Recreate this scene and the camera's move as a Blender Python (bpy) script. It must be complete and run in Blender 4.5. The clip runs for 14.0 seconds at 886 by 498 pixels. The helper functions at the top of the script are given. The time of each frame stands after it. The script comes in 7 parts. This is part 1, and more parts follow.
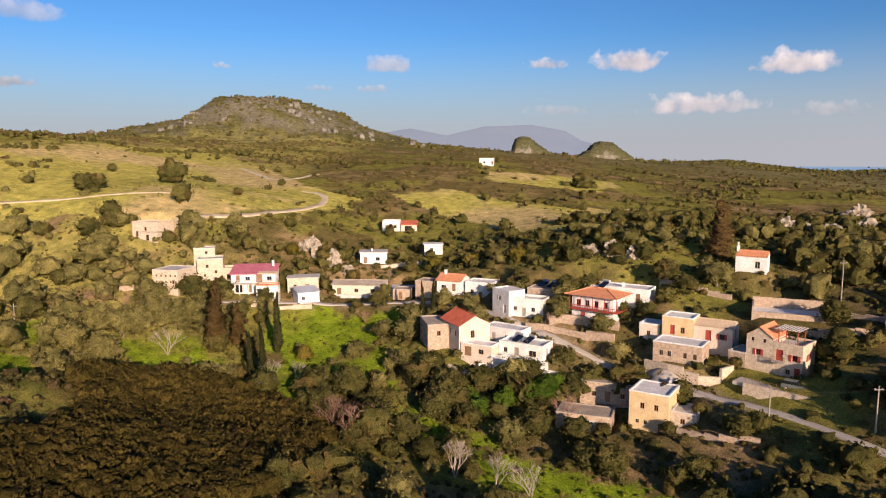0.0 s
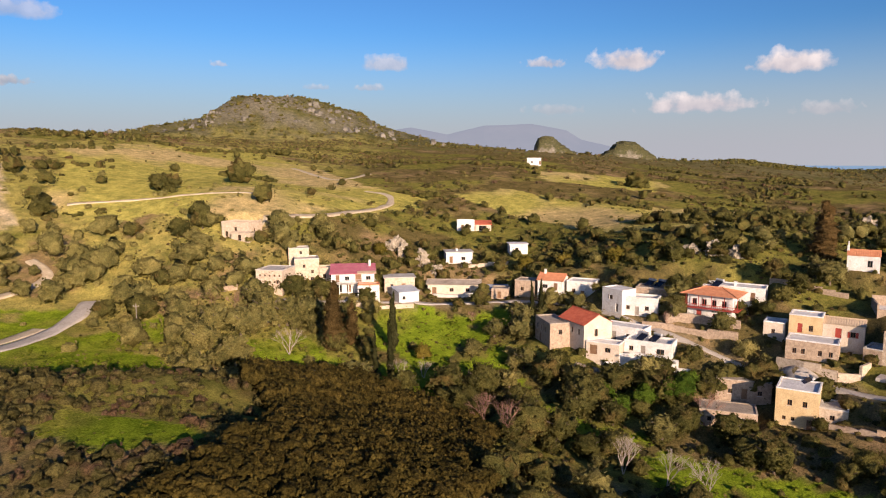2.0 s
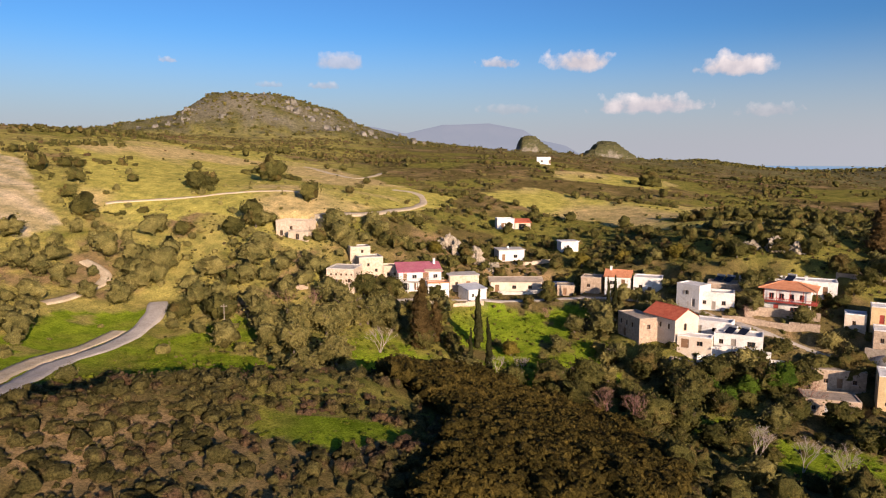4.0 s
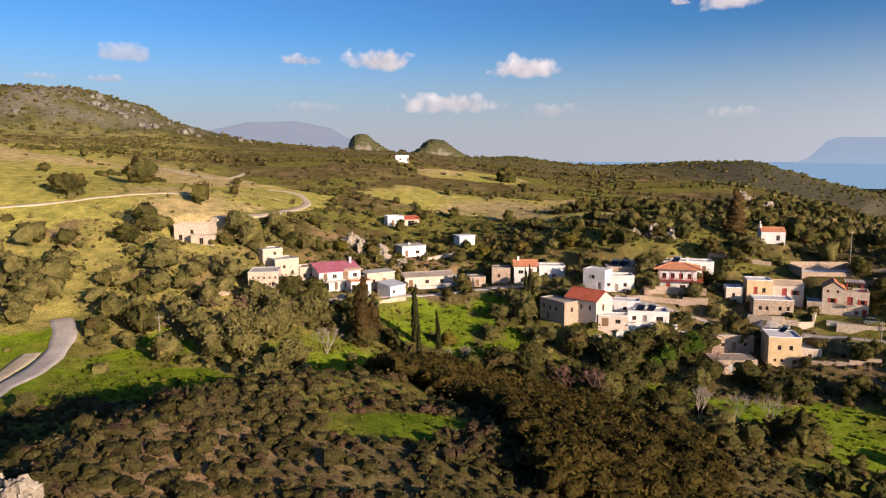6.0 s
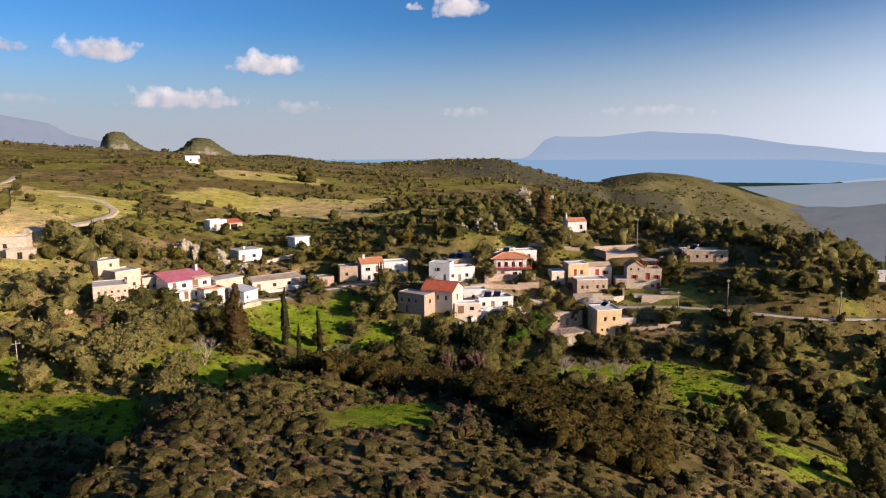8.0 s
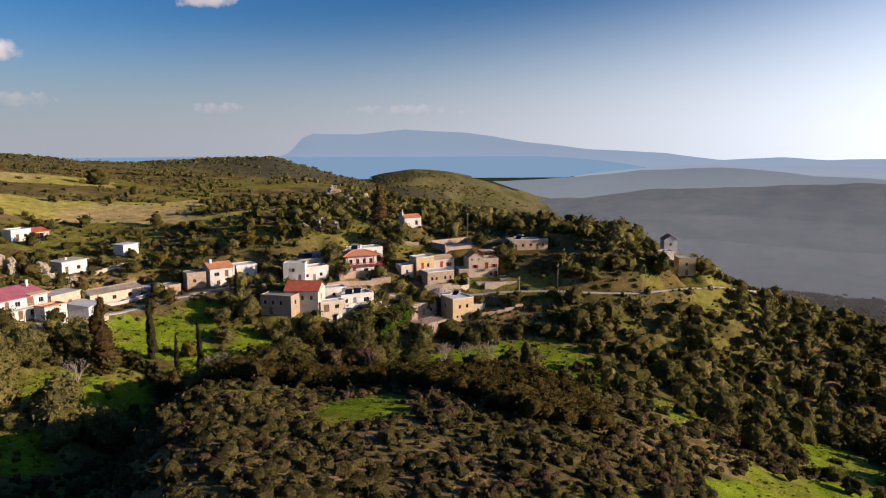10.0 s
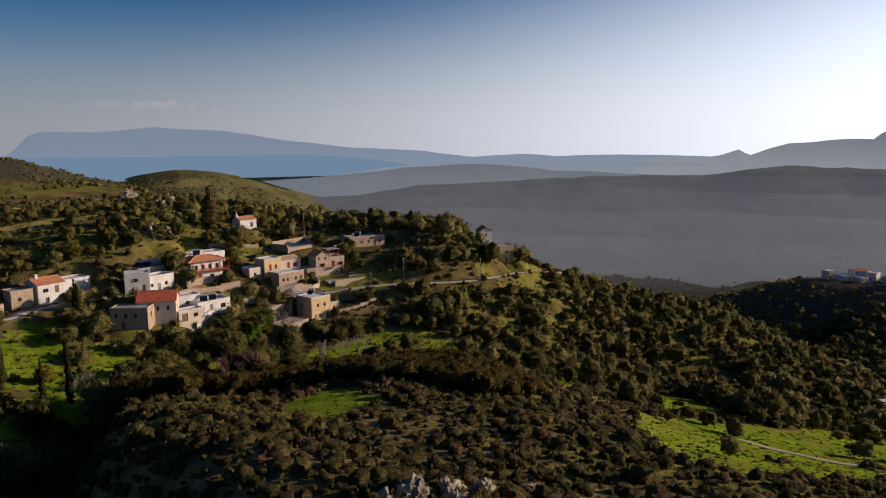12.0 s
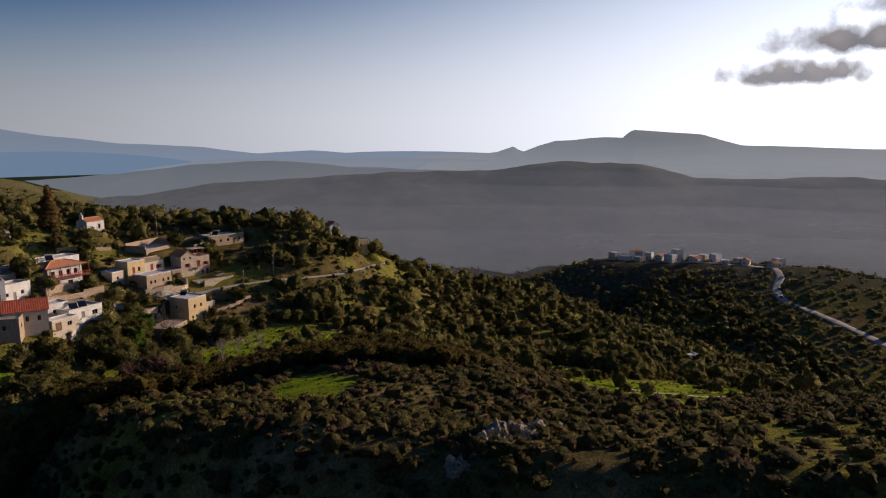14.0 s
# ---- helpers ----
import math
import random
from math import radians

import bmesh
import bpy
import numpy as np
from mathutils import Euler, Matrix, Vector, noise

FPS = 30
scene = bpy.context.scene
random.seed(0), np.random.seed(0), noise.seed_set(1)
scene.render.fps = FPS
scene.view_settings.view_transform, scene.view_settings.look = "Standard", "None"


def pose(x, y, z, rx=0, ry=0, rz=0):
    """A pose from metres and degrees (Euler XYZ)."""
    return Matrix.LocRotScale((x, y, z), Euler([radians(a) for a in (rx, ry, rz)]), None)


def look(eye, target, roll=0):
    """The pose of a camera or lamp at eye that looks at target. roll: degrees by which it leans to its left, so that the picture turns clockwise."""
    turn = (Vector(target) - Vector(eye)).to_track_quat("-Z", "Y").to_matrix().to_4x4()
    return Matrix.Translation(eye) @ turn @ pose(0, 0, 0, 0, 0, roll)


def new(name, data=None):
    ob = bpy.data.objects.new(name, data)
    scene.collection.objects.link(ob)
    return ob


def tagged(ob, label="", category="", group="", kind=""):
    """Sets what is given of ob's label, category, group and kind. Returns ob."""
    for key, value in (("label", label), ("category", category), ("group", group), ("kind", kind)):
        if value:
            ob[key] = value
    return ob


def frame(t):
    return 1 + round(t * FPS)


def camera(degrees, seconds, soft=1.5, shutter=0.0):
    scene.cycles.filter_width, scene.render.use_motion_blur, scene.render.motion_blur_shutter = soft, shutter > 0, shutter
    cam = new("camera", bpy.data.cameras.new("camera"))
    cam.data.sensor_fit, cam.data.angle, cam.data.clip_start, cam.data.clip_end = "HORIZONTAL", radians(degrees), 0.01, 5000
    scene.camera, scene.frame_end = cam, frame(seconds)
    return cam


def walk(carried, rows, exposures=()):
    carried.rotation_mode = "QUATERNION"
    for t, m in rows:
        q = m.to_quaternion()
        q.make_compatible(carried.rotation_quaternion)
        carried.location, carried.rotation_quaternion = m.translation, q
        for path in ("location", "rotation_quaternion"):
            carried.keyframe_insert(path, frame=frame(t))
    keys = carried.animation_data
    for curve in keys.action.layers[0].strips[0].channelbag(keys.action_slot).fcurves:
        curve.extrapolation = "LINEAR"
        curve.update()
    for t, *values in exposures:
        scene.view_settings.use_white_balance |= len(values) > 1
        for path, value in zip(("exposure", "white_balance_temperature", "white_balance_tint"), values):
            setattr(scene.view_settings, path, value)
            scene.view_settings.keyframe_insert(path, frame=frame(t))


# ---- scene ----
cam = camera(64.5, 14.0, soft=1.1)
PATH = [
    (0, (2.103, 0.323, 60.416), (2.086, 2.307, 60.158), -0.1),
    (0.5, (-4.369, 0.07, 60.315), (-4.382, 2.053, 60.059), -0.1),
    (1, (-11.084, -0.369, 60.496), (-11.094, 1.614, 60.238), -0.1),
    (1.5, (-18.298, -0.945, 60.698), (-18.302, 1.038, 60.439), -0.1),
    (2, (-25.573, -1.579, 60.926), (-25.571, 0.404, 60.665), -0.1),
    (2.5, (-32.837, -2.299, 61.195), (-32.83, -0.316, 60.933), -0.1),
    (2.7, (-35.786, -2.549, 61.216), (-35.777, -0.566, 60.953), -0.1),
    (4.8, (-69.145, -1.293, 60.526), (-68.809, 0.661, 60.263), 0.0),
    (5, (-72.198, -1.263, 60.553), (-71.801, 0.679, 60.289), -0.1),
    (5.5, (-79.479, -0.53, 60.605), (-78.938, 1.377, 60.34), -0.2),
    (6, (-86.63, 0.415, 60.923), (-85.95, 2.277, 60.654), -0.2),
    (6.5, (-93.641, 1.778, 61.151), (-92.821, 3.582, 60.88), -0.2),
    (7, (-100.55, 3.385, 61.329), (-99.562, 5.102, 61.056), -0.3),
    (7.5, (-107.542, 5.692, 61.587), (-106.396, 7.307, 61.312), -0.3),
    (8, (-114.369, 7.974, 62.17), (-113.079, 9.477, 61.892), -0.3),
    (8.2, (-117.138, 8.99, 62.371), (-115.796, 10.446, 62.092), -0.3),
    (10.3, (-138.731, 27.472, 63.111), (-136.963, 28.363, 62.823), -0.4),
    (10.5, (-140.331, 29.661, 63.065), (-138.533, 30.488, 62.778), -0.5),
    (11, (-144.375, 34.976, 63.282), (-142.513, 35.647, 62.993), -0.5),
    (11.5, (-148.419, 40.493, 63.556), (-146.508, 41.003, 63.261), -0.6),
    (12, (-151.823, 46.255, 63.739), (-149.877, 46.61, 63.441), -0.5),
    (12.5, (-155.285, 52.028, 63.989), (-153.319, 52.234, 63.685), -0.4),
    (13, (-158.425, 58.114, 64.266), (-156.449, 58.17, 63.962), -0.4),
    (13.5, (-161.035, 64.687, 64.142), (-159.061, 64.593, 63.834), -0.3),
    (14, (-163.109, 71.618, 64.081), (-161.148, 71.375, 63.77), -0.2),
]
EXPOSURES = [(0, 0.9, 6600, 21), (5.0, 0.92, 6450, 20), (8.2, 0.92, 6200, 18), (11.0, 0.4, 6400, 17), (13.0, 0.02, 6450, 18), (14, 0.0, 6500, 19)]
walk(cam, [(t, look(eye, target, roll)) for t, eye, target, roll in PATH], EXPOSURES)

# ---- daylight: low warm sun, clear hazy sky ----
SUN_AZ, SUN_EL = 157.0, 15.0
HAZE_BASE, HAZE_GLOW = 5.0, 28.0
world = bpy.data.worlds.new("daylight")
scene.world = world
world.use_nodes = True
wn, wl = world.node_tree.nodes, world.node_tree.links
wn.clear()
sky = wn.new("ShaderNodeTexSky")
sky.sky_type = "NISHITA"
sky.sun_disc = False
sky.sun_elevation, sky.sun_rotation = radians(SUN_EL), radians(SUN_AZ)
sky.altitude, sky.air_density, sky.dust_density, sky.ozone_density = 250, 1.0, 0.8, 5.0
coord, split, lift, join = (wn.new(n) for n in ("ShaderNodeTexCoord", "ShaderNodeSeparateXYZ", "ShaderNodeMath", "ShaderNodeCombineXYZ"))
lift.operation = "MAXIMUM"
lift.inputs[1].default_value = 0.012
wl.new(coord.outputs["Generated"], split.inputs[0])
wl.new(split.outputs["X"], join.inputs["X"])
wl.new(split.outputs["Y"], join.inputs["Y"])
wl.new(split.outputs["Z"], lift.inputs[0])
wl.new(lift.outputs[0], join.inputs["Z"])
wl.new(join.outputs[0], sky.inputs[0])
back = wn.new("ShaderNodeBackground")
back.inputs["Strength"].default_value = 0.05
deep = wn.new("ShaderNodeGamma")
deep.inputs["Gamma"].default_value = 1.3
wl.new(sky.outputs[0], deep.inputs["Color"])
# moisture pales the air towards the horizon, all the way round, and more so towards the sun
toward, glow = wn.new("ShaderNodeVectorMath"), wn.new("ShaderNodeMath")
toward.operation, glow.operation = "DOT_PRODUCT", "POWER"
toward.inputs[1].default_value = (math.sin(radians(SUN_AZ)) * math.cos(radians(SUN_EL)), math.cos(radians(SUN_AZ)) * math.cos(radians(SUN_EL)), math.sin(radians(SUN_EL)))
wl.new(coord.outputs["Generated"], toward.inputs[0])
ahead = wn.new("ShaderNodeMath")
ahead.operation = "MULTIPLY_ADD"
ahead.inputs[1].default_value, ahead.inputs[2].default_value = 0.5, 0.5
wl.new(toward.outputs["Value"], ahead.inputs[0])
wl.new(ahead.outputs[0], glow.inputs[0])
glow.inputs[1].default_value = 3.4
lum, top = wn.new("ShaderNodeMath"), wn.new("ShaderNodeMath")
for node, k, c in ((lum, HAZE_GLOW, HAZE_BASE), (top, 0.35, 0.175)):
    node.operation = "MULTIPLY_ADD"
    wl.new(glow.outputs[0], node.inputs[0])
    node.inputs[1].default_value, node.inputs[2].default_value = k, c
tint, haze = wn.new("ShaderNodeMix"), wn.new("ShaderNodeMix")
tint.data_type = haze.data_type = "RGBA"
tint.blend_type = "MULTIPLY"
tint.inputs[0].default_value, tint.inputs[7].default_value = 1.0, (0.96, 1.03, 1.1, 1)
wl.new(lum.outputs[0], tint.inputs[6])
fade = wn.new("ShaderNodeMapRange")
fade.interpolation_type = "SMOOTHSTEP"
for slot, v in zip(("From Min", "To Min", "To Max"), (0.0, 0.95, 0.0)):
    fade.inputs[slot].default_value = v
wl.new(top.outputs[0], fade.inputs["From Max"])
wl.new(split.outputs["Z"], fade.inputs["Value"])
wl.new(fade.outputs[0], haze.inputs[0])
azure = wn.new("ShaderNodeMix")
azure.data_type, azure.blend_type = "RGBA", "MULTIPLY"
azure.inputs[0].default_value, azure.inputs[7].default_value = 1.0, (0.6, 0.79, 0.81, 1)
wl.new(deep.outputs[0], azure.inputs[6])
wl.new(azure.outputs[2], haze.inputs[6])
wl.new(tint.outputs[2], haze.inputs[7])
wl.new(haze.outputs[2], back.inputs["Color"])
wout = wn.new("ShaderNodeOutputWorld")
wl.new(back.outputs[0], wout.inputs["Surface"])

sun_data = bpy.data.lights.new("sun", "SUN")
sun_data.energy, sun_data.angle, sun_data.color = 4.9, radians(0.6), (1.0, 0.78, 0.54)
sun = new("sun", sun_data)
to_sun = Vector((math.sin(radians(SUN_AZ)) * math.cos(radians(SUN_EL)), math.cos(radians(SUN_AZ)) * math.cos(radians(SUN_EL)), math.sin(radians(SUN_EL))))
sun.matrix_world = look(to_sun * 300, (0, 0, 0))

# ---- materials ----
def material(name, rough=0.85):
    m = bpy.data.materials.new(name)
    m.use_nodes = True
    b = m.node_tree.nodes["Principled BSDF"]
    b.inputs["Roughness"].default_value = rough
    b.inputs["Specular IOR Level"].default_value = 0.25
    return m, m.node_tree.nodes, m.node_tree.links, b


def noise_node(nodes, links, scale, detail=4.0, rough=0.6, source="Position"):
    n = nodes.new("ShaderNodeTexNoise")
    n.inputs["Scale"].default_value, n.inputs["Detail"].default_value, n.inputs["Roughness"].default_value = scale, detail, rough
    if source == "Position":
        g = nodes.new("ShaderNodeNewGeometry")
        links.new(g.outputs["Position"], n.inputs["Vector"])
    else:
        g = nodes.new("ShaderNodeTexCoord")
        links.new(g.outputs["Object"], n.inputs["Vector"])
    return n


def ramp(nodes, links, fac, stops):
    r = nodes.new("ShaderNodeValToRGB")
    while len(r.color_ramp.elements) < len(stops):
        r.color_ramp.elements.new(0.5)
    for e, (p, c) in zip(r.color_ramp.elements, stops):
        e.position, e.color = p, (*c, 1)
    links.new(fac, r.inputs[0])
    return r


def mixed(nodes, links, fac, a, b, how="MIX"):
    x = nodes.new("ShaderNodeMix")
    x.data_type, x.blend_type = "RGBA", how
    for slot, v in ((0, fac), (6, a), (7, b)):
        if isinstance(v, (int, float)):
            x.inputs[slot].default_value = v
        elif isinstance(v, tuple):
            x.inputs[slot].default_value = (*v, 1)
        else:
            links.new(v, x.inputs[slot])
    return x.outputs[2]


def bump(nodes, links, b, height, strength=0.4, dist=0.1):
    n = nodes.new("ShaderNodeBump")
    n.inputs["Strength"].default_value, n.inputs["Distance"].default_value = strength, dist
    links.new(height, n.inputs["Height"])
    links.new(n.outputs[0], b.inputs["Normal"])


def surface(name, a, b_col, scale=0.6, fine=6.0, rough=0.85, relief=0.3, stain=None, low=0.35, high=0.65):
    """Two-scale mottled surface: patches between two colours, fine grain, optional stains."""
    m, n, l, b = material(name, rough)
    big, small = noise_node(n, l, scale), noise_node(n, l, fine, 5.0)
    col = ramp(n, l, big.outputs["Fac"], [(low, a), (high, b_col)]).outputs[0]
    grain = ramp(n, l, small.outputs["Fac"], [(0.3, (0.72, 0.72, 0.72)), (0.7, (1.12, 1.12, 1.12))]).outputs[0]
    col = mixed(n, l, 1.0, col, grain, "MULTIPLY")
    if stain:
        streak = noise_node(n, l, scale * 2.6, 3.0)
        mask = ramp(n, l, streak.outputs["Fac"], [(0.55, (0, 0, 0)), (0.72, (1, 1, 1))]).outputs[0]
        col = mixed(n, l, mask, col, stain)
    l.new(col, b.inputs["Base Color"])
    bump(n, l, b, small.outputs["Fac"], relief, 0.06)
    return m


def foliage(name, dark, light, tip=None, leaf=4.5):
    """Leafy crowns: tone from plant to plant, leaf-size mottling and relief, a little light let through."""
    m, n, l, b = material(name, 0.8)
    g, o = n.new("ShaderNodeNewGeometry"), n.new("ShaderNodeObjectInfo")
    patch, fine = noise_node(n, l, 0.12, 3.0), noise_node(n, l, leaf, 5.0, 0.7)
    each, blend = noise_node(n, l, 0.42, 2.0), n.new("ShaderNodeMath")
    blend.operation = "MULTIPLY_ADD"
    blend.inputs[1].default_value = 0.3
    spread = ramp(n, l, each.outputs["Fac"], [(0.34, (0, 0, 0)), (0.66, (0.7, 0.7, 0.7))])
    l.new(g.outputs["Random Per Island"], blend.inputs[0])
    l.new(spread.outputs[0], blend.inputs[2])
    col = ramp(n, l, blend.outputs[0], [(0.0, dark), (1.0, light)]).outputs[0]
    tone = ramp(n, l, patch.outputs["Fac"], [(0.3, (0.75, 0.77, 0.7)), (0.7, (1.22, 1.16, 1.05))]).outputs[0]
    col = mixed(n, l, 1.0, col, tone, "MULTIPLY")
    if tip:
        other = noise_node(n, l, 0.23, 2.0)
        mask = ramp(n, l, other.outputs["Fac"], [(0.54, (0, 0, 0)), (0.66, (1, 1, 1))]).outputs[0]
        col = mixed(n, l, mask, col, tip)
    own = ramp(n, l, o.outputs["Random"], [(0.0, (0.8, 0.8, 0.75)), (1.0, (1.2, 1.15, 1.1))]).outputs[0]
    col = mixed(n, l, 1.0, col, own, "MULTIPLY")
    mottle = ramp(n, l, fine.outputs["Fac"], [(0.36, (0.5, 0.51, 0.48)), (0.64, (1.6, 1.56, 1.46))]).outputs[0]
    col = mixed(n, l, 1.0, col, mottle, "MULTIPLY")
    l.new(col, b.inputs["Base Color"])
    bump(n, l, b, fine.outputs["Fac"], 1.0, 0.5)
    b.inputs["Specular IOR Level"].default_value = 0.05
    t, add, out = n.new("ShaderNodeBsdfTranslucent"), n.new("ShaderNodeMixShader"), n["Material Output"]
    l.new(col, t.inputs["Color"])
    add.inputs[0].default_value = 0.34
    l.new(b.outputs[0], add.inputs[1])
    l.new(t.outputs[0], add.inputs[2])
    l.new(add.outputs[0], out.inputs["Surface"])
    return m


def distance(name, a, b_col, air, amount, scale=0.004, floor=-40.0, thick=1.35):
    """A far range as a distant backdrop: kilometres of bright haze are painted in as emission."""
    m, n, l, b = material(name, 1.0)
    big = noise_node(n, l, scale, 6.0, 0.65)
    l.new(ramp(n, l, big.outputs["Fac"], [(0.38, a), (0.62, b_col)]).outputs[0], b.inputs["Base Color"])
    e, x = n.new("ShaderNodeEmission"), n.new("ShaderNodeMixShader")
    # the emitted haze is stronger in the low ground
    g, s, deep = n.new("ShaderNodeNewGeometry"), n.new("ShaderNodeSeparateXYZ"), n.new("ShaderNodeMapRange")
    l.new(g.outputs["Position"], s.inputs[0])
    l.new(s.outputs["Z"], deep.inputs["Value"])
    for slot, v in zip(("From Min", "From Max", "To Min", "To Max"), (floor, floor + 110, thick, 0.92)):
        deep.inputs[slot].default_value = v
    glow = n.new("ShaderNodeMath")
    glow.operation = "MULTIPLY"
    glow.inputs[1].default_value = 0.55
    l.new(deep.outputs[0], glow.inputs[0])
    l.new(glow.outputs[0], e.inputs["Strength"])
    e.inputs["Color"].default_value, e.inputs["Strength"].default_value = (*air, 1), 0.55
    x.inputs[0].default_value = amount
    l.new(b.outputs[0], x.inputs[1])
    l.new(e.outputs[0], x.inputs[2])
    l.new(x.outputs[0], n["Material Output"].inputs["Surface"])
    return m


WHITEWASH = surface("whitewash", (0.55, 0.54, 0.525), (0.70, 0.69, 0.67), 0.35, 5.0, 0.9, 0.15, (0.46, 0.42, 0.37))
CREAM = surface("cream_plaster", (0.50, 0.425, 0.345), (0.61, 0.53, 0.44), 0.4, 5.0, 0.9, 0.2, (0.48, 0.39, 0.28))
OCHRE = surface("ochre_plaster", (0.50, 0.37, 0.20), (0.60, 0.46, 0.27), 0.5, 6.0, 0.9, 0.25, (0.45, 0.34, 0.19))
STONE = surface("rubble_stone", (0.30, 0.225, 0.165), (0.44, 0.345, 0.26), 1.6, 3.0, 0.95, 0.9, (0.25, 0.19, 0.13))
PALE_STONE = surface("pale_rubble_stone", (0.42, 0.34, 0.26), (0.56, 0.47, 0.37), 1.4, 3.0, 0.95, 0.9, (0.36, 0.29, 0.2))
ROOF_WHITE = surface("limewashed_roof", (0.55, 0.55, 0.56), (0.72, 0.72, 0.72), 0.3, 3.0, 0.9, 0.15, (0.45, 0.44, 0.42))
ROOF_EARTH = surface("earth_roof", (0.32, 0.27, 0.22), (0.44, 0.38, 0.31), 0.35, 3.0, 0.95, 0.3, (0.24, 0.2, 0.17))
ROOF_TAN = surface("tan_roof", (0.50, 0.38, 0.26), (0.60, 0.47, 0.33), 0.4, 4.0, 0.9, 0.3)
ROOF_BLUE = surface("blue_grey_sheet_roof", (0.34, 0.38, 0.44), (0.46, 0.50, 0.56), 0.3, 4.0, 0.6, 0.2)
TILE_RED = surface("red_clay_tile", (0.42, 0.09, 0.05), (0.55, 0.15, 0.08), 1.2, 8.0, 0.8, 0.4)
TILE_ORANGE = surface("orange_clay_tile", (0.50, 0.20, 0.10), (0.62, 0.28, 0.15), 1.2, 8.0, 0.8, 0.4)
TILE_MAGENTA = surface("magenta_sheet_roof", (0.40, 0.10, 0.15), (0.50, 0.17, 0.22), 0.5, 4.0, 0.6, 0.2, (0.42, 0.2, 0.16))
CONCRETE = surface("concrete", (0.42, 0.40, 0.37), (0.54, 0.52, 0.48), 0.5, 4.0, 0.9, 0.25)
ASPHALT = surface("pale_road", (0.38, 0.35, 0.31), (0.47, 0.43, 0.385), 0.3, 3.0, 0.9, 0.2)
DIRT = surface("dirt_track", (0.40, 0.33, 0.23), (0.52, 0.44, 0.32), 0.4, 3.0, 0.95, 0.4)
ROCK = surface("limestone", (0.20, 0.17, 0.13), (0.38, 0.33, 0.26), 0.5, 2.5, 0.95, 1.0, (0.09, 0.085, 0.04))
CLIFF = surface("grey_cliff", (0.10, 0.095, 0.08), (0.26, 0.24, 0.21), 0.12, 0.6, 0.95, 1.0, (0.10, 0.092, 0.05))
RED_WOOD = surface("red_painted_wood", (0.30, 0.04, 0.03), (0.38, 0.07, 0.05), 1.0, 8.0, 0.6, 0.1)
BROWN_WOOD = surface("brown_wood", (0.16, 0.09, 0.05), (0.24, 0.14, 0.08), 1.0, 8.0, 0.7, 0.2)
GREY_WOOD = surface("weathered_wood", (0.24, 0.21, 0.18), (0.32, 0.28, 0.24), 1.0, 8.0, 0.8, 0.2)
BARK = surface("bark", (0.12, 0.09, 0.07), (0.20, 0.16, 0.12), 2.0, 10.0, 0.95, 0.6)
PALE_BARK = surface("pale_bark", (0.30, 0.25, 0.21), (0.42, 0.36, 0.31), 2.0, 10.0, 0.9, 0.4)
RED_TWIG = surface("reddish_twigs", (0.22, 0.12, 0.09), (0.32, 0.19, 0.14), 0.5, 6.0, 0.95, 0.2)
METAL = surface("galvanised_metal", (0.35, 0.36, 0.37), (0.45, 0.46, 0.47), 1.0, 5.0, 0.45, 0.1)
GLASS, _n, _l, _b = material("window_glass", 0.08)
_b.inputs["Base Color"].default_value = (0.015, 0.018, 0.02, 1)
_b.inputs["Specular IOR Level"].default_value = 0.6
PANEL, _n, _l, _b = material("solar_glass", 0.15)
_b.inputs["Base Color"].default_value = (0.012, 0.016, 0.03, 1)
TYRE, _n, _l, _b = material("black_rubber", 0.9)
_b.inputs["Base Color"].default_value = (0.02, 0.02, 0.02, 1)
CAR_PAINT, _n, _l, _b = material("green_grey_car_paint", 0.3)
_b.inputs["Base Color"].default_value = (0.16, 0.19, 0.18, 1)
_b.inputs["Metallic"].default_value = 0.4
POOL, _n, _l, _b = material("pool_blue", 0.1)
_b.inputs["Base Color"].default_value = (0.03, 0.28, 0.48, 1)
OLIVE = foliage("olive_leaves", (0.11, 0.112, 0.046), (0.295, 0.275, 0.118))
EVERGREEN = foliage("evergreen_leaves", (0.056, 0.062, 0.024), (0.165, 0.16, 0.058), (0.15, 0.118, 0.045))
MAQUIS = foliage("maquis_leaves", (0.048, 0.048, 0.02), (0.17, 0.155, 0.068), (0.14, 0.092, 0.06), 4.0)
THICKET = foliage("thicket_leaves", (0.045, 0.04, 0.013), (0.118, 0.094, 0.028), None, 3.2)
CITRUS = foliage("citrus_leaves", (0.04, 0.09, 0.012), (0.13, 0.21, 0.03))
CYPRESS = foliage("cypress_leaves", (0.028, 0.034, 0.016), (0.06, 0.065, 0.03))
RUSSET = foliage("russet_conifer_leaves", (0.07, 0.05, 0.022), (0.15, 0.105, 0.05))
AUTUMN = foliage("yellow_green_leaves", (0.12, 0.11, 0.02), (0.24, 0.2, 0.05))
GRASS = foliage("grass_blades", (0.085, 0.13, 0.015), (0.21, 0.26, 0.03), (0.2, 0.18, 0.06))


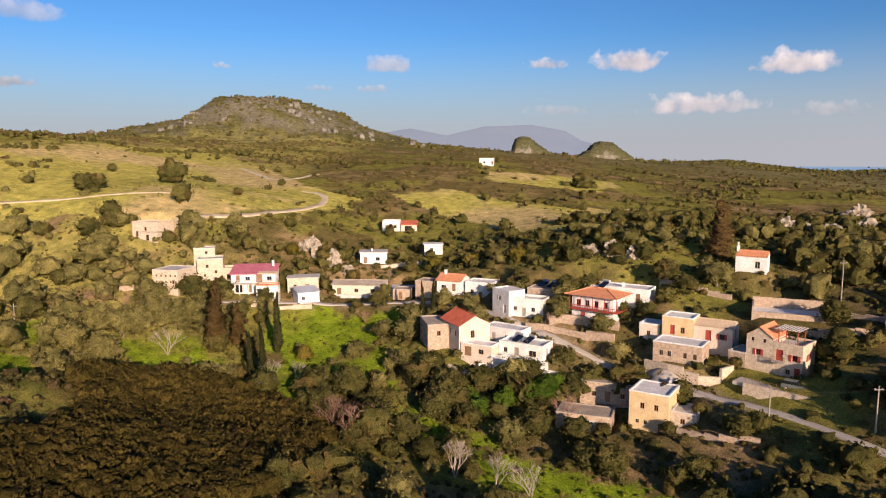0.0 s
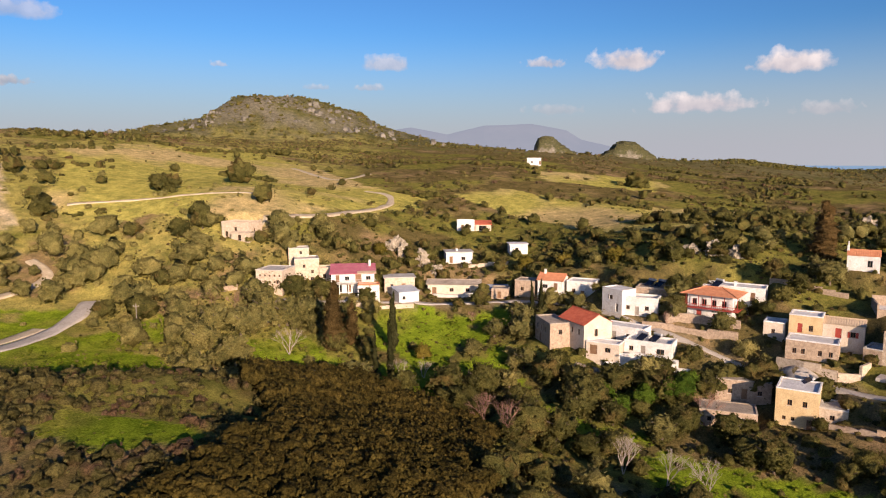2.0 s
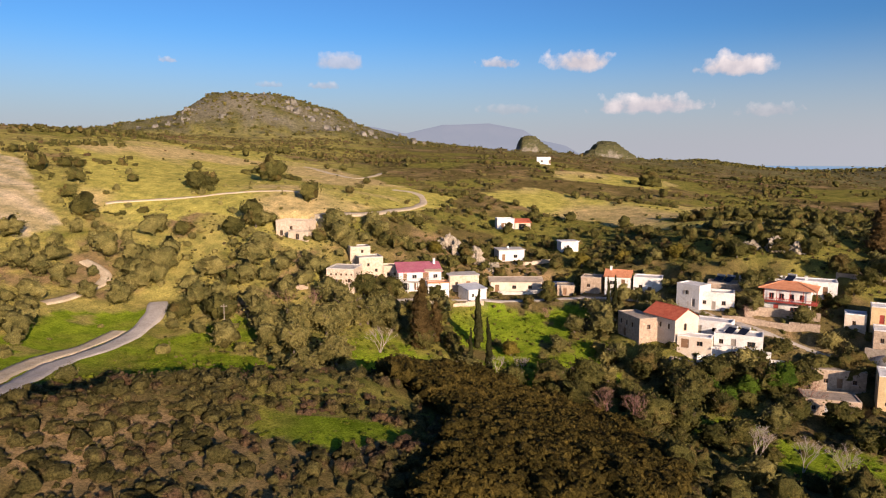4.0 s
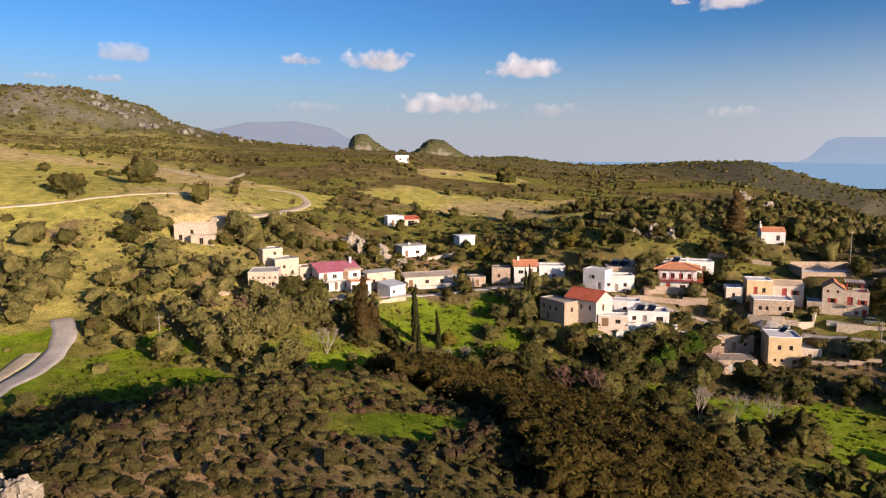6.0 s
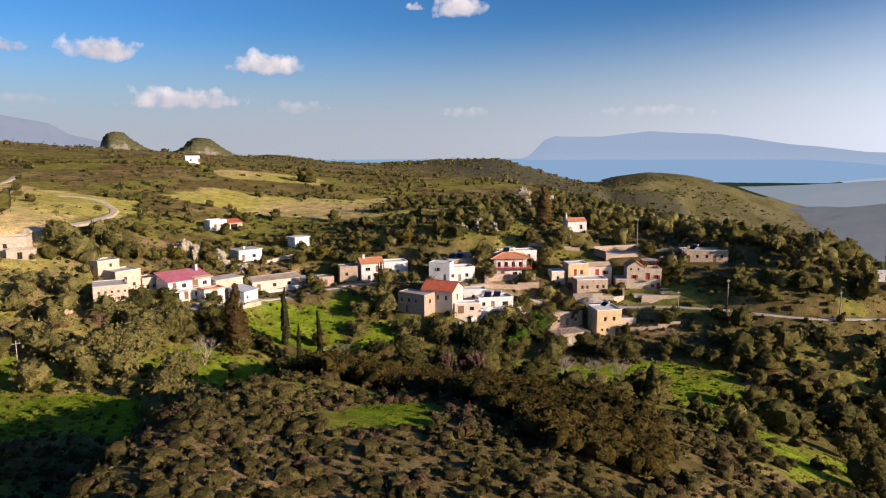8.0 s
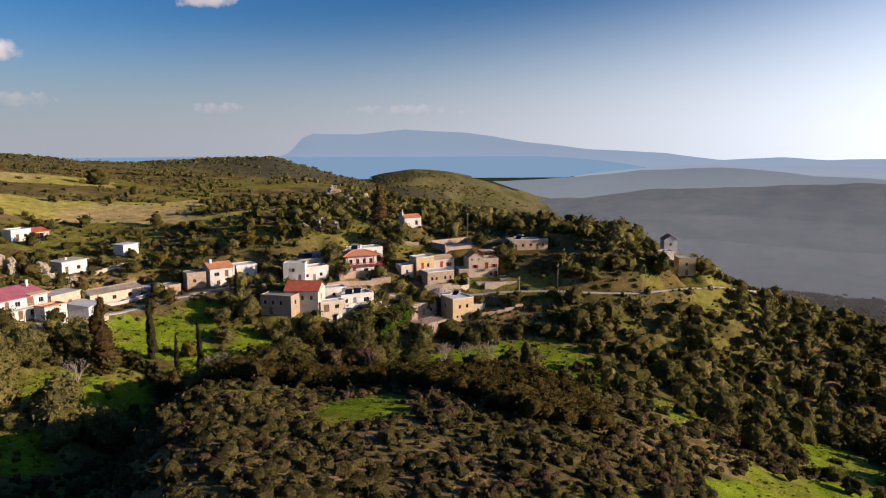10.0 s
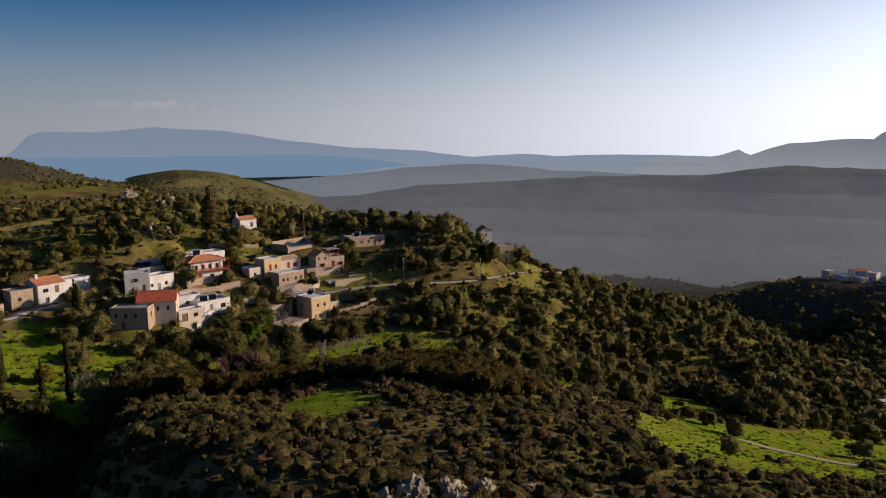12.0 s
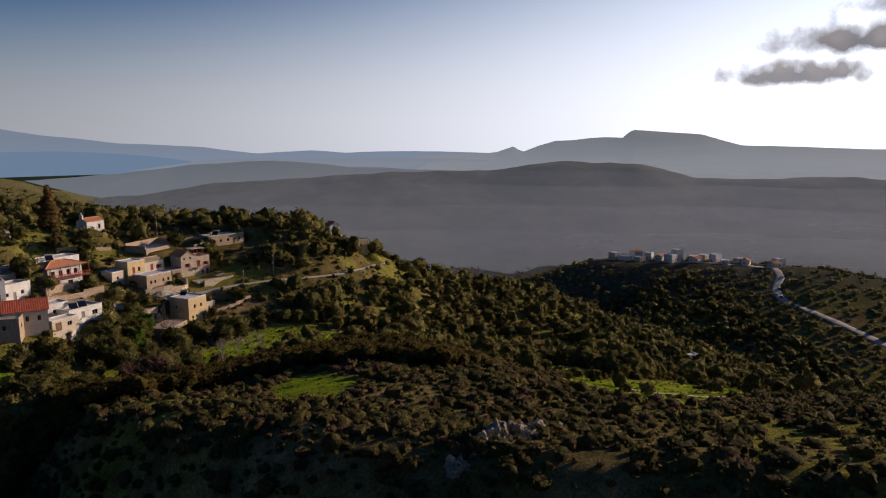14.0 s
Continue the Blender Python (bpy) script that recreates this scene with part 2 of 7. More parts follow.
# ---- the lie of the land ----
# broad hills, slopes and knolls on three regular grids, each a sum of soft rounded rises (metres)
HILLS = [8.4, -17.3, 19.0, 66.2, 13.1, 21.6, 21.0, -18.5, -10.4, 15.0, -27.9, 5.2, 12.5, 0.7, -2.8, -30.1, -2.0, 13.9, 3.6, 0.7, 19.7, 14.9, 37.2, -13.8, -0.2, 8.8, -17.7, -10.1, 51.8, -14.4]
SLOPES = [4.9, 20.8, -8.9, 2.1, -15.4, -2.1, 12.0, -0.2, 37.5, -3.3, -3.5, -3.5, -1.9, 16.6, 7.2, 0.1, -2.8, 0.5, 8.6, 18.5, 6.8, -2.0, 12.6, -4.0, 23.9, 4.4, -11.5, 10.6, -5.6, 12.6]
KNOLLS = [0.4, 2.9, -1.2, 0.5, -5.5, -3.3, -2.9, 0.1, 0.7, -4.2, 2.6, -11.6, -9.2, -4.0, -1.1, 5.0, 9.2, 2.1, -3.2, 7.1, -1.7, -1.5, -0.3, -2.4, -7.6, -6.1, 6.5, 1.7, -2.0, -0.2, -4.0, 4.7, 0.5, -3.7, -1.3, -8.9, 3.0, -2.6, 0.1, 9.5, 3.6, 4.0, 3.5, 11.9, -2.1, -1.3, 3.9, -2.6, 1.0]
LAYERS = [(HILLS, np.linspace(-450, 1050, 6), np.linspace(-450, 900, 5), 260.0),
          (SLOPES, np.linspace(-180, 220, 5), np.linspace(-60, 400, 6), 80.0),
          (KNOLLS, np.linspace(-120, 130, 7), np.linspace(0, 220, 7), 34.0)]
BROW = [(300, 330), (235, 200), (165, 110), (128, 62), (150, 36), (200, 8), (222, -28), (196, -56), (150, -58), (110, -60), (74, -70), (20, -78), (-60, -70), (-150, -60), (-300, -60)]  # where the olive slope breaks off
VALLEY = BROW + [(-600, -900), (400, -1500), (2200, -1200), (2200, 900), (700, 600)]
SPUR = [(352, -126), (345, -140), (335, -165), (318, -190), (302, -218), (290, -232)]
RIDGE_BROW = [(-44, 122), (-58, 109), (-73, 99), (-86, 87), (-96, 74), (-106, 52), (-116, 22)]
GULLY = RIDGE_BROW + [(-190, 20), (-190, 200), (-30, 200)]
ROAD_BEDS = []  # levelled ground under the lanes, in the same form
PADS = []  # level ground under buildings: x, y, radius, height


def smooth(a, b, v):
    u = np.clip((v - a) / (b - a), 0, 1)
    return u * u * (3 - 2 * u)


def lattice(ix, iy, seed):
    h = np.sin(ix * 127.1 + iy * 311.7 + seed * 74.7) * 43758.5453
    return h - np.floor(h)


def value_noise(x, y, seed=0):
    ix, iy = np.floor(x), np.floor(y)
    fx, fy = x - ix, y - iy
    fx, fy = fx * fx * (3 - 2 * fx), fy * fy * (3 - 2 * fy)
    a, b = lattice(ix, iy, seed), lattice(ix + 1, iy, seed)
    c, d = lattice(ix, iy + 1, seed), lattice(ix + 1, iy + 1, seed)
    return (a * (1 - fx) + b * fx) * (1 - fy) + (c * (1 - fx) + d * fx) * fy


def fbm(x, y, size, octaves=4, seed=0):
    total, amp, s = 0.0, 1.0, 0.0
    for o in range(octaves):
        total = total + amp * (value_noise(x / size * 2 ** o, y / size * 2 ** o, seed + o) - 0.5)
        s, amp = s + amp, amp * 0.5
    return total / s


def rise(x, y, cx, cy, rx, ry, turn, height, power=1.0):
    c, s = math.cos(radians(turn)), math.sin(radians(turn))
    u, v = ((x - cx) * c + (y - cy) * s) / rx, (-(x - cx) * s + (y - cy) * c) / ry
    return height * np.exp(-(u * u + v * v) ** power)


def land(x, y, pads=True):
    """Height of the ground."""
    x, y = np.asarray(x, float), np.asarray(y, float)
    z = -5 + 70 * np.tanh((0.6 * y - 0.8 * x + 20) / 330)
    for heights, gx, gy, wide in LAYERS:
        k = 0
        for cy in gy:
            for cx in gx:
                z = z + heights[k] * np.exp(-((x - cx) ** 2 + (y - cy) ** 2) / (2 * wide * wide))
                k += 1
    r = np.hypot(x + 50, y - 90)
    z = z + (-60 - z) * smooth(1050, 1700, r)
    z = z + rise(x, y, -42, 22, 48, 36, 0, -2.8) + rise(x, y, 192, -22, 62, 42, -20, 14.0) + rise(x, y, 24, 14, 26, 20, 0, 3.5)
    # the near ridge ends in a steep brow above the shaded gully
    off = near(x, y, RIDGE_BROW)
    beyond = inside(x, y, GULLY)
    z = z + 4.4 * np.exp(-(off / 11.0) ** 2) - np.where(beyond, 7.0 * smooth(2, 13, off) * (1 - smooth(15, 30, off)), 0.0)
    # the olive slope breaks off into a deep side valley; the valley village stands on a spur beyond it
    out = np.where(inside(x, y, VALLEY), near(x, y, BROW), 0.0)
    deep = np.maximum(z - 0.62 * out * out / (out + 26.0), -96.0 - 0.01 * out)
    spur = -28 - 0.05 * (x - 320) - np.maximum(0, near(x, y, SPUR) - 16) * np.where(x + 1.2 * y > 130, 0.36, 0.2)
    deep = np.maximum(deep, spur)
    z = np.where(out > 0, deep, z)
    z = z + fbm(x, y, 18, 3, 5) * 1.3 * smooth(60, 200, r) + fbm(x, y, 60, 4, 9) * 7 * smooth(300, 700, r) + fbm(x, y, 7, 2, 2) * 0.5
    # the stony hill behind the plateau: its crest runs across, steep to the west
    crest = np.interp(x, [-520, -380, -340, -285, -259, -223, -191, -150, -119, -100, -60, -22, 60], [72, 87, 93, 106, 124, 133, 131, 118, 110, 97, 84, 74, 66])
    crest = crest + fbm(x, y, 40, 4, 31) * 9
    w = np.exp(-np.abs((y - 815) / 120) ** 2.4)
    z = np.where((x > -520) & (x < 60), np.maximum(z, z + (crest - z) * w + fbm(x, y, 24, 4, 33) * 14 * w * (1 - w) * 4 * smooth(72, 100, crest)), z)
    # two lower hills towards the sea, by bearing from over the village; nothing before them stands higher
    az, far = np.degrees(np.arctan2(x + 117, y - 9)), np.hypot(x + 117, y - 9)
    lid = 62 + far * np.tan(np.radians(np.interp(az, [22, 24.5, 27.5, 31.8, 36.2, 40.7, 44.2, 47.3, 50.5, 52.3, 54.9, 60], [0.5, 0.1, -0.2, -0.8, -1.05, -0.9, -0.85, -1.5, -2.5, -2.9, -3.5, -4.6]))) - 2.5
    lid = lid + (z - lid) * (1 - smooth(480, 620, far)) + 60 * (1 - smooth(20, 24, az)) + 80 * smooth(60, 66, az)
    z = np.minimum(z, np.maximum(lid, -62.0))
    for bearings, heights, away, wide in (([30, 33, 36.2, 40.7, 44.2, 45.6, 47.3, 50.5, 52.3, 54.9, 60], [38, 42, 44, 48, 50, 49, 39, 21, 13, 2, -30], 1000.0, 190.0),
                                          ([46, 48.7, 52.3, 54.9, 57, 59.9, 62.8, 64.7, 67, 70, 74], [-45, -28, -5, 11, 18, 12, -3, -20, -38, -55, -70], 1450.0, 260.0)):
        crest = np.interp(az, bearings, heights) + fbm(x, y, 70, 4, 35) * 4
        w = np.exp(-((far - away) / np.where((far < away) & (away > 1200), 2.2 * wide, wide)) ** 2)
        z = np.where((az > bearings[0]) & (az < bearings[-1]), np.maximum(z, z + (crest - z) * w), z)
    if pads:
        for px, py, pr, pz in ROAD_BEDS:
            w = 1 - smooth(pr, pr + 3.2, np.hypot(x - px, y - py))
            z = z + (pz - z) * w
        for px, py, pr, pz in PADS:
            w = 1 - smooth(pr, pr + 3.8, np.hypot(x - px, y - py))
            z = z + (pz - z) * w
    return z


def inside(x, y, corners):
    x, y = np.asarray(x, float), np.asarray(y, float)
    hit = np.zeros(x.shape, bool)
    for (x1, y1), (x2, y2) in zip(corners, corners[1:] + corners[:1]):
        cross = (y1 > y) != (y2 > y)
        at = x1 + (y - y1) * (x2 - x1) / ((y2 - y1) if y2 != y1 else 1e-9)
        hit ^= cross & (x < at)
    return hit


def near(x, y, line):
    """Distance from a polyline."""
    best = np.full(np.shape(x), 1e9)
    for (x1, y1), (x2, y2) in zip(line, line[1:]):
        dx, dy = x2 - x1, y2 - y1
        u = np.clip(((x - x1) * dx + (y - y1) * dy) / (dx * dx + dy * dy), 0, 1)
        best = np.minimum(best, np.hypot(x - x1 - u * dx, y - y1 - u * dy))
    return best


# open ground: meadows, fields and clearings (corners in plan)
MEADOWS = [[(-40, 176), (-12, 172), (-3, 156), (-8, 142), (-20, 144), (-28, 134), (-38, 126), (-44, 133), (-40, 150)],
           [(-72, 150), (-60, 158), (-45, 149), (-48, 132), (-62, 138)],
           [(-100, 158), (-91, 165), (-86, 150), (-92, 140)],
           [(-112, 122), (-110, 150), (-100, 156), (-94, 140), (-84, 136), (-74, 126), (-84, 117), (-100, 116)],
           [(24, 76), (10, 66), (16, 84), (24, 96), (30, 94)],
           [(12, 119), (24, 110), (2, 113), (-6, 117)],
           [(-20, 50), (-4, 57), (16, 57), (18, 46), (-8, 43)],
           [(-10, 27), (8, 33), (36, 30), (28, 19), (5, 16), (-8, 18)],
           [(-30, 36), (-17, 22), (-8, 6), (18, -8), (30, -33), (2, -32), (-50, 0), (-70, 16), (-74, 28), (-50, 34)],
           [(-14, 131), (-5, 128), (2, 118), (-6, 115)],
           [(14, 113), (29, 105), (20, 99), (8, 106)],
           [(9, 116), (24, 106), (42, 88), (33, 79), (19, 84), (7, 103)],
           [(3, 77), (9, 64), (-1, 55), (-5, 64)],
           [(-72, 82), (-56, 81), (-58, 74), (-66, 69), (-74, 73)],
           [(-132, 112), (-132, 158), (-114, 166), (-106, 150), (-109, 116)],
           [(-14, 140), (-8, 140), (-2, 134), (-12, 133)]]
FIELDS = [[(-185, 300), (-150, 430), (-105, 380), (-60, 295), (-30, 272), (-40, 250), (-60, 228), (-80, 208), (-108, 212), (-150, 215)],
          [(16, 344), (88, 356), (70, 306), (26, 308)],
          [(40, 266), (104, 272), (70, 248), (30, 222), (60, 194), (36, 198), (18, 236), (-22, 280), (0, 292)]]
HEDGES = [[(-185, 346), (-184, 377), (-160, 355)],
          [(-193, 288), (-183, 302), (-170, 315)],
          [(-155, 340), (-146, 376), (-135, 419), (-115, 449)],
          [(-178, 263), (-166, 268), (-152, 269)],
          [(-118, 287), (-109, 297), (-91, 284)],
          [(-45, 283), (-31, 277), (-18, 277)],
          [(55, 316), (69, 321)],
          [(-76, 426), (-39, 392), (-8, 371), (20, 351)],
          [(20, 276), (37, 271), (52, 262)],
          [(64, 291), (84, 287), (102, 276)],
          [(116, 482), (145, 425), (167, 364)],
          [(-132, 489), (-100, 485), (-67, 469)],
          [(-147, 212), (-139, 216), (-132, 220)],
          [(-123, 234), (-116, 237)],
          [(70, 259), (93, 253)]]
THICKETS = [[(-62, 122), (-42, 124), (-28, 124), (-17, 114), (-20, 80), (-32, 57), (-46, 50), (-55, 58), (-50, 74), (-48, 92), (-56, 104)]]
PLOT = [(-205, 262), (-187, 259), (-166, 224), (-151, 205), (-157, 193), (-205, 198)]  # stony bare plot
ROADS = {"village_road": ([(-66, 172.5), (-57, 175), (-44, 179), (-30, 179), (-18, 178), (-6, 175), (7, 167), (16, 154.5), (25, 145.5), (32, 138.3), (36.6, 133), (40.6, 127.6), (44.6, 122.6), (48.5, 117.6), (52, 113)], 2.2, "pale worn concrete lane running through the village"),
         "lower_road": ([(52, 113), (56, 107), (60.5, 98), (65, 88), (71, 79), (80, 72), (90, 67), (104, 62), (122, 58), (136, 50)], 2.1, "pale narrow lane along the terraced olive slope"),
         "west_road": ([(-118, 100), (-117, 113), (-118, 127), (-114, 141), (-112, 154), (-112, 163), (-114, 172)], 4.4, "grey asphalt lane with pale cut banks"),
         "upper_track": ([(-84, 208), (-72, 215), (-62, 223), (-53, 238), (-47, 251), (-45, 262), (-47, 274), (-56, 281)], 2.6, "pale dirt farm track along the field edge"),
         "field_track": ([(-145, 222), (-133, 227), (-115, 230), (-98, 231), (-82, 231)], 1.8, "pale dirt track across the plateau fields"),
         "hill_track": ([(-99, 346), (-86, 326), (-73, 308), (-66, 318), (-60, 334)], 2.4, "pale dirt track climbing the plateau"),
         "west_track": ([(-137, 163), (-132, 172), (-130, 182), (-138, 188)], 2.6, "pale dirt track above the lane"),
         "cut_bank": ([(-121.5, 110), (-122.2, 127), (-118.6, 141), (-116.4, 153)], 3.4, "pale cut earth bank beside the lane"),
         "foreground_track": ([(-43, 2), (-40, 6), (-33, 14), (-29, 17)], 1.2, "reddish dirt footpath over the grassy shoulder")}


def grid_mesh(name, points, mat, smooth_shade=True, closed=False):
    """A sheet from a (rows, columns, 3) array; closed joins the last column to the first."""
    rows, cols = points.shape[:2]
    me = bpy.data.meshes.new(name)
    idx = np.arange(rows * cols).reshape(rows, cols)
    nxt = np.roll(idx, -1, axis=1) if closed else idx[:, 1:]
    cur = idx if closed else idx[:, :-1]
    quads = np.stack([cur[:-1], nxt[:-1], nxt[1:], cur[1:]], -1).reshape(-1, 4)
    me.vertices.add(rows * cols)
    me.vertices.foreach_set("co", points.reshape(-1))
    me.loops.add(quads.size)
    me.loops.foreach_set("vertex_index", quads.reshape(-1).astype(np.int32))
    me.polygons.add(len(quads))
    me.polygons.foreach_set("loop_start", np.arange(0, quads.size, 4, dtype=np.int32))
    me.update(calc_edges=True)
    if smooth_shade:
        me.polygons.foreach_set("use_smooth", np.ones(len(quads), bool))
    me.materials.append(mat)
    return new(name, me)


def land_use(x, y):
    """Base colours of the ground: scrub floor, meadow, field, bare soil, and the valley's painted-in dimness."""
    col = np.empty((*x.shape, 3))
    n1, n2 = fbm(x, y, 30, 3, 40), fbm(x, y, 9, 3, 50)
    scrub, soil = np.array((0.135, 0.112, 0.048)), np.array((0.26, 0.19, 0.11))
    lush, field, dry = np.array((0.19, 0.27, 0.022)), np.array((0.38, 0.355, 0.10)), np.array((0.46, 0.37, 0.19))
    grass = np.array((0.19, 0.185, 0.05))
    w = smooth(-0.1, 0.25, n2)[..., None]
    col[:] = scrub * (1 - w) + soil * w
    w = smooth(0.0, 0.16, n1 + 0.5 * n2)[..., None]
    col = col * (1 - w) + grass * w
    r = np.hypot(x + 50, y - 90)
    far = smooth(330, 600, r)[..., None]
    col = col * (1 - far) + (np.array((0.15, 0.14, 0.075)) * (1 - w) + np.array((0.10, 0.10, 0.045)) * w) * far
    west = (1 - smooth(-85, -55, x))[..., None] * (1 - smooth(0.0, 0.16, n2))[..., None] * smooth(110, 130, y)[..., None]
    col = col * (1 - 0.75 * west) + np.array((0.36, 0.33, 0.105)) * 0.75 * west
    # the backlit valley's dim hazy grey is painted into its ground colour
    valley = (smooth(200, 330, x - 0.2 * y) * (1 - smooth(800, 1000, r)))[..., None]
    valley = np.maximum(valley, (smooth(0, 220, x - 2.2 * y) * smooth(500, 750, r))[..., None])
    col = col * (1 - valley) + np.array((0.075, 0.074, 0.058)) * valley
    jx, jy = x + 14 * fbm(x, y, 16, 3, 60), y + 14 * fbm(x, y, 16, 3, 70)
    for area in FIELDS:
        k = inside(jx, jy, area)
        v = smooth(-0.05, 0.2, n1)[..., None]
        col[k] = (field * (1 - v) + dry * v)[k]
    for area in MEADOWS:
        k = inside(jx, jy, area) & (n2 > -0.2)
        v = smooth(0.0, 0.3, n2)[..., None]
        col[k] = (lush * (1 - v) + np.array((0.20, 0.215, 0.04)) * v)[k]
    plot = inside(x, y, PLOT)
    band = (0.5 + 0.5 * np.sin(0.55 * (0.5 * x + y) + 6 * n2))[..., None]
    col[plot] = (np.array((0.50, 0.42, 0.31)) * band + np.array((0.36, 0.31, 0.18)) * (1 - band))[plot]
    village = (near(x, y, ROADS["village_road"][0]) < 2.2)
    col[village] = 0.5 * col[village] + 0.5 * np.array((0.33, 0.27, 0.19))
    hill = (smooth(-430, -330, x) * (1 - smooth(-40, 40, x)) * smooth(640, 700, y))[..., None]
    col = col * (1 - 0.8 * hill) + np.array((0.075, 0.078, 0.036)) * 0.8 * hill
    stony = rise(x, y, -190, 790, 150, 130, 0, 1.0, 2.0) * smooth(-0.16, 0.1, fbm(x, y, 16, 4, 80))
    col = col * (1 - stony[..., None]) + np.array((0.17, 0.16, 0.135)) * stony[..., None]
    return col


def ground_material():
    m, n, l, b = material("ground_cover", 0.95)
    b.inputs["Specular IOR Level"].default_value = 0.0
    a = n.new("ShaderNodeAttribute")
    a.attribute_name = "land"
    mid, fine = noise_node(n, l, 0.3, 6.0, 0.7), noise_node(n, l, 3.2, 6.0, 0.75)
    tone = ramp(n, l, mid.outputs["Fac"], [(0.32, (0.5, 0.56, 0.5)), (0.68, (1.4, 1.3, 1.2))]).outputs[0]
    grain = ramp(n, l, fine.outputs["Fac"], [(0.34, (0.45, 0.46, 0.44)), (0.66, (1.45, 1.42, 1.36))]).outputs[0]
    col = mixed(n, l, 1.0, a.outputs["Color"], tone, "MULTIPLY")
    col = mixed(n, l, 1.0, col, grain, "MULTIPLY")
    l.new(col, b.inputs["Base Color"])
    bump(n, l, b, fine.outputs["Fac"], 0.6, 0.5)
    return m


def build_ground():
    rings = [0.5]
    while rings[-1] < 4960:
        r = rings[-1]
        rings.append(r + (2.1 if r < 240 else max(2.1, 0.028 * (r - 165))))
    rings = np.array(rings)
    ang = np.linspace(0, 2 * np.pi, 600, endpoint=False)
    x, y = -50 + rings[:, None] * np.sin(ang), 90 + rings[:, None] * np.cos(ang)
    z = land(x, y)
    ob = grid_mesh("ground", np.stack([x, y, z], -1)[:, ::-1], ground_material(), closed=True)
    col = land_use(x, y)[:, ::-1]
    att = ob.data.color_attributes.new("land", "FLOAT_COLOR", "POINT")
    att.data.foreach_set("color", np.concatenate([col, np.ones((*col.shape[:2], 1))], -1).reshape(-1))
    return tagged(ob, "rolling scrubby hillside with green meadows, terraces and stony soil", "ground", kind="structure")


def drape(name, line, width, mat, label, lift=0.12):
    """A strip of road laid on the ground, with a thin raised edge."""
    pts = [Vector((*p, 0)) for p in line]
    dense = []
    for k in range(len(pts) - 1):
        p0, p1, p2, p3 = pts[max(k - 1, 0)], pts[k], pts[k + 1], pts[min(k + 2, len(pts) - 1)]
        steps = max(2, int((p2 - p1).length / 1.5))
        for s in range(steps):
            u = s / steps
            dense.append(0.5 * ((2 * p1) + (p2 - p0) * u + (2 * p0 - 5 * p1 + 4 * p2 - p3) * u * u + (3 * p1 - p0 - 3 * p2 + p3) * u ** 3))
    dense.append(pts[-1])
    rows = []
    for k, p in enumerate(dense):
        d = (dense[min(k + 1, len(dense) - 1)] - dense[max(k - 1, 0)]).normalized()
        side = Vector((d.y, -d.x, 0))
        w = width * (1 + 0.12 * math.sin(k * 0.7) * math.sin(k * 0.23))
        mid = float(land(p.x, p.y))
        row = []
        for f, drop in ((-0.56, -0.5), (-0.5, 0.0), (-0.25, 0.03), (0.0, 0.05), (0.25, 0.03), (0.5, 0.0), (0.56, -0.5)):
            q = p + side * (w * f)
            own = float(land(q.x, q.y))
            row.append((q.x, q.y, max(0.6 * mid + 0.4 * own, own - 0.1) + lift + drop))
        rows.append(row)
    return tagged(grid_mesh(name, np.array(rows), mat), label, "road", kind="structure")


def ridge(name, profile, far, deep, foot, mat, label, rough=10.0, seed=0, eye=(-80.0, 40.0, 62.0)):
    """A range of hills along the skyline: bearings and elevations (degrees) of its crest, as seen from over the village."""
    az = np.linspace(profile[0][0], profile[-1][0], 260)
    el = np.interp(az, [p[0] for p in profile], [p[1] for p in profile])
    crest = eye[2] + far * np.tan(np.radians(el))
    steps = np.array([-1.0, -0.8, -0.62, -0.46, -0.33, -0.22, -0.13, -0.06, 0.0, 0.1, 0.3, 0.7, 1.0])
    pts = np.empty((len(steps), len(az), 3))
    for k, s in enumerate(steps):
        shape = (1 - abs(s)) ** 1.25
        x = eye[0] + (far + s * deep) * np.sin(np.radians(az))
        y = eye[1] + (far + s * deep) * np.cos(np.radians(az))
        wob = fbm(x, y, far * 0.07, 5, seed) * rough * (1.0 if abs(s) > 0.03 else 0.6) * (1 if abs(s) < 0.99 else 0)
        pts[k, :, 0], pts[k, :, 1], pts[k, :, 2] = x, y, foot + (crest - foot) * shape + wob
    return tagged(grid_mesh(name, pts, mat), label, "hills", kind="structure")


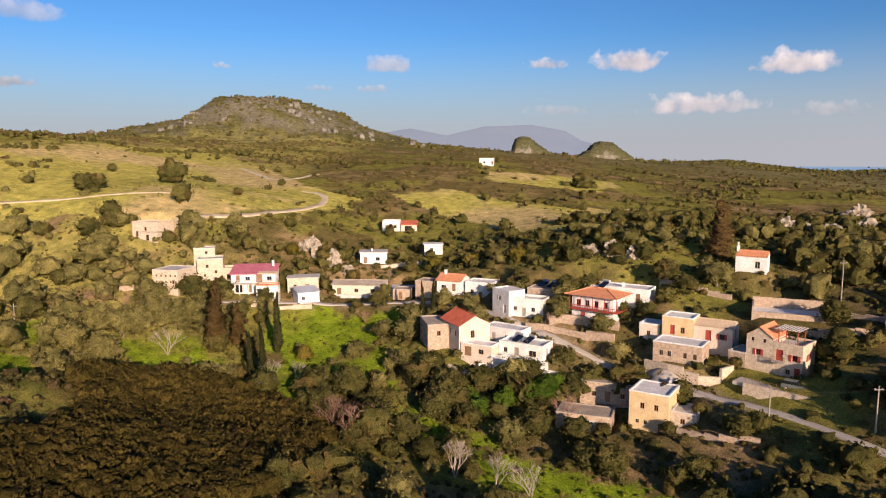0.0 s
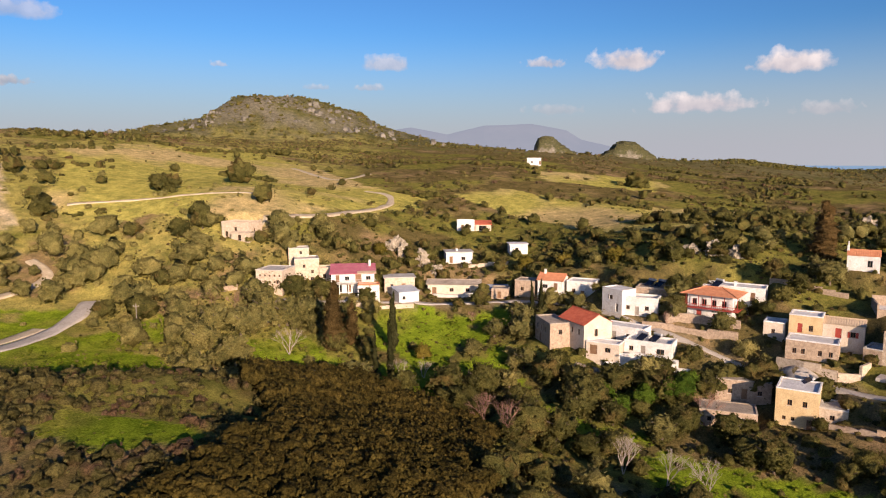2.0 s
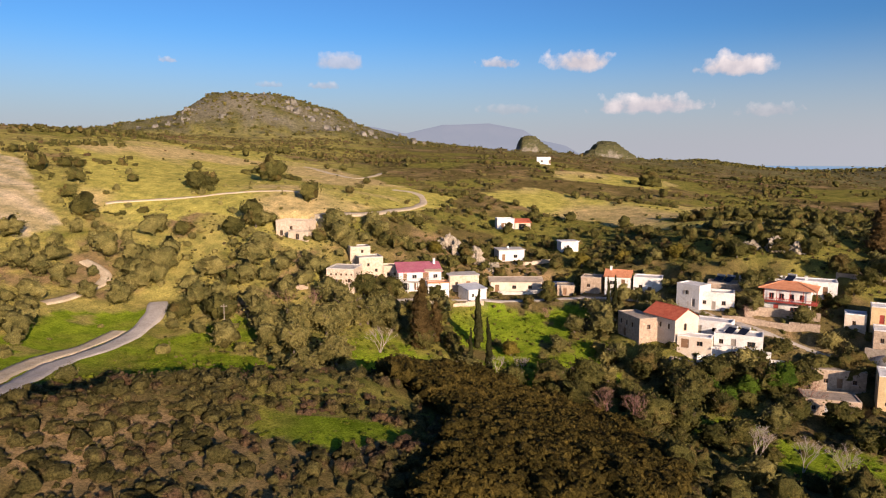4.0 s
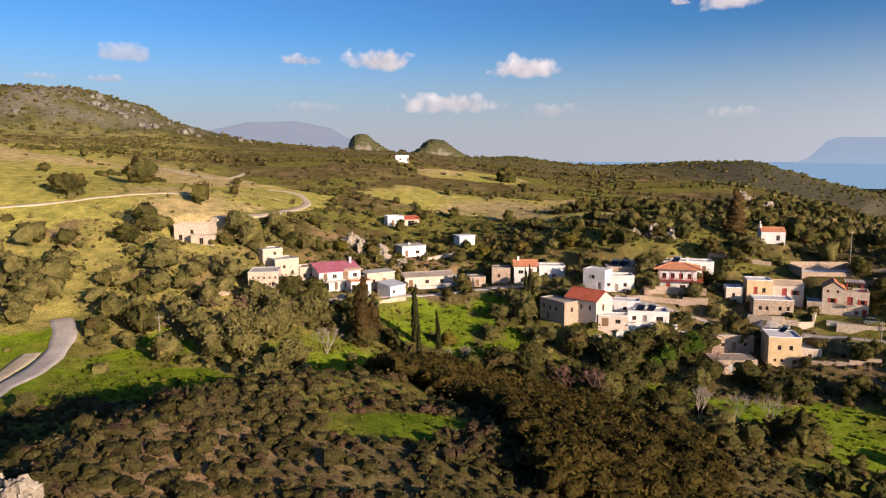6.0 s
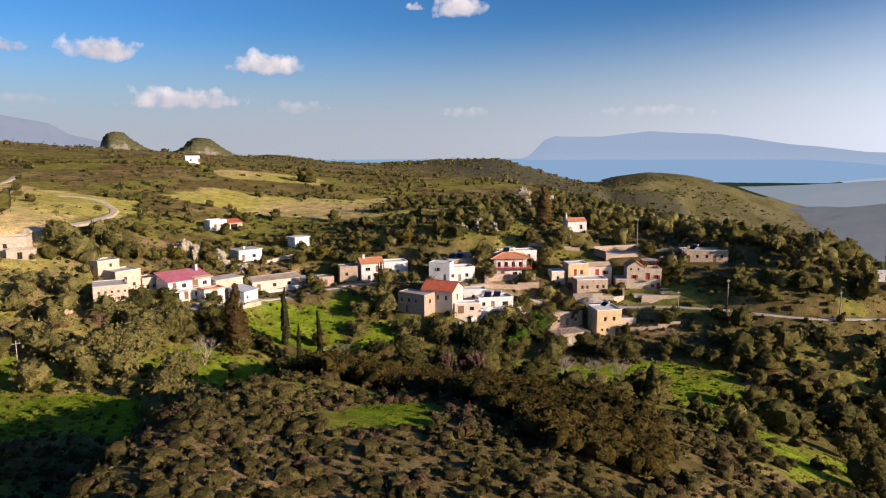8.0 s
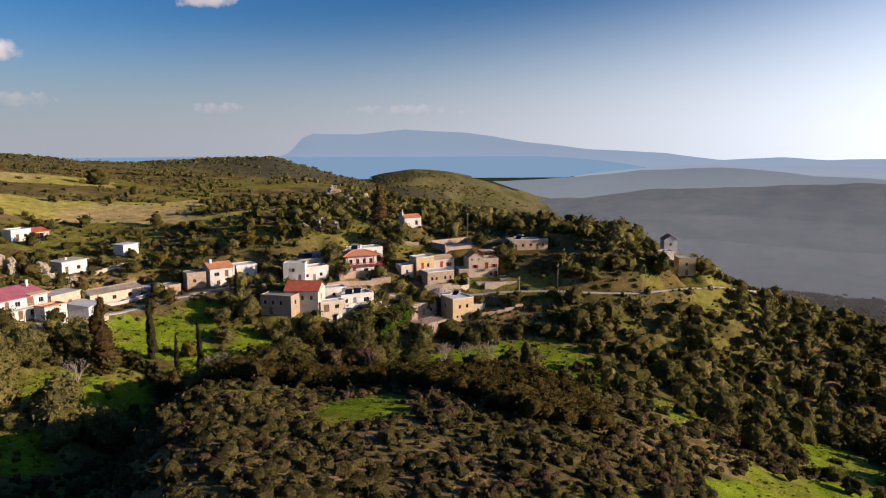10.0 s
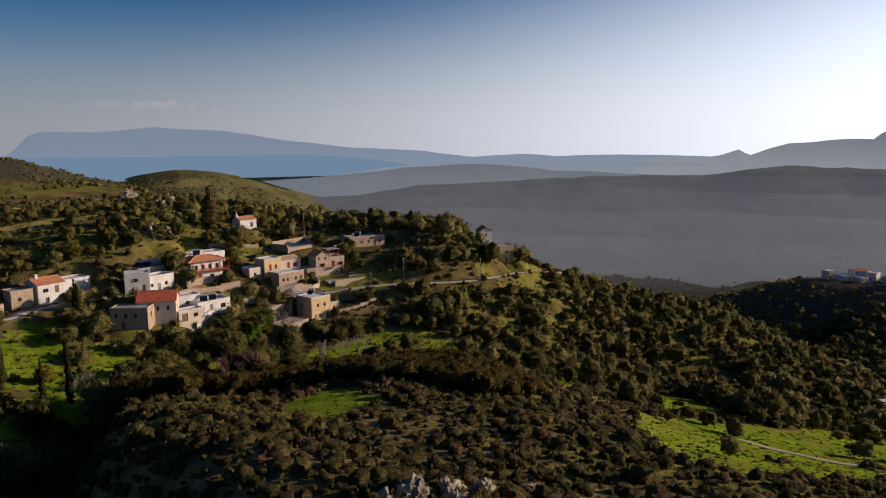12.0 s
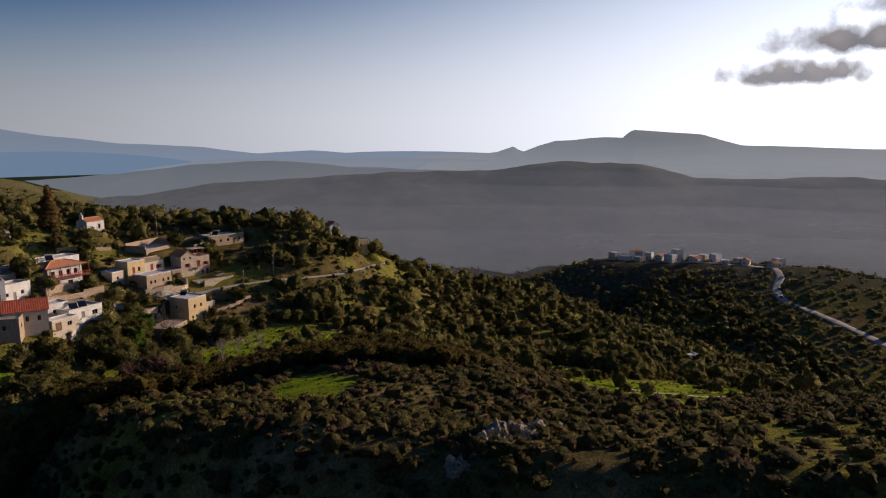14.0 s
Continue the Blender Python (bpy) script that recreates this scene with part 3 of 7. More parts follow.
def build_distance():
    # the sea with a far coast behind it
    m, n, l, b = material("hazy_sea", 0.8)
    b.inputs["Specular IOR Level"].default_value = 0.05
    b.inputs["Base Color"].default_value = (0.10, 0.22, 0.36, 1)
    # bright haze over the water is painted as pale blue emission
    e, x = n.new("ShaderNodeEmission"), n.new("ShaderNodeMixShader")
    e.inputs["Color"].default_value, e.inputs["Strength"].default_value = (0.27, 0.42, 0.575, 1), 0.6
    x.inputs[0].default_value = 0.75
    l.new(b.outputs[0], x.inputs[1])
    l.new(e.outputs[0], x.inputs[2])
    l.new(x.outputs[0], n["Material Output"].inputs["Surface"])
    deg = np.linspace(2, 76, 90)
    near_shore = np.interp(deg, [2, 46, 50, 70, 76], [1250, 1250, 1300, 1350, 1950])
    far_shore = np.interp(deg, [2, 66, 76], [4930, 4930, 2100])
    rr = near_shore + (far_shore - near_shore) * np.array([0.0, 0.25, 0.5, 0.75, 1.0])[:, None]
    az = np.radians(deg)
    sea = np.stack([-80 + rr * np.sin(az), 40 + rr * np.cos(az), np.full(rr.shape, 2.0)], -1)
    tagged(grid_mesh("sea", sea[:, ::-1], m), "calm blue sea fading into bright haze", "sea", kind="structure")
    # each range carries its own haze as emission in its material
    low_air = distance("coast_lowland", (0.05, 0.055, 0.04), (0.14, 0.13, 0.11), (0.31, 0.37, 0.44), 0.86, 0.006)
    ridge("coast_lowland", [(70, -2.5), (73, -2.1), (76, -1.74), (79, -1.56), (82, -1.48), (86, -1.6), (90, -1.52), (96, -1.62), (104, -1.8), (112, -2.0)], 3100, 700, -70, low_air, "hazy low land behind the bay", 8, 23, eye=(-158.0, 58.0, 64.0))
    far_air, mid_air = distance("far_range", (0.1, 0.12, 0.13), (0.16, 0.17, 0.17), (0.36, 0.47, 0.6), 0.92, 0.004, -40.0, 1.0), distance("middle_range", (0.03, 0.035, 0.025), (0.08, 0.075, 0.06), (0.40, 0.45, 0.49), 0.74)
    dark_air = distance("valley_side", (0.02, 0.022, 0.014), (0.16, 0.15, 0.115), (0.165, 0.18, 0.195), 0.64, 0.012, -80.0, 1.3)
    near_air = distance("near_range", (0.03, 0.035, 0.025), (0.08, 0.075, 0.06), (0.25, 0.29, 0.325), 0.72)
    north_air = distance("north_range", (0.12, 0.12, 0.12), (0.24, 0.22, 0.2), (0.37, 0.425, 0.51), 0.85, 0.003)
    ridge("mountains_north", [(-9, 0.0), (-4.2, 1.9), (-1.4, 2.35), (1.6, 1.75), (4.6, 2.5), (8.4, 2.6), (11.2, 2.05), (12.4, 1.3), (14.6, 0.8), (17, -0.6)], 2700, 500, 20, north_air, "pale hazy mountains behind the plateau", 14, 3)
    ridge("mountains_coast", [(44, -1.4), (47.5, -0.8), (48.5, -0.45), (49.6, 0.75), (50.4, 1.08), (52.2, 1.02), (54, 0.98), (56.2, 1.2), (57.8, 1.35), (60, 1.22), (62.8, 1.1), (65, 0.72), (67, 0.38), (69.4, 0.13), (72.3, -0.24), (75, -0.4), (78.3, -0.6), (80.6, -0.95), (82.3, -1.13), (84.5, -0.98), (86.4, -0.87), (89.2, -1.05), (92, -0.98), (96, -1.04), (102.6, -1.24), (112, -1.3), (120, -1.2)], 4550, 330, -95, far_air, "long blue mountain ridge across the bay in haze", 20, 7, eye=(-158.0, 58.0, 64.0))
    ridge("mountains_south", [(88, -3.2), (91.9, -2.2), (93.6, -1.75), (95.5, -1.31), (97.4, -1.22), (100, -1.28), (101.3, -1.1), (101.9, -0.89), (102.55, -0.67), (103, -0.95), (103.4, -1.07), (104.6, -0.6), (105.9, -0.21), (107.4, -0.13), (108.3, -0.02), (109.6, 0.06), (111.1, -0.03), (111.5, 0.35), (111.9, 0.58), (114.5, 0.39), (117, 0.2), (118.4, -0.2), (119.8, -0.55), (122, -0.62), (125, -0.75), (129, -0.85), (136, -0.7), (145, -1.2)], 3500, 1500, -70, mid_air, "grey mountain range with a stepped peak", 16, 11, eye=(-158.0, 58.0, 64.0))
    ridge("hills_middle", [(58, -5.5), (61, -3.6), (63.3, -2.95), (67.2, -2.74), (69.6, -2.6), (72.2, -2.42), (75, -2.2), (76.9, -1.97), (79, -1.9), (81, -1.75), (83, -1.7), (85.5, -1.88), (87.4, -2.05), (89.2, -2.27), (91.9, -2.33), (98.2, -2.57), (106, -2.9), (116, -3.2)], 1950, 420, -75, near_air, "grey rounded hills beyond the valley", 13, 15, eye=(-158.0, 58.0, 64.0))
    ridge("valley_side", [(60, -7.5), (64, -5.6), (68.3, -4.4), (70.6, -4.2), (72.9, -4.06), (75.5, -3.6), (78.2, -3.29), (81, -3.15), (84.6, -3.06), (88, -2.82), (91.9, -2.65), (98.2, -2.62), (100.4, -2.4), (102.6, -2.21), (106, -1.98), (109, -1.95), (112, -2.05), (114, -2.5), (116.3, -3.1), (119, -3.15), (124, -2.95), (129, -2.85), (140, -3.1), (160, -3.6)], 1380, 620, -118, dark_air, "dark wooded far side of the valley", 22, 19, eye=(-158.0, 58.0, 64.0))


def build_haze_sheets():
    """Translucent sheets added as haze in the side valley; they thin out towards the slopes."""
    m, n, l, b = material("haze_sheet", 1.0)
    a, veil = n.new("ShaderNodeAttribute"), n.new("ShaderNodeMath")
    a.attribute_name = "veil"
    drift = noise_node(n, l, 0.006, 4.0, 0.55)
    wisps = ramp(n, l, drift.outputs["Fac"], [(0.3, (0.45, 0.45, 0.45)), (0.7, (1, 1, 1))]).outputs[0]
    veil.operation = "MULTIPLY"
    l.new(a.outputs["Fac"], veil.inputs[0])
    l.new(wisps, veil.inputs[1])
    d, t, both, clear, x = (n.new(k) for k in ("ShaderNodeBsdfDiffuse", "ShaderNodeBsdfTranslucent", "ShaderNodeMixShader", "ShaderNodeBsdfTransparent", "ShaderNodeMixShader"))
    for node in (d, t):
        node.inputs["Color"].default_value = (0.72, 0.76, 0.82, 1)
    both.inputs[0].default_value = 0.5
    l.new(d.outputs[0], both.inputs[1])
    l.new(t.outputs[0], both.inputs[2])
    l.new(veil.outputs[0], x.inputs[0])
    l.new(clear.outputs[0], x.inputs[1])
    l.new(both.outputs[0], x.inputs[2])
    l.new(x.outputs[0], n["Material Output"].inputs["Surface"])
    gx, gy = np.meshgrid(np.linspace(150, 1500, 48), np.linspace(-1000, 420, 48))
    floor = land(gx, gy, False)
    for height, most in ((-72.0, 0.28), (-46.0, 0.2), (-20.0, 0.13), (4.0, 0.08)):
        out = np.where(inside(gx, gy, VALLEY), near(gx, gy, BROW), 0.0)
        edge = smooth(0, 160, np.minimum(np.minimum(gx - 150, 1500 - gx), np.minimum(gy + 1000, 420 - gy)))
        # denser southwards, which adds the brighter haze on the sun's side
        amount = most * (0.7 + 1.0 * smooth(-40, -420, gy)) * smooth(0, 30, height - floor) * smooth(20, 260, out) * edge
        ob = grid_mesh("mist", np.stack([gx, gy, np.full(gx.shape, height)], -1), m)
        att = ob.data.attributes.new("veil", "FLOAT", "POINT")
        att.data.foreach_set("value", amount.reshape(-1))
        tagged(ob, "thin pale sheet standing in for haze over the side valley", "mist", kind="structure")


def cloud_material():
    m, n, l, b = material("cloud_vapour", 1.0)
    c, o, rim = n.new("ShaderNodeTexCoord"), n.new("ShaderNodeObjectInfo"), n.new("ShaderNodeUVMap")
    rim.uv_map = "rim"
    add, scaled = n.new("ShaderNodeVectorMath"), n.new("ShaderNodeVectorMath")
    add.operation, scaled.operation = "ADD", "SCALE"
    l.new(o.outputs["Location"], scaled.inputs[0])
    scaled.inputs["Scale"].default_value = 0.37
    l.new(c.outputs["Object"], add.inputs[0])
    l.new(scaled.outputs[0], add.inputs[1])
    big, puff = n.new("ShaderNodeTexNoise"), n.new("ShaderNodeTexVoronoi")
    big.inputs["Scale"].default_value, big.inputs["Detail"].default_value, big.inputs["Roughness"].default_value = 1.5, 6.0, 0.55
    puff.feature, puff.inputs["Scale"].default_value, puff.inputs["Smoothness"].default_value = "SMOOTH_F1", 1.5, 0.8
    l.new(add.outputs[0], big.inputs["Vector"])
    l.new(add.outputs[0], puff.inputs["Vector"])

    def calc(how, a, b2, c2=0.0):
        k = n.new("ShaderNodeMath")
        k.operation = how
        for slot, v in enumerate((a, b2, c2)):
            if isinstance(v, float):
                k.inputs[slot].default_value = v
            else:
                l.new(v, k.inputs[slot])
        return k.outputs[0]
    uv = n.new("ShaderNodeSeparateXYZ")
    l.new(rim.outputs[0], uv.inputs[0])
    # heaped above, flat below: the lower half closes in sooner
    low = calc("MULTIPLY", calc("MINIMUM", uv.outputs["Y"], 0.0), 1.0)
    up = calc("MULTIPLY_ADD", low, 0.9, uv.outputs["Y"])
    r = calc("SQRT", calc("MULTIPLY_ADD", up, up, calc("MULTIPLY", uv.outputs["X"], uv.outputs["X"])), 0.0)
    body = calc("MULTIPLY_ADD", r, -1.5, 1.0)
    lumps = calc("MULTIPLY_ADD", puff.outputs["Distance"], -0.5, 0.24)
    total = calc("ADD", calc("ADD", body, lumps), calc("MULTIPLY_ADD", big.outputs["Fac"], 1.5, -0.85))
    alpha = ramp(n, l, total, [(0.0, (0, 0, 0)), (0.2, (0.5, 0.5, 0.5)), (0.5, (1, 1, 1))])
    thin = calc("MULTIPLY", alpha.outputs[0], o.outputs["Alpha"])
    e, t, x = n.new("ShaderNodeEmission"), n.new("ShaderNodeBsdfTransparent"), n.new("ShaderNodeMixShader")
    e.inputs["Strength"].default_value = 0.55
    # sunlit tops and grey undersides are painted into the glowing colour
    light = calc("ADD", calc("MULTIPLY_ADD", uv.outputs["Y"], 0.55, 0.3), calc("ADD", lumps, calc("MULTIPLY_ADD", big.outputs["Fac"], 0.9, -0.35)))
    col = ramp(n, l, light, [(0.0, (0.40, 0.43, 0.50)), (0.45, (0.66, 0.63, 0.63)), (0.85, (0.92, 0.86, 0.81))])
    tint = mixed(n, l, 1.0, col.outputs[0], o.outputs["Color"], "MULTIPLY")
    l.new(tint, e.inputs["Color"])
    l.new(thin, x.inputs[0])
    l.new(t.outputs[0], x.inputs[1])
    l.new(e.outputs[0], x.inputs[2])
    l.new(x.outputs[0], n["Material Output"].inputs["Surface"])
    return m


def build_clouds():
    mat = cloud_material()
    eye, far = Vector((-60, 30, 61)), 4700.0
    # bearing, elevation, half width, half height (degrees), thickness, tone
    for az, el, w, h, thick, tone, label in [
            (14.9, 7.2, 3.2, 1.5, 1.0, 1.0, "white heaped cloud"), (26.4, 6.5, 3.6, 1.4, 1.0, 1.0, "white heaped cloud"),
            (20.2, 3.8, 5.6, 1.3, 0.9, 0.98, "long white heaped cloud"), (8.6, 7.2, 2.2, 0.7, 0.7, 0.93, "small white cloud"),
            (-4.0, 7.2, 2.8, 1.1, 0.6, 0.92, "pinkish heaped cloud"), (-30.6, 9.9, 4.0, 1.3, 0.5, 0.9, "thin white cloud"),
            (-31.4, 5.2, 2.4, 0.6, 0.7, 0.7, "low grey cloud"), (28.9, 3.3, 3.0, 0.8, 0.4, 0.9, "faint pinkish cloud"),
            (-16.9, 7.0, 1.0, 0.4, 0.5, 0.95, "small white cloud"), (-5.3, 5.4, 1.7, 0.5, 0.45, 0.85, "small pale cloud"),
            (-9.5, 5.4, 1.7, 0.4, 0.35, 0.85, "small pale cloud"), (41.7, 11.0, 3.0, 1.4, 1.0, 1.0, "white heaped cloud"),
            (38.1, 11.1, 0.9, 0.5, 0.8, 0.95, "small white cloud"), (42.2, 2.9, 2.6, 0.7, 0.35, 0.95, "faint pale cloud"),
            (57.0, 2.8, 6.0, 0.7, 0.3, 0.95, "faint cloud bank over the bay"), (9.5, 3.6, 3.2, 0.7, 0.3, 0.85, "faint pale cloud"),
            (123.5, 4.4, 7.5, 1.5, 0.9, 0.55, "grey ragged cloud below the sun"), (128.0, 6.6, 8.5, 2.0, 0.95, 0.55, "grey ragged cloud below the sun"), (133.5, 9.0, 9.0, 2.6, 1.0, 0.6, "grey ragged cloud below the sun")]:
        d = Vector((math.sin(radians(az)) * math.cos(radians(el)), math.cos(radians(az)) * math.cos(radians(el)), math.sin(radians(el))))
        me = bpy.data.meshes.new("cloud")
        # a shallow dished disc of vapour
        n = 24
        wide, high = far * math.tan(radians(w * 1.25)), far * math.tan(radians(h * 1.35))
        flat = [(0, 0)] + [(math.cos(2 * math.pi * k / n), math.sin(2 * math.pi * k / n)) for k in range(n)]
        me.from_pydata([(u * wide / high, 0.0 if k else -0.05, v) for k, (u, v) in enumerate(flat)], [], [(0, k + 1, (k + 1) % n + 1) for k in range(n)])
        rim = me.uv_layers.new(name="rim")
        for corner in me.loops:
            rim.data[corner.index].uv = flat[corner.vertex_index]
        me.materials.append(mat)
        ob = new("cloud", me)
        turn = d.to_track_quat("Y", "Z").to_matrix().to_4x4()
        ob.matrix_world = Matrix.Translation(eye + d * far) @ turn @ Matrix.Diagonal((high, high, high, 1))
        ob.color = (tone, tone, tone, thick)
        tagged(ob, label + " far off in the blue sky", "cloud", "clouds", "structure")


# ---- building kit ----
def part(name, bm, mat, parent, label="", matrix=None):
    me = bpy.data.meshes.new(name)
    bm.to_mesh(me)
    bm.free()
    me.materials.append(mat)
    ob = new(name, me)
    ob.parent = parent
    if matrix is not None:
        ob.matrix_local = matrix
    if label:
        tagged(ob, label)
    return ob


def add_box(bm, x0, y0, z0, x1, y1, z1, bevel=0.0, skew=None):
    r = bmesh.ops.create_cube(bm, size=1.0)
    for v in r["verts"]:
        v.co = Vector((x0 + (v.co.x + 0.5) * (x1 - x0), y0 + (v.co.y + 0.5) * (y1 - y0), z0 + (v.co.z + 0.5) * (z1 - z0)))
        if skew:
            v.co.z += skew(v.co)
    if bevel:
        edges = {e for v in r["verts"] for e in v.link_edges}
        bmesh.ops.bevel(bm, geom=list(edges), offset=bevel, segments=1, affect="EDGES")
    return r["verts"]


def box(x0, y0, z0, x1, y1, z1, bevel=0.0, skew=None):
    bm = bmesh.new()
    add_box(bm, x0, y0, z0, x1, y1, z1, bevel, skew)
    return bm


def prism(pts, thick):
    """A closed slab: polygon pts (3D), moved by the vector thick."""
    bm = bmesh.new()
    a = [bm.verts.new(p) for p in pts]
    b = [bm.verts.new(Vector(p) + Vector(thick)) for p in pts]
    bm.faces.new(a)
    bm.faces.new(b[::-1])
    for k in range(len(pts)):
        j = (k + 1) % len(pts)
        bm.faces.new((a[j], a[k], b[k], b[j]))
    bmesh.ops.recalc_face_normals(bm, faces=bm.faces)
    return bm


def tube(p0, p1, r0, r1=None, sides=6, bm=None):
    bm = bm or bmesh.new()
    r1 = r0 if r1 is None else r1
    p0, p1 = Vector(p0), Vector(p1)
    q = (p1 - p0).to_track_quat("Z", "Y")
    rings = []
    for p, r in ((p0, r0), (p1, r1)):
        rings.append([bm.verts.new(p + q @ Vector((r * math.cos(2 * math.pi * k / sides), r * math.sin(2 * math.pi * k / sides), 0))) for k in range(sides)])
    for k in range(sides):
        j = (k + 1) % sides
        bm.faces.new((rings[0][k], rings[0][j], rings[1][j], rings[1][k]))
    bm.faces.new(rings[0][::-1])
    bm.faces.new(rings[1])
    return bm


FACES = {"front": (lambda w, d: ((0, 0), (1, 0), (0, 1), w)), "right": (lambda w, d: ((w, 0), (0, 1), (-1, 0), d)),
         "back": (lambda w, d: ((w, d), (-1, 0), (0, -1), w)), "left": (lambda w, d: ((0, d), (0, -1), (1, 0), d))}


def walls_mesh(w, d, h, openings, below, reveal, top=None):
    """Outer wall faces with real openings and reveals; top(x, y) raises the wall head (gables)."""
    bm = bmesh.new()
    for face, f in FACES.items():
        (ox, oy), (ux, uy), (nx, ny), span = f(w, d)
        holes = [o for o in openings if o[0] == face]
        us = sorted({0.0, span, *[v for o in holes for v in (o[1], o[1] + o[3])]} | ({span / 2} if top else set()))
        vs = sorted({-below, h, *[v for o in holes for v in (o[2], o[2] + o[4])]})

        def at(u, v, deep=0.0):
            x, y = ox + ux * u + nx * deep, oy + uy * u + ny * deep
            if top and v >= h - 1e-6:
                v = v + top(x, y)
            return bm.verts.new((x, y, v))
        for u0, u1 in zip(us, us[1:]):
            for v0, v1 in zip(vs, vs[1:]):
                cu, cv = (u0 + u1) / 2, (v0 + v1) / 2
                if any(o[1] < cu < o[1] + o[3] and o[2] < cv < o[2] + o[4] for o in holes):
                    continue
                bm.faces.new((at(u0, v0), at(u1, v0), at(u1, v1), at(u0, v1)))
        for o in holes:
            u0, v0, u1, v1 = o[1], o[2], o[1] + o[3], o[2] + o[4]
            for (a, b), (c, e) in (((u0, v0), (u1, v0)), ((u1, v0), (u1, v1)), ((u1, v1), (u0, v1)), ((u0, v1), (u0, v0))):
                bm.faces.new((at(a, b), at(a, b, reveal), at(c, e, reveal), at(c, e)))
    # inner lining, so that the walls have thickness
    t = reveal + 0.12
    ring = [(t, t), (w - t, t), (w - t, d - t), (t, d - t)]
    for k in range(4):
        (x0, y0), (x1, y1) = ring[k], ring[(k + 1) % 4]
        bm.faces.new([bm.verts.new(c) for c in ((x1, y1, -below), (x0, y0, -below), (x0, y0, h), (x1, y1, h))])
    bmesh.ops.remove_doubles(bm, verts=bm.verts, dist=0.001)
    return bm


def opening_parts(o, w, d, parent, reveal, frame_mat, shutter_mat):
    (ox, oy), (ux, uy), (nx, ny), _ = FACES[o[0]](w, d)
    _, u, v, ww, hh, kind = o[:6]
    m = Matrix(((ux, nx, 0, ox + ux * u), (uy, ny, 0, oy + uy * u), (0, 0, 1, v), (0, 0, 0, 1)))
    if kind == "door":
        bm = box(0, reveal - 0.1, 0, ww, reveal + 0.02, hh)
        for k in range(1, 4):
            add_box(bm, ww * k / 4 - 0.015, reveal - 0.13, 0.1, ww * k / 4 + 0.015, reveal - 0.09, hh - 0.1)
        door = part("door", bm, shutter_mat, parent, matrix=m)
        part("handle", box(ww * 0.82, reveal - 0.2, 1.0, ww * 0.9, reveal - 0.1, 1.06), METAL, door)
        return
    win = part("window", box(0, reveal + 0.01, 0, ww, reveal + 0.05, hh), GLASS, parent, matrix=m)
    bm = bmesh.new()
    f = 0.07
    for a in ((0, 0, f, hh), (ww - f, 0, ww, hh), (f, 0, ww - f, f), (f, hh - f, ww - f, hh), (ww / 2 - f / 2, f, ww / 2 + f / 2, hh - f)):
        add_box(bm, a[0], reveal - 0.06, a[1], a[2], reveal + 0.008, a[3])
    part("frame", bm, frame_mat, win)
    part("sill", box(-0.08, -0.07, -0.08, ww + 0.08, reveal - 0.07, -0.003), CONCRETE, win)
    if kind == "shutter":
        for x0 in (-ww * 0.5 - 0.02, ww + 0.02):
            bm = box(x0, -0.07, 0, x0 + ww * 0.5, -0.015, hh)
            for k in range(1, 6):
                add_box(bm, x0 + 0.05, -0.09, hh * k / 6 - 0.02, x0 + ww * 0.5 - 0.05, -0.065, hh * k / 6 + 0.02)
            part("shutter", bm, shutter_mat, win)


def tile_roof(w, d, h, ridge_h, over, axis="u", tile=0.42):
    """A pitched roof with rows of tile ribs; returns the bmesh. axis: which way the ridge runs."""
    bm = bmesh.new()
    L, S = (w, d) if axis == "u" else (d, w)
    half = S / 2

    def put(a, s, z):
        return (a, s, z) if axis == "u" else (s, a, z)
    for side in (0, 1):
        n = max(3, int(L / tile))
        for k in range(n):
            a0, a1 = -over + (L + 2 * over) * k / n, -over + (L + 2 * over) * (k + 1) / n
            am = (a0 + a1) / 2
            s0 = -over if side == 0 else S + over
            drop = -ridge_h * over / half
            lo, hi = h + drop, h + ridge_h
            prof = [(a0, 0.0), (a0 + (a1 - a0) * 0.2, 0.045), (am, 0.065), (a1 - (a1 - a0) * 0.2, 0.045), (a1, 0.0)]
            for (p, zp), (q, zq) in zip(prof, prof[1:]):
                vs = [bm.verts.new(put(*v)) for v in ((p, s0, lo + zp + 0.06), (q, s0, lo + zq + 0.06), (q, half, hi + zq + 0.06), (p, half, hi + zp + 0.06))]
                bm.faces.new(vs if (side == 0) == (axis == "u") else vs[::-1])
        # underside
        s0 = -over if side == 0 else S + over
        drop = -ridge_h * over / half
        vs = [bm.verts.new(put(*v)) for v in ((-over, s0, h + drop), (-over, half, h + ridge_h), (L + over, half, h + ridge_h), (L + over, s0, h + drop))]
        bm.faces.new(vs if (side == 0) == (axis == "u") else vs[::-1])
        vs = [bm.verts.new(put(*v)) for v in ((-over, s0, h + drop), (L + over, s0, h + drop), (L + over, s0, h + drop + 0.06), (-over, s0, h + drop + 0.06))]
        bm.faces.new(vs)
    return bm


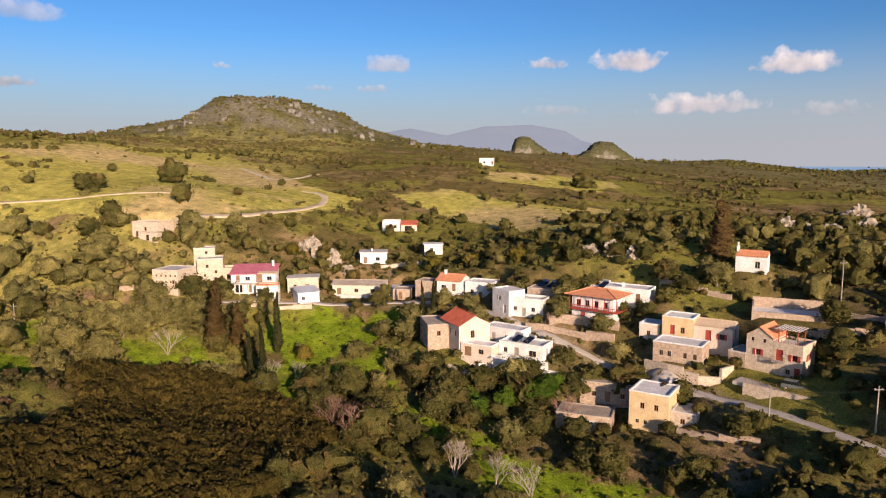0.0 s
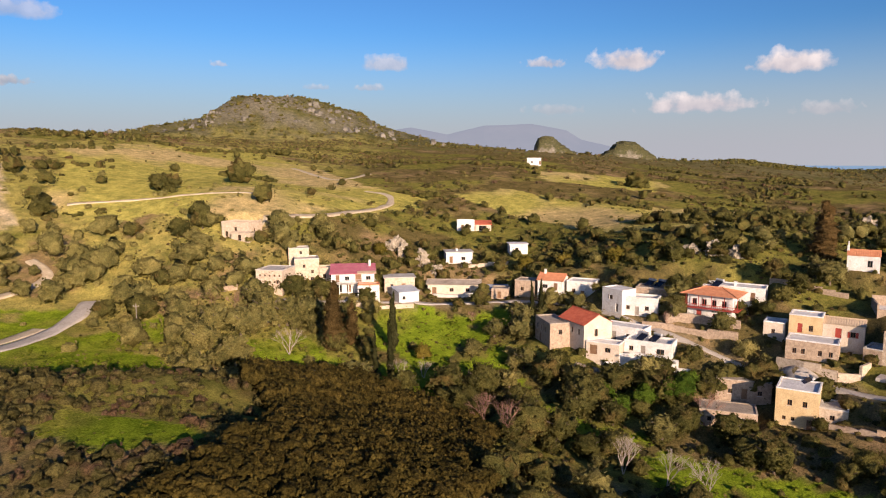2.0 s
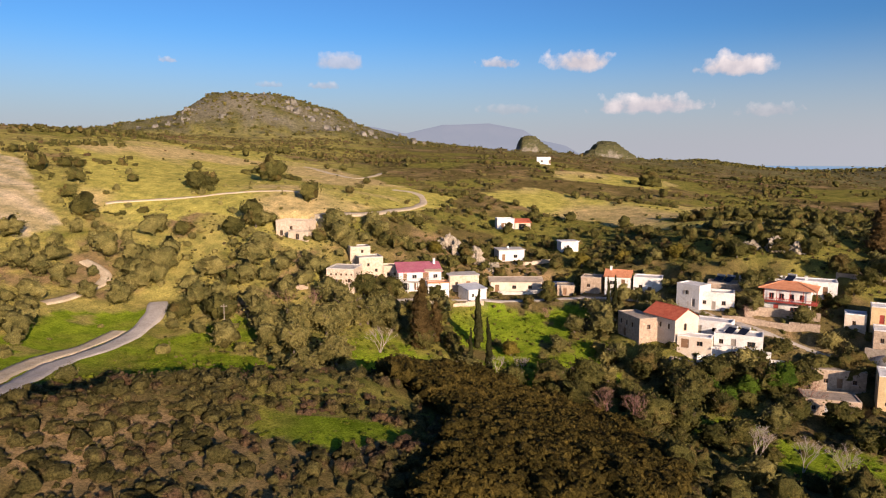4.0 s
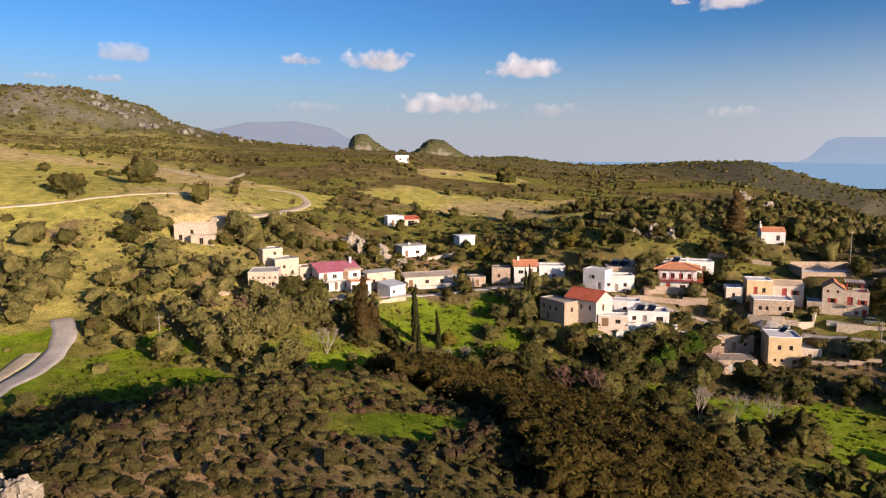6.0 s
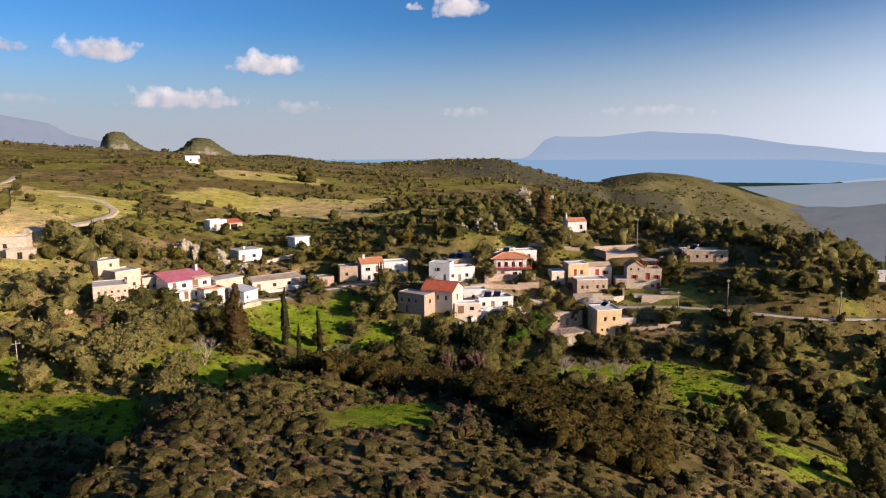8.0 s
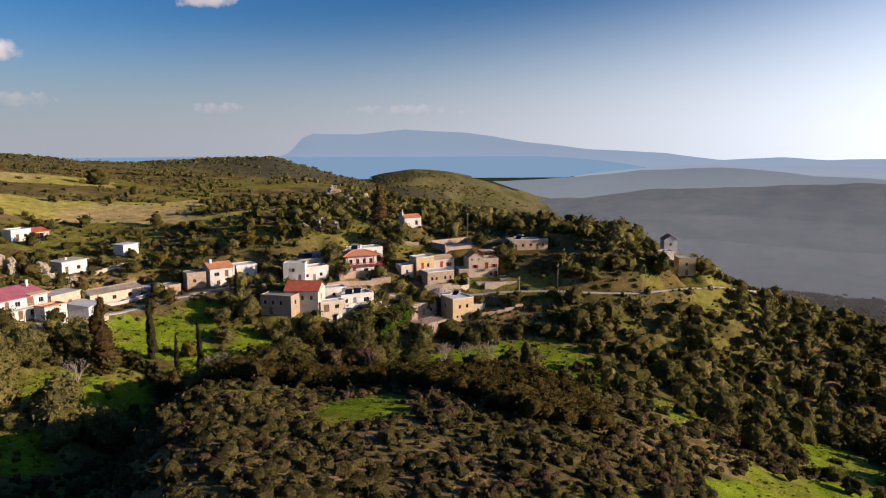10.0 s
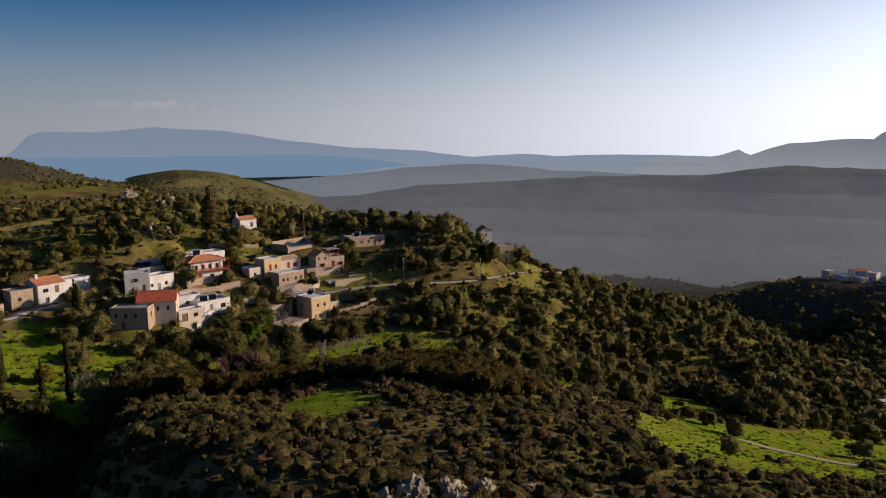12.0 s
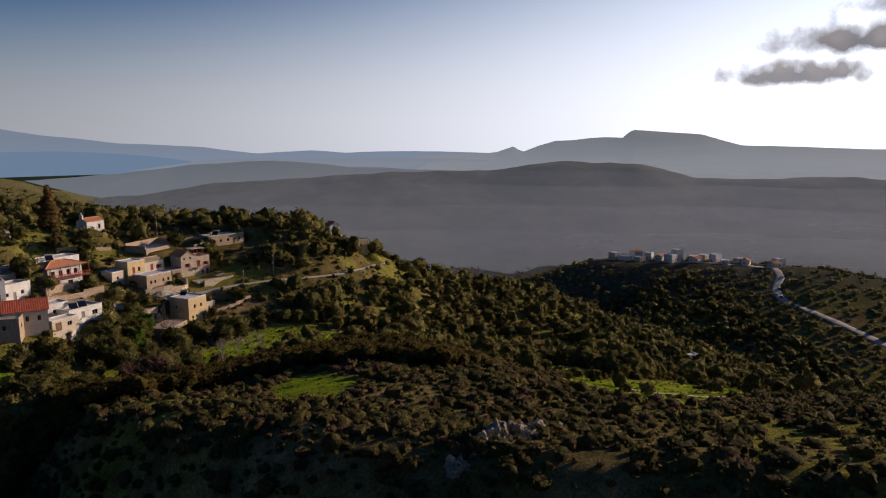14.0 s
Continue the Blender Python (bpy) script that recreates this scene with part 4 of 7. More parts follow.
def house(name, label, x, y, turn, w, d, base, h, wall, roof="flat", roof_mat=None, openings=(), ridge_h=1.2, axis="u", parapet=0.25, frame_mat=None, shutter_mat=None, chimney=None, below=2.0, over=0.35, category="house", pad=True):
    """A house at its front left corner, base height and heading of its front (degrees); front is its long side towards the valley."""
    frame_mat, shutter_mat, roof_mat = frame_mat or BROWN_WOOD, shutter_mat or BROWN_WOOD, roof_mat or ROOF_EARTH
    root = new(name)
    c, s = math.cos(radians(turn)), math.sin(radians(turn))
    root.matrix_world = Matrix.Translation((x, y, base)) @ Matrix.Rotation(radians(turn), 4, "Z")
    tagged(root, label, category, "village houses")
    reveal = 0.22
    top = None
    if roof == "gable":
        top = (lambda px, py: ridge_h * (1 - abs(py - d / 2) / (d / 2))) if axis == "u" else (lambda px, py: ridge_h * (1 - abs(px - w / 2) / (w / 2)))
    part("wall", walls_mesh(w, d, h, openings, below, reveal, top), wall, root)
    for o in openings:
        opening_parts(o, w, d, root, reveal, frame_mat, shutter_mat)
    if roof == "flat":
        part("roof", box(0.3, 0.3, h - 0.25, w - 0.3, d - 0.3, h - 0.02), roof_mat, root)
        bm = bmesh.new()
        p, q = parapet, 0.3
        for a in ((-0.04, -0.04, w + 0.04, q), (-0.04, d - q, w + 0.04, d + 0.04), (-0.04, q, q, d - q), (w - q, q, w + 0.04, d - q)):
            add_box(bm, a[0], a[1], h + 0.003, a[2], a[3], h + p, 0.03)
        part("parapet", bm, roof_mat if parapet < 0.4 else wall, root)
    elif roof == "slab":
        part("roof", box(-over, -over, h + 0.004, w + over, d + over, h + 0.2, 0.04), roof_mat, root)
    elif roof == "shed":
        part("roof", box(-over, -over, h + 0.004, w + over, d + over, h + 0.16, 0.0, lambda co: ridge_h * (co.y / d)), roof_mat, root)
        part("gable_wall", box(0.05, 0.4, h - 0.02, w - 0.05, d - 0.05, h + 0.003, 0.0, lambda co: ridge_h * (co.y / d) - 0.02 if co.z > h - 0.01 else 0), wall, root)
    elif roof == "gable":
        part("roof", tile_roof(w, d, h, ridge_h, over, axis), roof_mat, root)
        cap = tube((-over, d / 2, h + ridge_h + 0.1), (w + over, d / 2, h + ridge_h + 0.1), 0.14) if axis == "u" else tube((w / 2, -over, h + ridge_h + 0.1), (w / 2, d + over, h + ridge_h + 0.1), 0.14)
        part("ridge_cap", cap, roof_mat, root)
    elif roof == "hip":
        e = over
        r = min(w, d) / 2
        a, b = (r, d / 2, h + ridge_h), (w - r, d / 2, h + ridge_h)
        bm = bmesh.new()
        cs = [(-e, -e, h), (w + e, -e, h), (w + e, d + e, h), (-e, d + e, h)]
        for f in ((cs[0], cs[1], b, a), (cs[1], cs[2], b), (cs[2], cs[3], a, b), (cs[3], cs[0], a), (cs[3], cs[2], cs[1], cs[0])):
            bm.faces.new([bm.verts.new(v) for v in f])
        bmesh.ops.remove_doubles(bm, verts=bm.verts, dist=0.001)
        part("roof", bm, roof_mat, root)
        bm = bmesh.new()
        for p, q in ((cs[0], a), (cs[1], b), (cs[2], b), (cs[3], a), (a, b)):
            tube(Vector(p) + Vector((0, 0, 0.05)), Vector(q) + Vector((0, 0, 0.05)), 0.12, bm=bm)
        part("ridge_cap", bm, roof_mat, root)
    if chimney:
        cx, cy, ch = chimney
        ch_ob = part("chimney", box(cx - 0.3, cy - 0.3, h - 0.3, cx + 0.3, cy + 0.3, h + ch, 0.03), WHITEWASH if wall != STONE else STONE, root)
        part("chimney_cap", box(cx - 0.4, cy - 0.4, h + ch + 0.003, cx + 0.4, cy + 0.4, h + ch + 0.1, 0.02), CONCRETE, ch_ob)
    if pad:
        cx, cy = x + c * w / 2 - s * d / 2, y + s * w / 2 + c * d / 2
        PADS.append((cx, cy, 0.40 * math.hypot(w, d), base))
    return root


def row(face, start, step, count, v, w, h, kind="window"):
    return [(face, start + k * step, v, w, h, kind) for k in range(count)]


def solar_heater(x, y, z, turn):
    root = new("solar_water_heater")
    root.matrix_world = Matrix.Translation((x, y, z)) @ Matrix.Rotation(radians(turn), 4, "Z")
    tagged(root, "dark solar water heater with a metal tank on the roof", "solar heater", "solar heaters")
    part("collector", box(-0.95, -0.9, 0.15, 0.95, 0.9, 0.23, 0, lambda co: (co.y + 0.9) * 0.55), PANEL, root)
    bm = tube((-1.0, 1.0, 1.42), (1.0, 1.0, 1.42), 0.28, sides=10)
    part("tank", bm, METAL, root)
    for sx in (-0.8, 0.8):
        part("leg", tube((sx, -0.8, 0.0), (sx, -0.8, 0.3), 0.035), METAL, root)
        part("leg", tube((sx, 0.95, 0.0), (sx, 0.95, 1.2), 0.035), METAL, root)


def pole(name, label, x, y, height, mat, arm=True):
    root = new(name)
    z = float(land(x, y))
    root.location = (x, y, z - 0.3)
    tagged(root, label, "utility pole", "utility poles")
    part("shaft", tube((0, 0, 0), (0, 0, height + 0.3), 0.14, 0.09, 8), mat, root)
    if arm:
        part("crossarm", box(-0.7, -0.06, height - 0.35, 0.7, 0.06, height - 0.23, 0.01), mat, root)
        for k in (-0.55, 0.0, 0.55):
            part("insulator", tube((k, 0, height - 0.22), (k, 0, height - 0.06), 0.05, 0.035), CONCRETE, root)
    return root


# ---- the village, east end first ----
def build_village():
    # tall ochre house with flat white roof, its annex and two low wings
    house("stone_house", "two-storey ochre stone house with a flat white roof", 33.4, 118.2, -32, 6.8, 7.0, 13.6, 6.7, OCHRE, roof_mat=ROOF_WHITE,
          openings=[("front", 1.9, 3.9, 0.75, 1.05, "window"), ("front", 4.3, 3.9, 0.75, 1.05, "window"), ("front", 1.2, 1.2, 0.6, 0.7, "window"), ("front", 2.6, 1.2, 0.6, 0.7, "window"),
                    ("front", 5.1, -0.3, 0.95, 2.1, "door"), ("right", 1.8, 3.6, 0.8, 1.1, "window"), ("left", 2.0, 3.8, 0.8, 1.0, "window")])
    house("stone_annex", "low plastered annex with a flat grey roof", 39.75, 115.4, -32, 4.4, 5.4, 13.5, 4.1, PALE_STONE, roof_mat=CONCRETE, openings=[("front", 1.6, 2.2, 0.8, 0.9, "window"), ("right", 1.6, 1.2, 0.9, 1.0, "window")], pad=False)
    house("low_house", "low stone house with a brown earth roof", 26.8, 128.4, -20, 9.8, 5.2, 14.6, 4.1, STONE, openings=[("front", 2.2, 1.5, 0.8, 0.9, "window"), ("front", 4.6, 0.6, 1.0, 2.0, "door"), ("front", 7.4, 1.5, 0.8, 0.9, "window")], parapet=0.15)
    house("low_house", "long low house with a patched brown earth roof", 21.2, 121.4, -20, 9.8, 5.6, 12.2, 3.1, STONE, openings=[("front", 1.4, 1.0, 0.7, 0.9, "window"), ("front", 3.6, 0.3, 0.9, 1.9, "door"), ("front", 5.8, 0.2, 1.6, 2.0, "door"), ("front", 8.2, 1.2, 0.6, 0.7, "window")], roof_mat=ROOF_EARTH, parapet=0.12, shutter_mat=METAL)
    # restored stone houses above the lane
    house("stone_house", "single-storey rubble stone house with a flat white roof", 41.0, 131.0, -33, 9.0, 5.6, 22.2, 3.5, STONE, roof_mat=ROOF_WHITE, openings=row("front", 1.2, 1.5, 2, 1.0, 0.7, 1.05) + row("front", 5.6, 1.8, 2, 1.0, 0.7, 1.05) + [("right", 2.2, 0.9, 0.9, 1.2, "window")])
    house("plastered_house", "ochre plastered house with a flat white roof", 44.4, 137.0, -33, 6.0, 5.2, 22.8, 6.4, OCHRE, roof_mat=ROOF_WHITE, openings=[("front", 1.6, 3.0, 0.9, 1.9, "door"), ("front", 3.6, 3.4, 0.8, 1.2, "window"), ("right", 2, 4.0, 0.8, 1.1, "window")], shutter_mat=RED_WOOD)
    house("plastered_house", "tan stone house with a low tan pitched roof", 49.6, 133.9, -33, 7.2, 6.0, 22.8, 5.4, CREAM, roof="gable", roof_mat=ROOF_TAN, ridge_h=0.8, over=0.15, openings=[("front", 2.2, 2.6, 1.1, 2.1, "door"), ("front", 4.8, 3.1, 0.9, 1.1, "shutter"), ("right", 2.2, 3.0, 1.2, 1.9, "door")], shutter_mat=RED_WOOD)
    house("side_annex", "small low plastered annex with a flat roof", 40.8, 140.2, -33, 4.1, 4.4, 22.8, 4.2, CREAM, roof_mat=ROOF_WHITE, openings=[("front", 1.5, 2.0, 0.7, 0.9, "window")], pad=False)
    # stone house with red shutters, roof terrace and pergola
    house("terrace_house", "two-storey stone house with red shutters and roof terrace", 59.4, 121.6, -46, 5.0, 6.0, 22.2, 5.5, PALE_STONE, roof_mat=CONCRETE, parapet=0.5,
          openings=[("front", 0.5, 2.7, 1.2, 2.0, "door"), ("front", 3.2, 3.0, 0.95, 1.1, "shutter"), ("front", 2.2, 0.5, 0.8, 0.9, "window"), ("front", 3.7, -0.2, 0.95, 2.1, "door"), ("right", 2.2, 2.9, 0.9, 1.2, "shutter")], shutter_mat=RED_WOOD, frame_mat=RED_WOOD)
    house("gabled_house", "stone house wing with a clay tile gable roof", 56.1, 125.0, -46, 4.7, 6.0, 22.2, 6.5, PALE_STONE, roof="gable", axis="v", roof_mat=TILE_ORANGE, ridge_h=1.6, over=0.2,
          openings=[("front", 0.8, 5.4, 0.55, 0.7, "window"), ("front", 2.9, 5.4, 0.55, 0.7, "window"), ("front", 1.7, 3.0, 0.9, 1.1, "shutter")], shutter_mat=RED_WOOD, frame_mat=RED_WOOD)
    house("stone_outbuilding", "low stone outbuilding beside the gabled house", 53.8, 127.2, -46, 3.2, 5.5, 22.0, 2.9, STONE, roof_mat=CONCRETE, openings=[("front", 1.0, 0.8, 0.8, 1.0, "window")], pad=False)
    root = new("pergola")
    root.matrix_world = Matrix.Translation((59.4, 121.6, 27.9)) @ Matrix.Rotation(radians(-46), 4, "Z")
    tagged(root, "red timber pergola with white slatted shade on a roof terrace", "pergola")
    for px in (0.4, 3.6):
        for py in (1.2, 4.6):
            part("post", box(px - 0.07, py - 0.07, 0.0, px + 0.07, py + 0.07, 2.3, 0.01), RED_WOOD, root)
    for py in (1.2, 4.6):
        part("beam", box(0.1, py - 0.06, 2.303, 3.9, py + 0.06, 2.45, 0.01), RED_WOOD, root)
    for k in range(8):
        part("slat", box(-0.1 + k * 0.54, 0.7, 2.455, 0.2 + k * 0.54, 5.1, 2.5), WHITEWASH, root)
    for k in range(9):
        part("baluster", box(0.1 + k * 0.58, 0.1, 0.003, 0.15 + k * 0.58, 0.15, 0.75), RED_WOOD, root)
    balcony = new("balcony")
    balcony.matrix_world = Matrix.Translation((59.4, 121.6, 24.75)) @ Matrix.Rotation(radians(-46), 4, "Z")
    tagged(balcony, "small stone balcony with an iron railing", "balcony")
    part("slab", box(0.1, -1.1, 0, 2.4, -0.06, 0.14, 0.02), CONCRETE, balcony)
    for k in range(12):
        part("baluster", box(0.12 + k * 0.2, -1.08, 0.143, 0.15 + k * 0.2, -1.05, 1.0), BROWN_WOOD, balcony)
    part("handrail", box(0.1, -1.1, 1.003, 2.4, -1.03, 1.06), BROWN_WOOD, balcony)
    # walled yard with a pool on the slope above
    yard = new("walled_yard")
    yard.matrix_world = Matrix.Translation((61.8, 136.6, 29.3)) @ Matrix.Rotation(radians(-24), 4, "Z")
    tagged(yard, "stone walled yard with a pale paved terrace", "yard")
    part("terrace", box(0.4, 0.4, -1.6, 14.6, 7.6, 0.5), ROOF_WHITE, yard)
    for a in ((0, 0, 15, 0.4, 1.0), (0, 7.6, 15, 8, 2.6), (0, 0.4, 0.4, 7.6, 2.0), (14.6, 0.4, 15, 7.6, 2.4)):
        part("wall", box(a[0], a[1], -2.5, a[2], a[3], a[4], 0.04), STONE, yard)
    part("pool", box(6.0, 1.0, 0.503, 11.0, 2.2, 0.56), POOL, yard)
    house("stone_house", "long low rubble stone house with a flat roof", 78.4, 121.0, -47, 13.6, 5.4, 28.2, 3.5, STONE, roof_mat=CONCRETE, openings=[("front", 1.5, 0.0, 1.0, 2.1, "door"), ("front", 4.2, 1.2, 0.8, 1.0, "window"), ("front", 7.0, 1.2, 0.8, 1.0, "window"), ("front", 9.2, 0.0, 1.0, 2.1, "door"), ("front", 11.4, 1.2, 0.8, 1.0, "window"), ("right", 2.0, 1.2, 0.8, 1.0, "window")], chimney=(2.5, 2.5, 1.0))
    # house with the red balcony and tiled roof
    house("balcony_house", "white house with red balcony and terracotta hip roof", 29.2, 152.3, -36, 9.6, 6.2, 24.6, 6.2, WHITEWASH, roof="hip", roof_mat=TILE_ORANGE, ridge_h=1.3, over=1.3,
          openings=row("front", 1.0, 2.1, 4, 3.6, 1.0, 1.5) + [("front", 2.0, 0.4, 1.1, 2.1, "door"), ("front", 5.5, 0.9, 1.4, 1.2, "window"), ("right", 1.5, 3.6, 1.0, 1.5, "window"), ("right", 3.8, 0.8, 1.0, 1.2, "window")], shutter_mat=RED_WOOD, frame_mat=RED_WOOD)
    deck = new("balcony")
    deck.matrix_world = Matrix.Translation((29.2, 152.3, 27.75)) @ Matrix.Rotation(radians(-36), 4, "Z")
    tagged(deck, "long red timber balcony round the upper floor", "balcony")
    part("floor", box(-0.1, -1.5, 0, 11.0, -0.05, 0.16, 0.02), RED_WOOD, deck)
    part("side_floor", box(9.65, -0.045, 0, 11.0, 5.5, 0.16, 0.02), RED_WOOD, deck)
    for k in range(28):
        part("baluster", box(-0.05 + k * 0.4, -1.46, 0.163, 0.03 + k * 0.4, -1.4, 0.95), RED_WOOD, deck)
    part("handrail", box(-0.1, -1.5, 0.953, 11.0, -1.36, 1.03), RED_WOOD, deck)
    for k in range(5):
        part("post", box(0.0 + k * 2.7, -1.45, 0.163, 0.12 + k * 2.7, -1.33, 3.0), RED_WOOD, deck)
    house("white_house", "long white flat-roofed house behind the balcony house", 33.0, 157.6, -30, 14.5, 5.5, 25.6, 6.1, WHITEWASH, roof_mat=ROOF_WHITE, openings=[("front", 11.5, 3.2, 1.0, 2.0, "door"), ("right", 2, 3.4, 1.0, 1.2, "window")], chimney=(8, 2.5, 0.9))
    # white cube house and its lower wing
    house("white_house", "tall plain white cube house with small windows", 12.3, 161.8, -57, 6.2, 4.6, 24.6, 5.6, WHITEWASH, roof_mat=ROOF_WHITE, openings=[("front", 2.3, 3.3, 0.75, 1.0, "shutter"), ("right", 1.6, 3.4, 0.7, 0.9, "window"), ("front", 4.2, 0.6, 0.9, 1.9, "door")], shutter_mat=GREY_WOOD)
    house("white_house", "low whitewashed wing with a flat roof terrace", 15.9, 157.6, -26, 8.0, 5.0, 24.6, 3.9, WHITEWASH, roof_mat=ROOF_WHITE, parapet=0.5, openings=[("front", 1.0, 1.4, 0.8, 0.9, "window"), ("front", 3.0, 0.2, 0.9, 2.0, "door"), ("front", 5.2, 1.4, 0.9, 1.0, "window")], shutter_mat=GREY_WOOD)
    house("ruined_house", "roofless grey stone house with a broken wall top", 20.5, 163.0, -26, 8.0, 5.0, 26.3, 3.6, STONE, roof_mat=ROOF_EARTH, parapet=0.3, openings=[("front", 2.0, 1.2, 0.9, 1.2, "window"), ("front", 5.0, 0.3, 1.0, 2.0, "door")])
    house("small_house", "small grey flat-roofed house on the bank", 29.0, 164.0, -26, 7.0, 4.5, 27.6, 3.0, CREAM, roof_mat=CONCRETE, openings=[("front", 2.0, 1.0, 0.8, 0.9, "window")])
    # red gabled house, the ruin beside it, and the low white houses below the lane
    house("gabled_house", "cream two-storey house with a bright red tile roof", 0.4, 150.6, -65, 9.0, 7.2, 19.8, 6.0, CREAM, roof="gable", roof_mat=TILE_RED, ridge_h=1.9, over=0.3,
          openings=[("front", 1.8, 3.5, 0.7, 1.2, "window"), ("front", 4.4, 3.5, 0.7, 1.2, "window"), ("front", 6.8, 3.5, 0.7, 1.2, "window"), ("front", 3.0, 0.8, 0.7, 0.9, "window"), ("right", 2.7, 3.2, 0.9, 1.6, "window"), ("right", 1.4, 0.6, 0.9, 1.6, "window"), ("right", 4.4, 0.2, 1.1, 2.0, "door")])
    house("ruined_house", "old roofless stone house with dark window holes", -4.4, 154.6, -77, 8.9, 4.6, 19.9, 5.2, STONE, roof_mat=ROOF_EARTH, parapet=0.2, openings=row("front", 1.0, 2.3, 3, 2.8, 0.75, 1.1) + [("front", 2.5, 0.2, 1.0, 1.9, "door"), ("right", 2.0, 2.8, 0.8, 1.1, "window")])
    house("low_white_house", "low white house with a flat terrace roof below the lane", 12.4, 141.2, -30, 9.6, 5.4, 20.0, 2.8, WHITEWASH, roof_mat=ROOF_WHITE, parapet=0.4, openings=[("front", 1.0, 0.9, 0.9, 1.0, "window"), ("front", 3.4, 0.2, 1.0, 2.0, "door"), ("front", 6.6, 0.7, 1.6, 1.2, "window"), ("right", 2.0, 0.2, 1.0, 2.0, "door")], shutter_mat=GREY_WOOD)
    house("low_white_house", "low white outbuilding with a flat white roof", 9.6, 148.4, -36, 9.2, 4.2, 21.3, 3.2, WHITEWASH, roof_mat=ROOF_WHITE, openings=[("front", 2.0, 0.2, 1.0, 1.9, "door"), ("front", 5.2, 1.0, 1.0, 0.9, "window")], shutter_mat=GREY_WOOD)
    house("porch_house", "small cream porch wing in front of the red-roofed house", 4.6, 142.0, -30, 7.0, 3.6, 19.7, 2.7, CREAM, roof_mat=ROOF_WHITE, openings=[("front", 0.8, 0.2, 1.6, 2.0, "door"), ("front", 4.0, 0.9, 1.2, 1.0, "window")], pad=False)
    # white house with orange roof, neighbours
    house("gabled_house", "white house with a faded orange tile roof and chimney", -1.0, 176.6, -24, 6.4, 6.4, 24.4, 5.2, WHITEWASH, roof="gable", roof_mat=TILE_ORANGE, ridge_h=1.2, over=0.4, openings=[("front", 1.2, 3.0, 1.4, 1.0, "window"), ("front", 4.2, 2.6, 1.0, 1.9, "door"), ("right", 2.4, 3.0, 0.9, 1.1, "window"), ("front", 1.8, 0.5, 0.9, 1.2, "window")], chimney=(1.2, 3.0, 2.2), frame_mat=GREY_WOOD)
    house("flat_house", "white flat-roofed house beside the orange roof", 6.2, 175.2, -24, 7.2, 5.4, 24.9, 4.4, WHITEWASH, roof_mat=ROOF_WHITE, openings=[("front", 1.4, 1.6, 0.9, 1.0, "window"), ("front", 3.6, 0.2, 1.0, 2.0, "door"), ("right", 2, 1.6, 0.8, 1.0, "window")])
    house("stone_house", "small weathered stone house with a flat roof", -6.6, 179.4, -24, 5.2, 5.0, 24.6, 4.2, STONE, openings=[("front", 1.6, 1.6, 0.8, 1.0, "window")])
    house("stone_shed", "low grey stone shed with a sagging flat roof", -12.6, 181.0, -10, 4.6, 4.4, 23.6, 2.6, STONE, openings=[("front", 1.6, 0.2, 0.9, 1.8, "door")])
    # western cluster on the bank
    house("stone_house", "square pale stone house with rows of small windows", -73.4, 176.0, -13, 7.2, 8.0, 26.0, 6.2, PALE_STONE, roof_mat=CONCRETE, parapet=0.2, openings=row("front", 0.9, 1.35, 5, 4.6, 0.5, 0.55) + row("front", 0.9, 1.35, 5, 3.0, 0.5, 0.6) + [("front", 5.6, 2.8, 0.8, 1.0, "window"), ("left", 2.0, 3.2, 0.6, 0.8, "window")])
    house("tower_house", "tall pale stone tower house with a stepped upper storey", -65.6, 186.4, 14, 6.6, 6.2, 26.6, 6.7, PALE_STONE, roof_mat=CONCRETE, openings=[("front", 2.2, 4.4, 0.7, 0.9, "window"), ("front", 4.4, 2.8, 0.7, 0.9, "window"), ("front", 1.6, 2.0, 0.6, 0.7, "window"), ("front", 4.2, 0.6, 0.9, 1.2, "window"), ("right", 3, 4.2, 0.7, 0.9, "window")])
    house("tower_house", "upper storey block of a pale stone tower house", -68.2, 191.2, 14, 5.6, 5.0, 27.4, 8.2, PALE_STONE, roof_mat=CONCRETE, openings=[("front", 3.0, 6.6, 0.7, 0.9, "window"), ("left", 2.0, 6.2, 0.7, 0.9, "window")], pad=False)
    house("stone_wing", "ruined pale stone wing with arched openings", -59.1, 187.4, 14, 4.6, 4.8, 26.6, 3.9, PALE_STONE, roof_mat=ROOF_EARTH, openings=[("front", 1.0, 1.4, 0.8, 1.2, "window"), ("front", 2.8, 1.6, 0.7, 0.9, "window")], parapet=0.5)
    magenta = house("magenta_roof_house", "two-storey white house under a faded magenta sloping roof", -55.0, 181.4, 6, 11.4, 6.6, 25.0, 5.2, WHITEWASH, roof="shed", roof_mat=TILE_MAGENTA, ridge_h=1.5, over=0.4,
                    openings=[("front", 1.2, 3.0, 1.0, 1.9, "door"), ("front", 3.6, 3.4, 1.2, 1.1, "window"), ("front", 6.4, 3.0, 1.6, 2.0, "door"), ("front", 9.2, 3.4, 1.2, 1.1, "window"), ("front", 1.0, 0.3, 1.8, 2.0, "window"), ("front", 4.2, 0.3, 1.0, 2.0, "door"), ("front", 7.0, 0.8, 1.2, 1.2, "window"), ("right", 2.4, 3.4, 1.0, 1.1, "window")], frame_mat=GREY_WOOD, chimney=(10.2, 5.2, 2.8))
    part("end_roof", box(6.9, -0.6, 5.3, 11.9, 3.6, 5.46, 0.0, lambda co: 0.42 * (co.y / 3.6) + 0.06), ROOF_TAN, magenta, "faded pinkish tile roof over the house end")
    part("balcony_slab", box(-0.3, -1.5, 2.7, 11.8, -0.05, 2.86, 0.02), CONCRETE, magenta)
